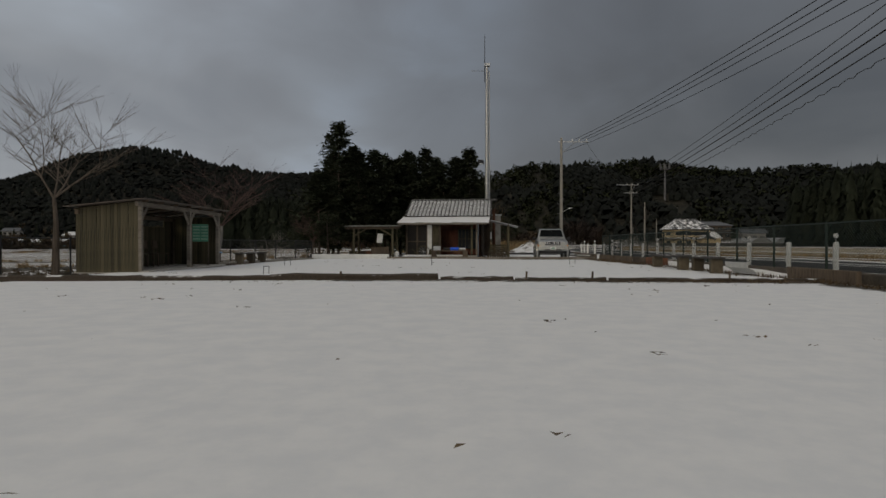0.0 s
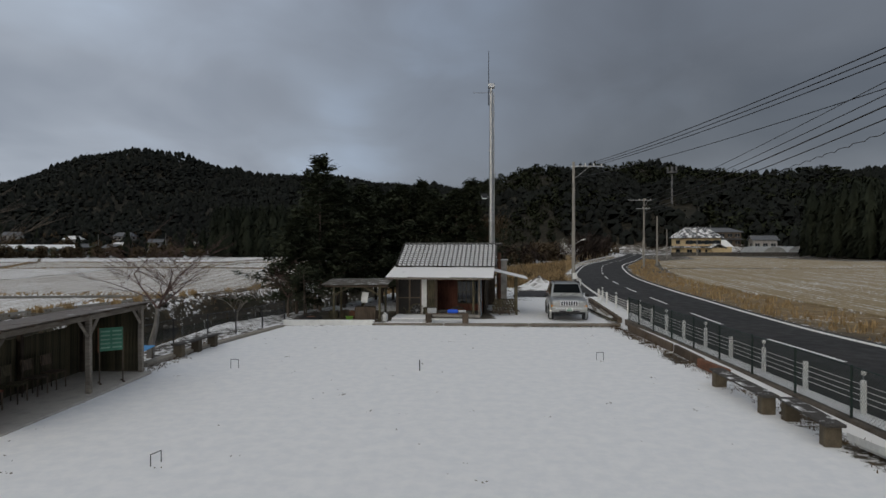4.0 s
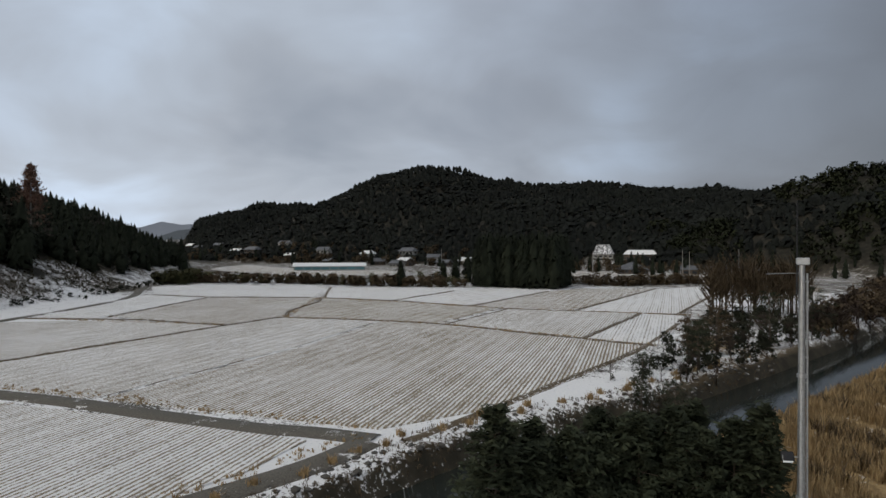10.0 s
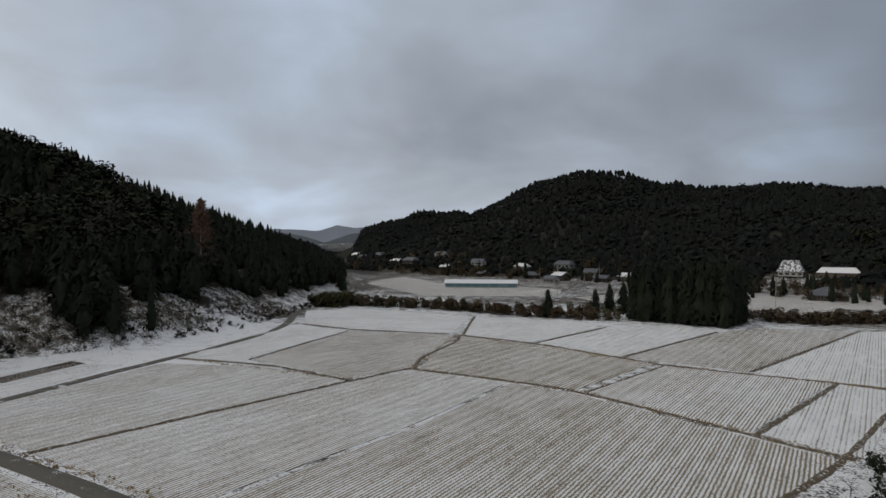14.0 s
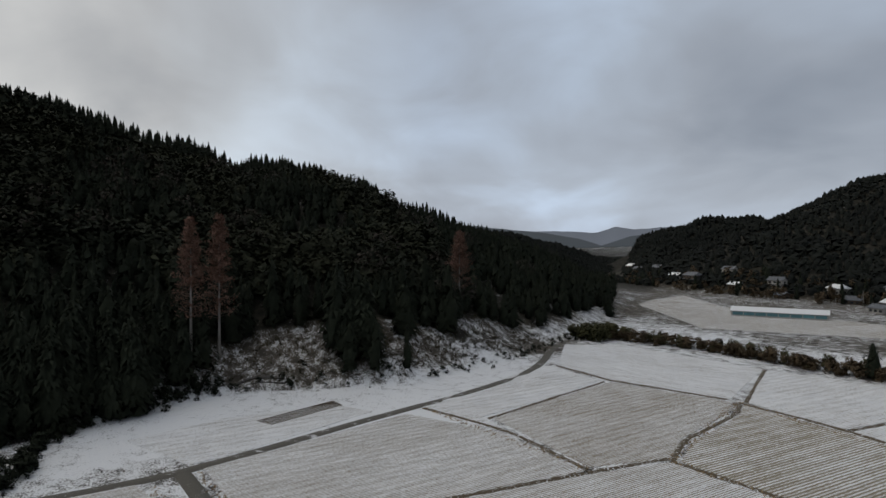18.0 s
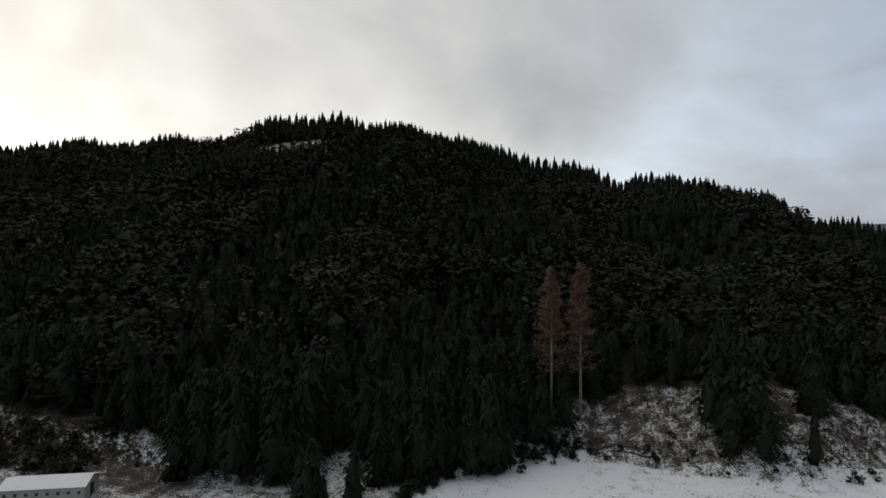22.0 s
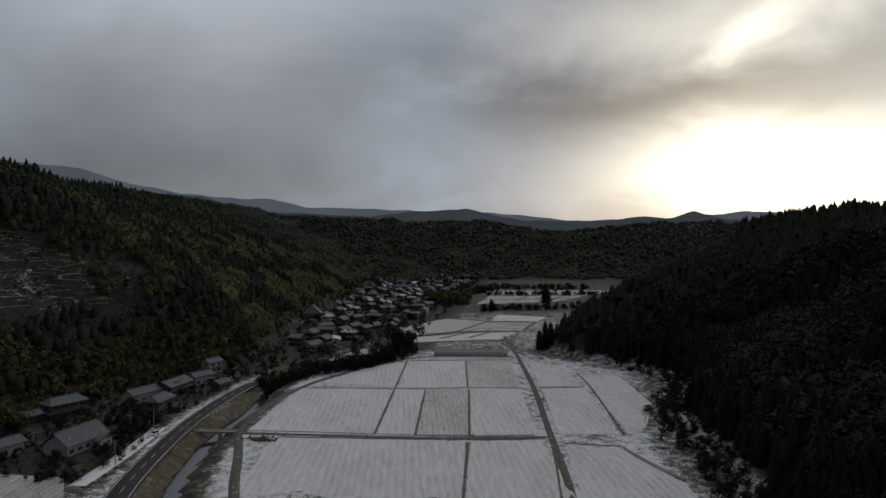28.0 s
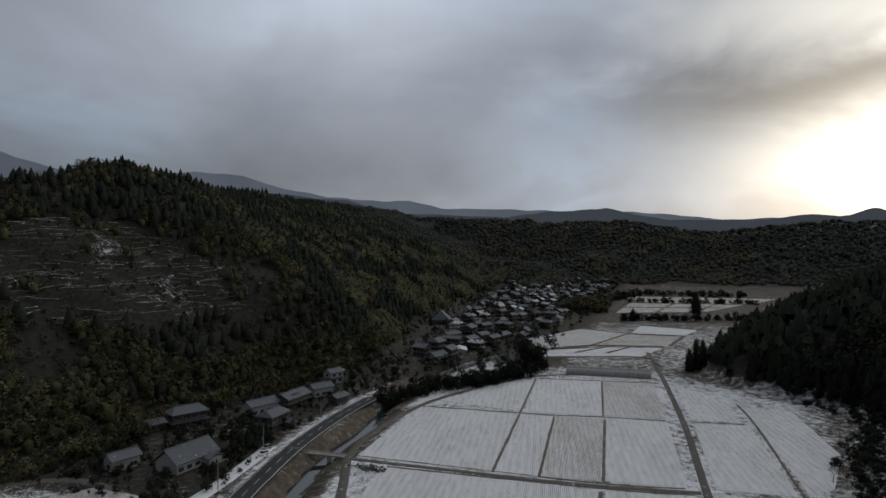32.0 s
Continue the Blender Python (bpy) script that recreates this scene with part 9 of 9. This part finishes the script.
grove("valley_scrub", np.concatenate([bunch(150, (-480, -140), (395, 440), (4, 9), (0.8, 1.1), 7), bunch(60, (-110, 20), (330, 400), (4, 9), (0.8, 1.1), 8)]), M_WEED, FULL, "scattered bare and brown garden trees round the farmhouses", "trees")
grove("valley_conifers", np.concatenate([bunch(60, (-480, -140), (395, 440), (6, 12), (0.35, 0.5), 9), bunch(60, (-110, 60), (335, 400), (6, 13), (0.35, 0.5), 10)]), M_CEDAR, TALL, "scattered dark conifers round the farmhouses", "trees")
grove("bamboo_clump", bunch(40, (-4, 14), (150, 180), (9, 15), (0.5, 0.7), 11), M_WEED, [twig_tree(s + 90, 170) for s in range(3)], "tall yellowish bamboo clump beside the stream", "bamboo")
grove("bank_scrub", bunch(230, (-14, 20), (88, 165), (1.0, 3.4), (0.9, 1.3), 57, lambda x, y: river_side(x, y, 6.5, 40, -1) & (x > np.interp(y, [88, 114, 145, 165], [-12, -7, -5, -4]))), M_OAK, FULL, "dark bushes along the top of the stream bank", "bushes")
grove("bank_brush", bunch(160, (-14, 20), (88, 165), (1.5, 4.0), (0.9, 1.2), 58, lambda x, y: river_side(x, y, 6.0, 40, -1) & (x > np.interp(y, [88, 114, 145, 165], [-12, -7, -5, -4]))), M_BARE, TWIGS, "bare brown brush along the stream bank", "bushes")
grove("brown_thicket", bunch(260, (20, 50), (132, 190), (5, 9), (0.8, 1.1), 12, lambda x, y: (dr(x, y) > 6) & river_side(x, y, 6, 60, 1) & (x < np.interp(y, ROAD[50:140, 1], ROAD[50:140, 0]))), M_BARE, [twig_tree(s + 80, 150) for s in range(4)], "reddish-brown thicket beside the road", "bushes")
upper = np.concatenate([bunch(240, (12, 40), (136, 205), (3, 5.5), (0.8, 1.1), 73, lambda x, y: river_side(x, y, 4.5, 16, -1)), bunch(150, (20, 62), (170, 270), (3, 7), (0.8, 1.1), 74, lambda x, y: (line_distance(x, y, RIVER)[0] > 4) & (line_distance(x, y, RIVER)[0] < 13) & (dr(x, y) > 7))])
grove("upper_bank_thicket", upper[::2], M_BARE, [twig_tree(s + 85, 150) for s in range(4)], "bare reddish-brown brush on both banks of the stream", "bushes")
grove("upper_bank_bushes", upper[1::2], M_WEED, FULL, "dense brownish bushes on both banks of the stream", "bushes")
grove("riverside_trees", np.concatenate([along([(64, -240), (56, -262), (45, -278), (28, -296), (14, -332)], 0.45, (4, 9), (0.6, 0.9), 13, 3.0), bunch(16, (10, 22), (-340, -328), (13, 19), (0.4, 0.55), 14)]), M_CEDAR, FULL, "dark evergreen belt between the river and the fields", "trees")
grove("village_trees", bunch(1500, (14, 185), (-1240, -300), (2.5, 8), (0.8, 1.2), 15), M_CEDAR, TUFTS_MID, "dark garden trees among the village houses", "trees")
grove("village_copse", bunch(110, (0, 48), (-745, -650), (8, 13), (0.8, 1.1), 17), M_BAMBOO, FULL, "round green copse in the middle of the village", "trees")
grove("far_hedge", np.concatenate([along([(-20, -590), (-60, -600), (-110, -620), (-150, -640)], 2.0, (5, 9), (0.9, 1.3), 18, 2.0), along([(-20, -785), (-100, -797), (-165, -806)], 2.2, (5, 9), (0.9, 1.3), 118, 4.0), along([(10, -780), (-10, -850), (-30, -900), (-160, -905)], 2.4, (6, 11), (0.9, 1.3), 119, 6.0)]), M_CEDAR, FULL, "dark hedge between far fields", "bushes")
grove("lone_cedar", np.array([(-89, -667, -2, 20, 26, 0), (-74, -368, -2, 12, 19, 1), (-70, -360, -2, 9, 14, 2), (-78, -376, -2, 10, 17, 3), (-30, -594, -2, 14, 12, 3)]), M_CEDAR, TALL, "tall dark cedar standing alone in the valley")
near_foot = np.concatenate([along([(-205, 190), (-178, 150), (-165, 125), (-159, 105), (-158, 88), (-165, 62), (-152, 42), (-142, 20), (-134, -10)], 1.3, (0.5, 2.4), (0.9, 1.4), 19, 2.2), along([(-128, -40), (-122, -80), (-118, -120), (-114, -165), (-114, -200), (-125, -240), (-134, -285), (-116, -303)], 0.6, (1.5, 4.5), (0.9, 1.4), 20, 4.0)])
foot = np.concatenate([along([(-132, -22), (-134, -10), (-138, 2)], 1.8, (17, 23), (0.38, 0.56), 51, 1.6), along([(-143, 15), (-147, 27), (-152, 42)], 1.8, (16, 22), (0.36, 0.55), 52, 1.6)])
foot = np.concatenate([foot, along([(-136, 19), (-145, 25), (-153, 37)], 1.6, (12, 20), (0.38, 0.58), 81, 1.5), bunch(30, (-150, -134), (-18, 3), (14, 21), (0.36, 0.55), 82), bunch(13, (-127, -113), (6, 20), (8, 14), (0.38, 0.52), 86), bunch(9, (-169, -161), (84, 94), (12, 23), (0.50, 0.70), 84), bunch(5, (-177, -173), (104, 109), (9, 16), (0.5, 0.7), 85)])
brink = along([(-112, 23), (-120, 24), (-127, 24), (-135, 25), (-144, 29.5), (-153, 40), (-164, 58)], 0.4, (0.8, 3.2), (0.9, 1.4), 83, 1.1)
grove("forest_brink_scrub", brink, M_CEDAR, FULL, "low dark undergrowth in front of the tall cedars", "bushes")
grove("forest_front", foot, M_CEDAR, TALL, "tall dark cedars at the very edge of the fields", "forest")
grove("forest_edge_scrub", near_foot, M_CEDAR, FULL, "dark undergrowth along the foot of the wooded hill", "bushes")
cl = np.concatenate([bunch(1100, (c[0] - c[2], c[0] + c[2]), (c[1] - c[3], c[1] + c[3]), (0.25, 0.9), (1.0, 1.5), 21 + i, lambda x, y: hills(x, y) > 1.0) for i, c in enumerate(CLEARINGS[:2] + CLEARINGS[4:6] + CLEARINGS[7:9] + CLEARINGS[9:11])])
grove("clearing_scrub", cl, M_SCRUB, [tuft_tree(s + 140, 17, 0.8, 0.30, 0.02) for s in range(3)], "low brown scrub on the snowy banks", "bushes")
garden = bunch(820, (66, 136), (-300, -112), (1.2, 4.5), (0.8, 1.2), 33, lambda x, y: line_distance(x, y, ROAD)[0] > 7)
grove("garden_bushes", garden, M_CEDAR, FULL, "dark clipped garden bushes round the farmhouses", "bushes")
edge = bunch(1300, (104, 152), (-335, -108), (2.5, 7.5), (0.7, 1.0), 35, lambda x, y: x > np.interp(y, [-330, -280, -220, -185, -150, -108], [104, 112, 116, 133, 120, 126]))
grove("bamboo_edge", edge, M_BAMBOO, [tuft_tree(s + 120, 60, 0.9, 0.15, 0.1) for s in range(4)], "bamboo and bushes growing down to the houses", "bamboo")
grove("garden_conifers", bunch(14, (80, 88), (-175, -160), (4, 7), (0.5, 0.7), 34), M_CEDAR, TALL, "dark garden conifers beside the road", "trees")


def larch(x, y, h, w, seed):
    """A leafless-looking reddish conifer: straight trunk and many fine rusty sprays."""
    q = random.Random(seed)
    z = float(height(x, y))
    t = thing("dawn_redwood", "tall conical tree with rust-brown winter foliage", "tree", pose(x, y, z))
    part("trunk", rod((0, 0, -0.5), (0, 0, h * 0.98), 0.42, 0.04, 8), M_BARK_GREY, t)
    v, f, bl = [], [], bmesh.new()
    for i in range(170):
        u = 0.30 + 0.69 * (i + q.random()) / 170
        a = q.uniform(0, 6.28)
        rad = w / 2 * (1 - u) ** 0.75 * (0.6 + 0.4 * min(1, (u - 0.15) * 4)) * q.uniform(0.7, 1.15) + 0.3
        b = Vector((0, 0, h * u))
        e = Vector((rad * math.cos(a), rad * math.sin(a), h * u + rad * q.uniform(0.1, 0.5)))
        rod(b, e, 0.05, 0.012, 3, bl)
        dens = 34 if u > 0.52 else 9
        for _ in range(dens):
            c = b.lerp(e, q.uniform(0.2, 1.05)) + Vector((q.gauss(0, 0.3), q.gauss(0, 0.3), q.gauss(0, 0.3)))
            o, k, d = len(v), q.uniform(0.3, 0.7), q.uniform(0, 6.28)
            v += [c, c + Vector((math.cos(d) * k, math.sin(d) * k, k * 0.5)), c + Vector((math.cos(d + 0.7) * k * 0.6, math.sin(d + 0.7) * k * 0.6, -k * 0.3))]
            f.append((o, o + 1, o + 2))
    part("limb", bl, M_BARK, t)
    c = new("crown", mesh_from("crown", v, f, M_LARCH))
    c.parent = t


larch(-170.5, 56.2, 37, 13, 1)
larch(-168.0, 49.6, 35, 12, 2)
larch(-193.5, 133.5, 28, 14, 3)
limb_tree("bare_tree", pose(-104, -199, -2), 9, 0.8, 50, M_BARK_GREY, "large bare tree at the edge of the snowy terrace", M_BARK_GREY, 0.2, 0.0, 5, (4, 6), 4)


# ---- low terrace wall, seed beds ----
def low_wall(pts, high, label, mat=M_CONCRETE):
    p = resample(curve(pts, 6), 1.5)
    bm = bmesh.new()
    for a, b in zip(p, p[1:]):
        za, zb = float(height(*a)), float(height(*b))
        rod((a[0], a[1], za + high * 0.4), (b[0], b[1], zb + high * 0.4), high * 0.6, None, 4, bm)
    tagged(part("terrace_wall", bm, mat), label, "wall")


low_wall([(-90.5, -168), (-93.5, -160), (-98, -150), (-104, -140)], 0.9, "low grey concrete wall holding the terrace at the forest edge")
for d in (0.0, 1.6):
    low_wall([(-160.4 - d, 54.2), (-164.0 - d, 62.6), (-161.6 - d, 71.6)], 0.55, "low dark stone wall at the top of the snowy plot", M_STONEWALL)
for k in range(6):
    a, b = Vector((-134.2 + k * 0.70, 60.9 + k * 0.44, -0.80)), Vector((-143.7 + k * 0.82, 78.6 + k * 0.18, -0.80))
    d = (b - a).normalized()
    n = Vector((-d.y, d.x, 0)) * 0.12
    tagged(part("seed_bed", slab([a - n, a + n, b + n, b - n], 0.12), M_WEED), "long dark seed bed on the snowy plot", "seed bed", "seed beds")

# ---- bridge, parked cars, bollards below the village ----
t = thing("bridge", "narrow concrete farm bridge over the river", "bridge", pose(57, -168.4, -1.55, 0, 0, 3))
part("deck", box((0, 0, 0), (20, 3.2, 0.35), (0, 0, 0), 0.03), M_CONCRETE, t)
for s in (-1, 1):
    part("kerb", box((0, s * 1.5, 0.3), (20, 0.22, 0.3), (0, 0, 0), 0.02), M_CONCRETE, t)
    part("pier", box((s * 4, 0, -1.8), (0.6, 2.6, 3.4)), M_CONCRETE, t)
stones("rubble_heap", [(34 + random.gauss(0, 2.6), -162 + random.gauss(0, 1.0), -1.9 + random.uniform(0, 0.8), random.uniform(0.4, 1.0)) for _ in range(46)], M_STONE, "heap of earth and rubble beside the farm track", 8)


def small_car(m, mat, label):
    t = thing("parked_car", label, "car", m, "cars in the lay-by")
    body = loft([car_ring(*s) for s in ((0.0, 0.68, 0.35, 0.75), (0.3, 0.78, 0.28, 0.85), (1.1, 0.80, 0.26, 0.92), (3.3, 0.80, 0.26, 0.95), (3.75, 0.74, 0.35, 0.85))])
    part("body", body, mat, t)
    cab = [[(-w0, y, 0.86), (w0, y, 0.86), (w1, y, z), (-w1, y, z)] for y, w0, w1, z in ((0.95, 0.74, 0.72, 0.9), (1.5, 0.74, 0.60, 1.42), (3.0, 0.74, 0.60, 1.45), (3.6, 0.72, 0.68, 0.92))]
    part("cabin", loft(cab), M_CARGLASS, t)
    part("roof", box((0, 2.25, 1.46), (1.16, 1.5, 0.04), (0, 0, 0), 0.015), mat, t)
    for s in (-1, 1):
        for y in (0.75, 2.95):
            part("wheel", rod((s * 0.66, y, 0.29), (s * 0.82, y, 0.29), 0.29, None, 16), M_TYRE, t)


lay = curve([(66.5, -112), (68.5, -130), (71.8, -150), (75.0, -166)], 6)
lay_p = resample(lay, 2.0)
ribbon("parking_strip", lay_p, 2.3, M_SNOW, 0.16, "snow-covered lay-by beside the road", "pavement", 0.0)
small_car(pose(71.8, -155, float(height(71.8, -155)) + 0.18, 0, 0, 168), M_WHITE, "small white car parked on the snowy lay-by")
small_car(pose(75.2, -161, float(height(75.2, -161)) + 0.18, 0, 0, 150), M_SILVER, "small silver car parked on the snowy lay-by")
b0 = None
for k in range(14):
    u = 0.08 + 0.8 * k / 14
    p = lay_p[int(u * (len(lay_p) - 1))]
    x, y = p[0] - 3.6, p[1] + 0.4
    b0 = tagged(part("kerb_stone", box((x, y, float(height(x, y)) + 0.25), (0.5, 1.0, 0.5), (0, 0, -12), 0.05), M_CONCRETE), "short concrete block along the lay-by", "kerb stone", "blocks along the lay-by")
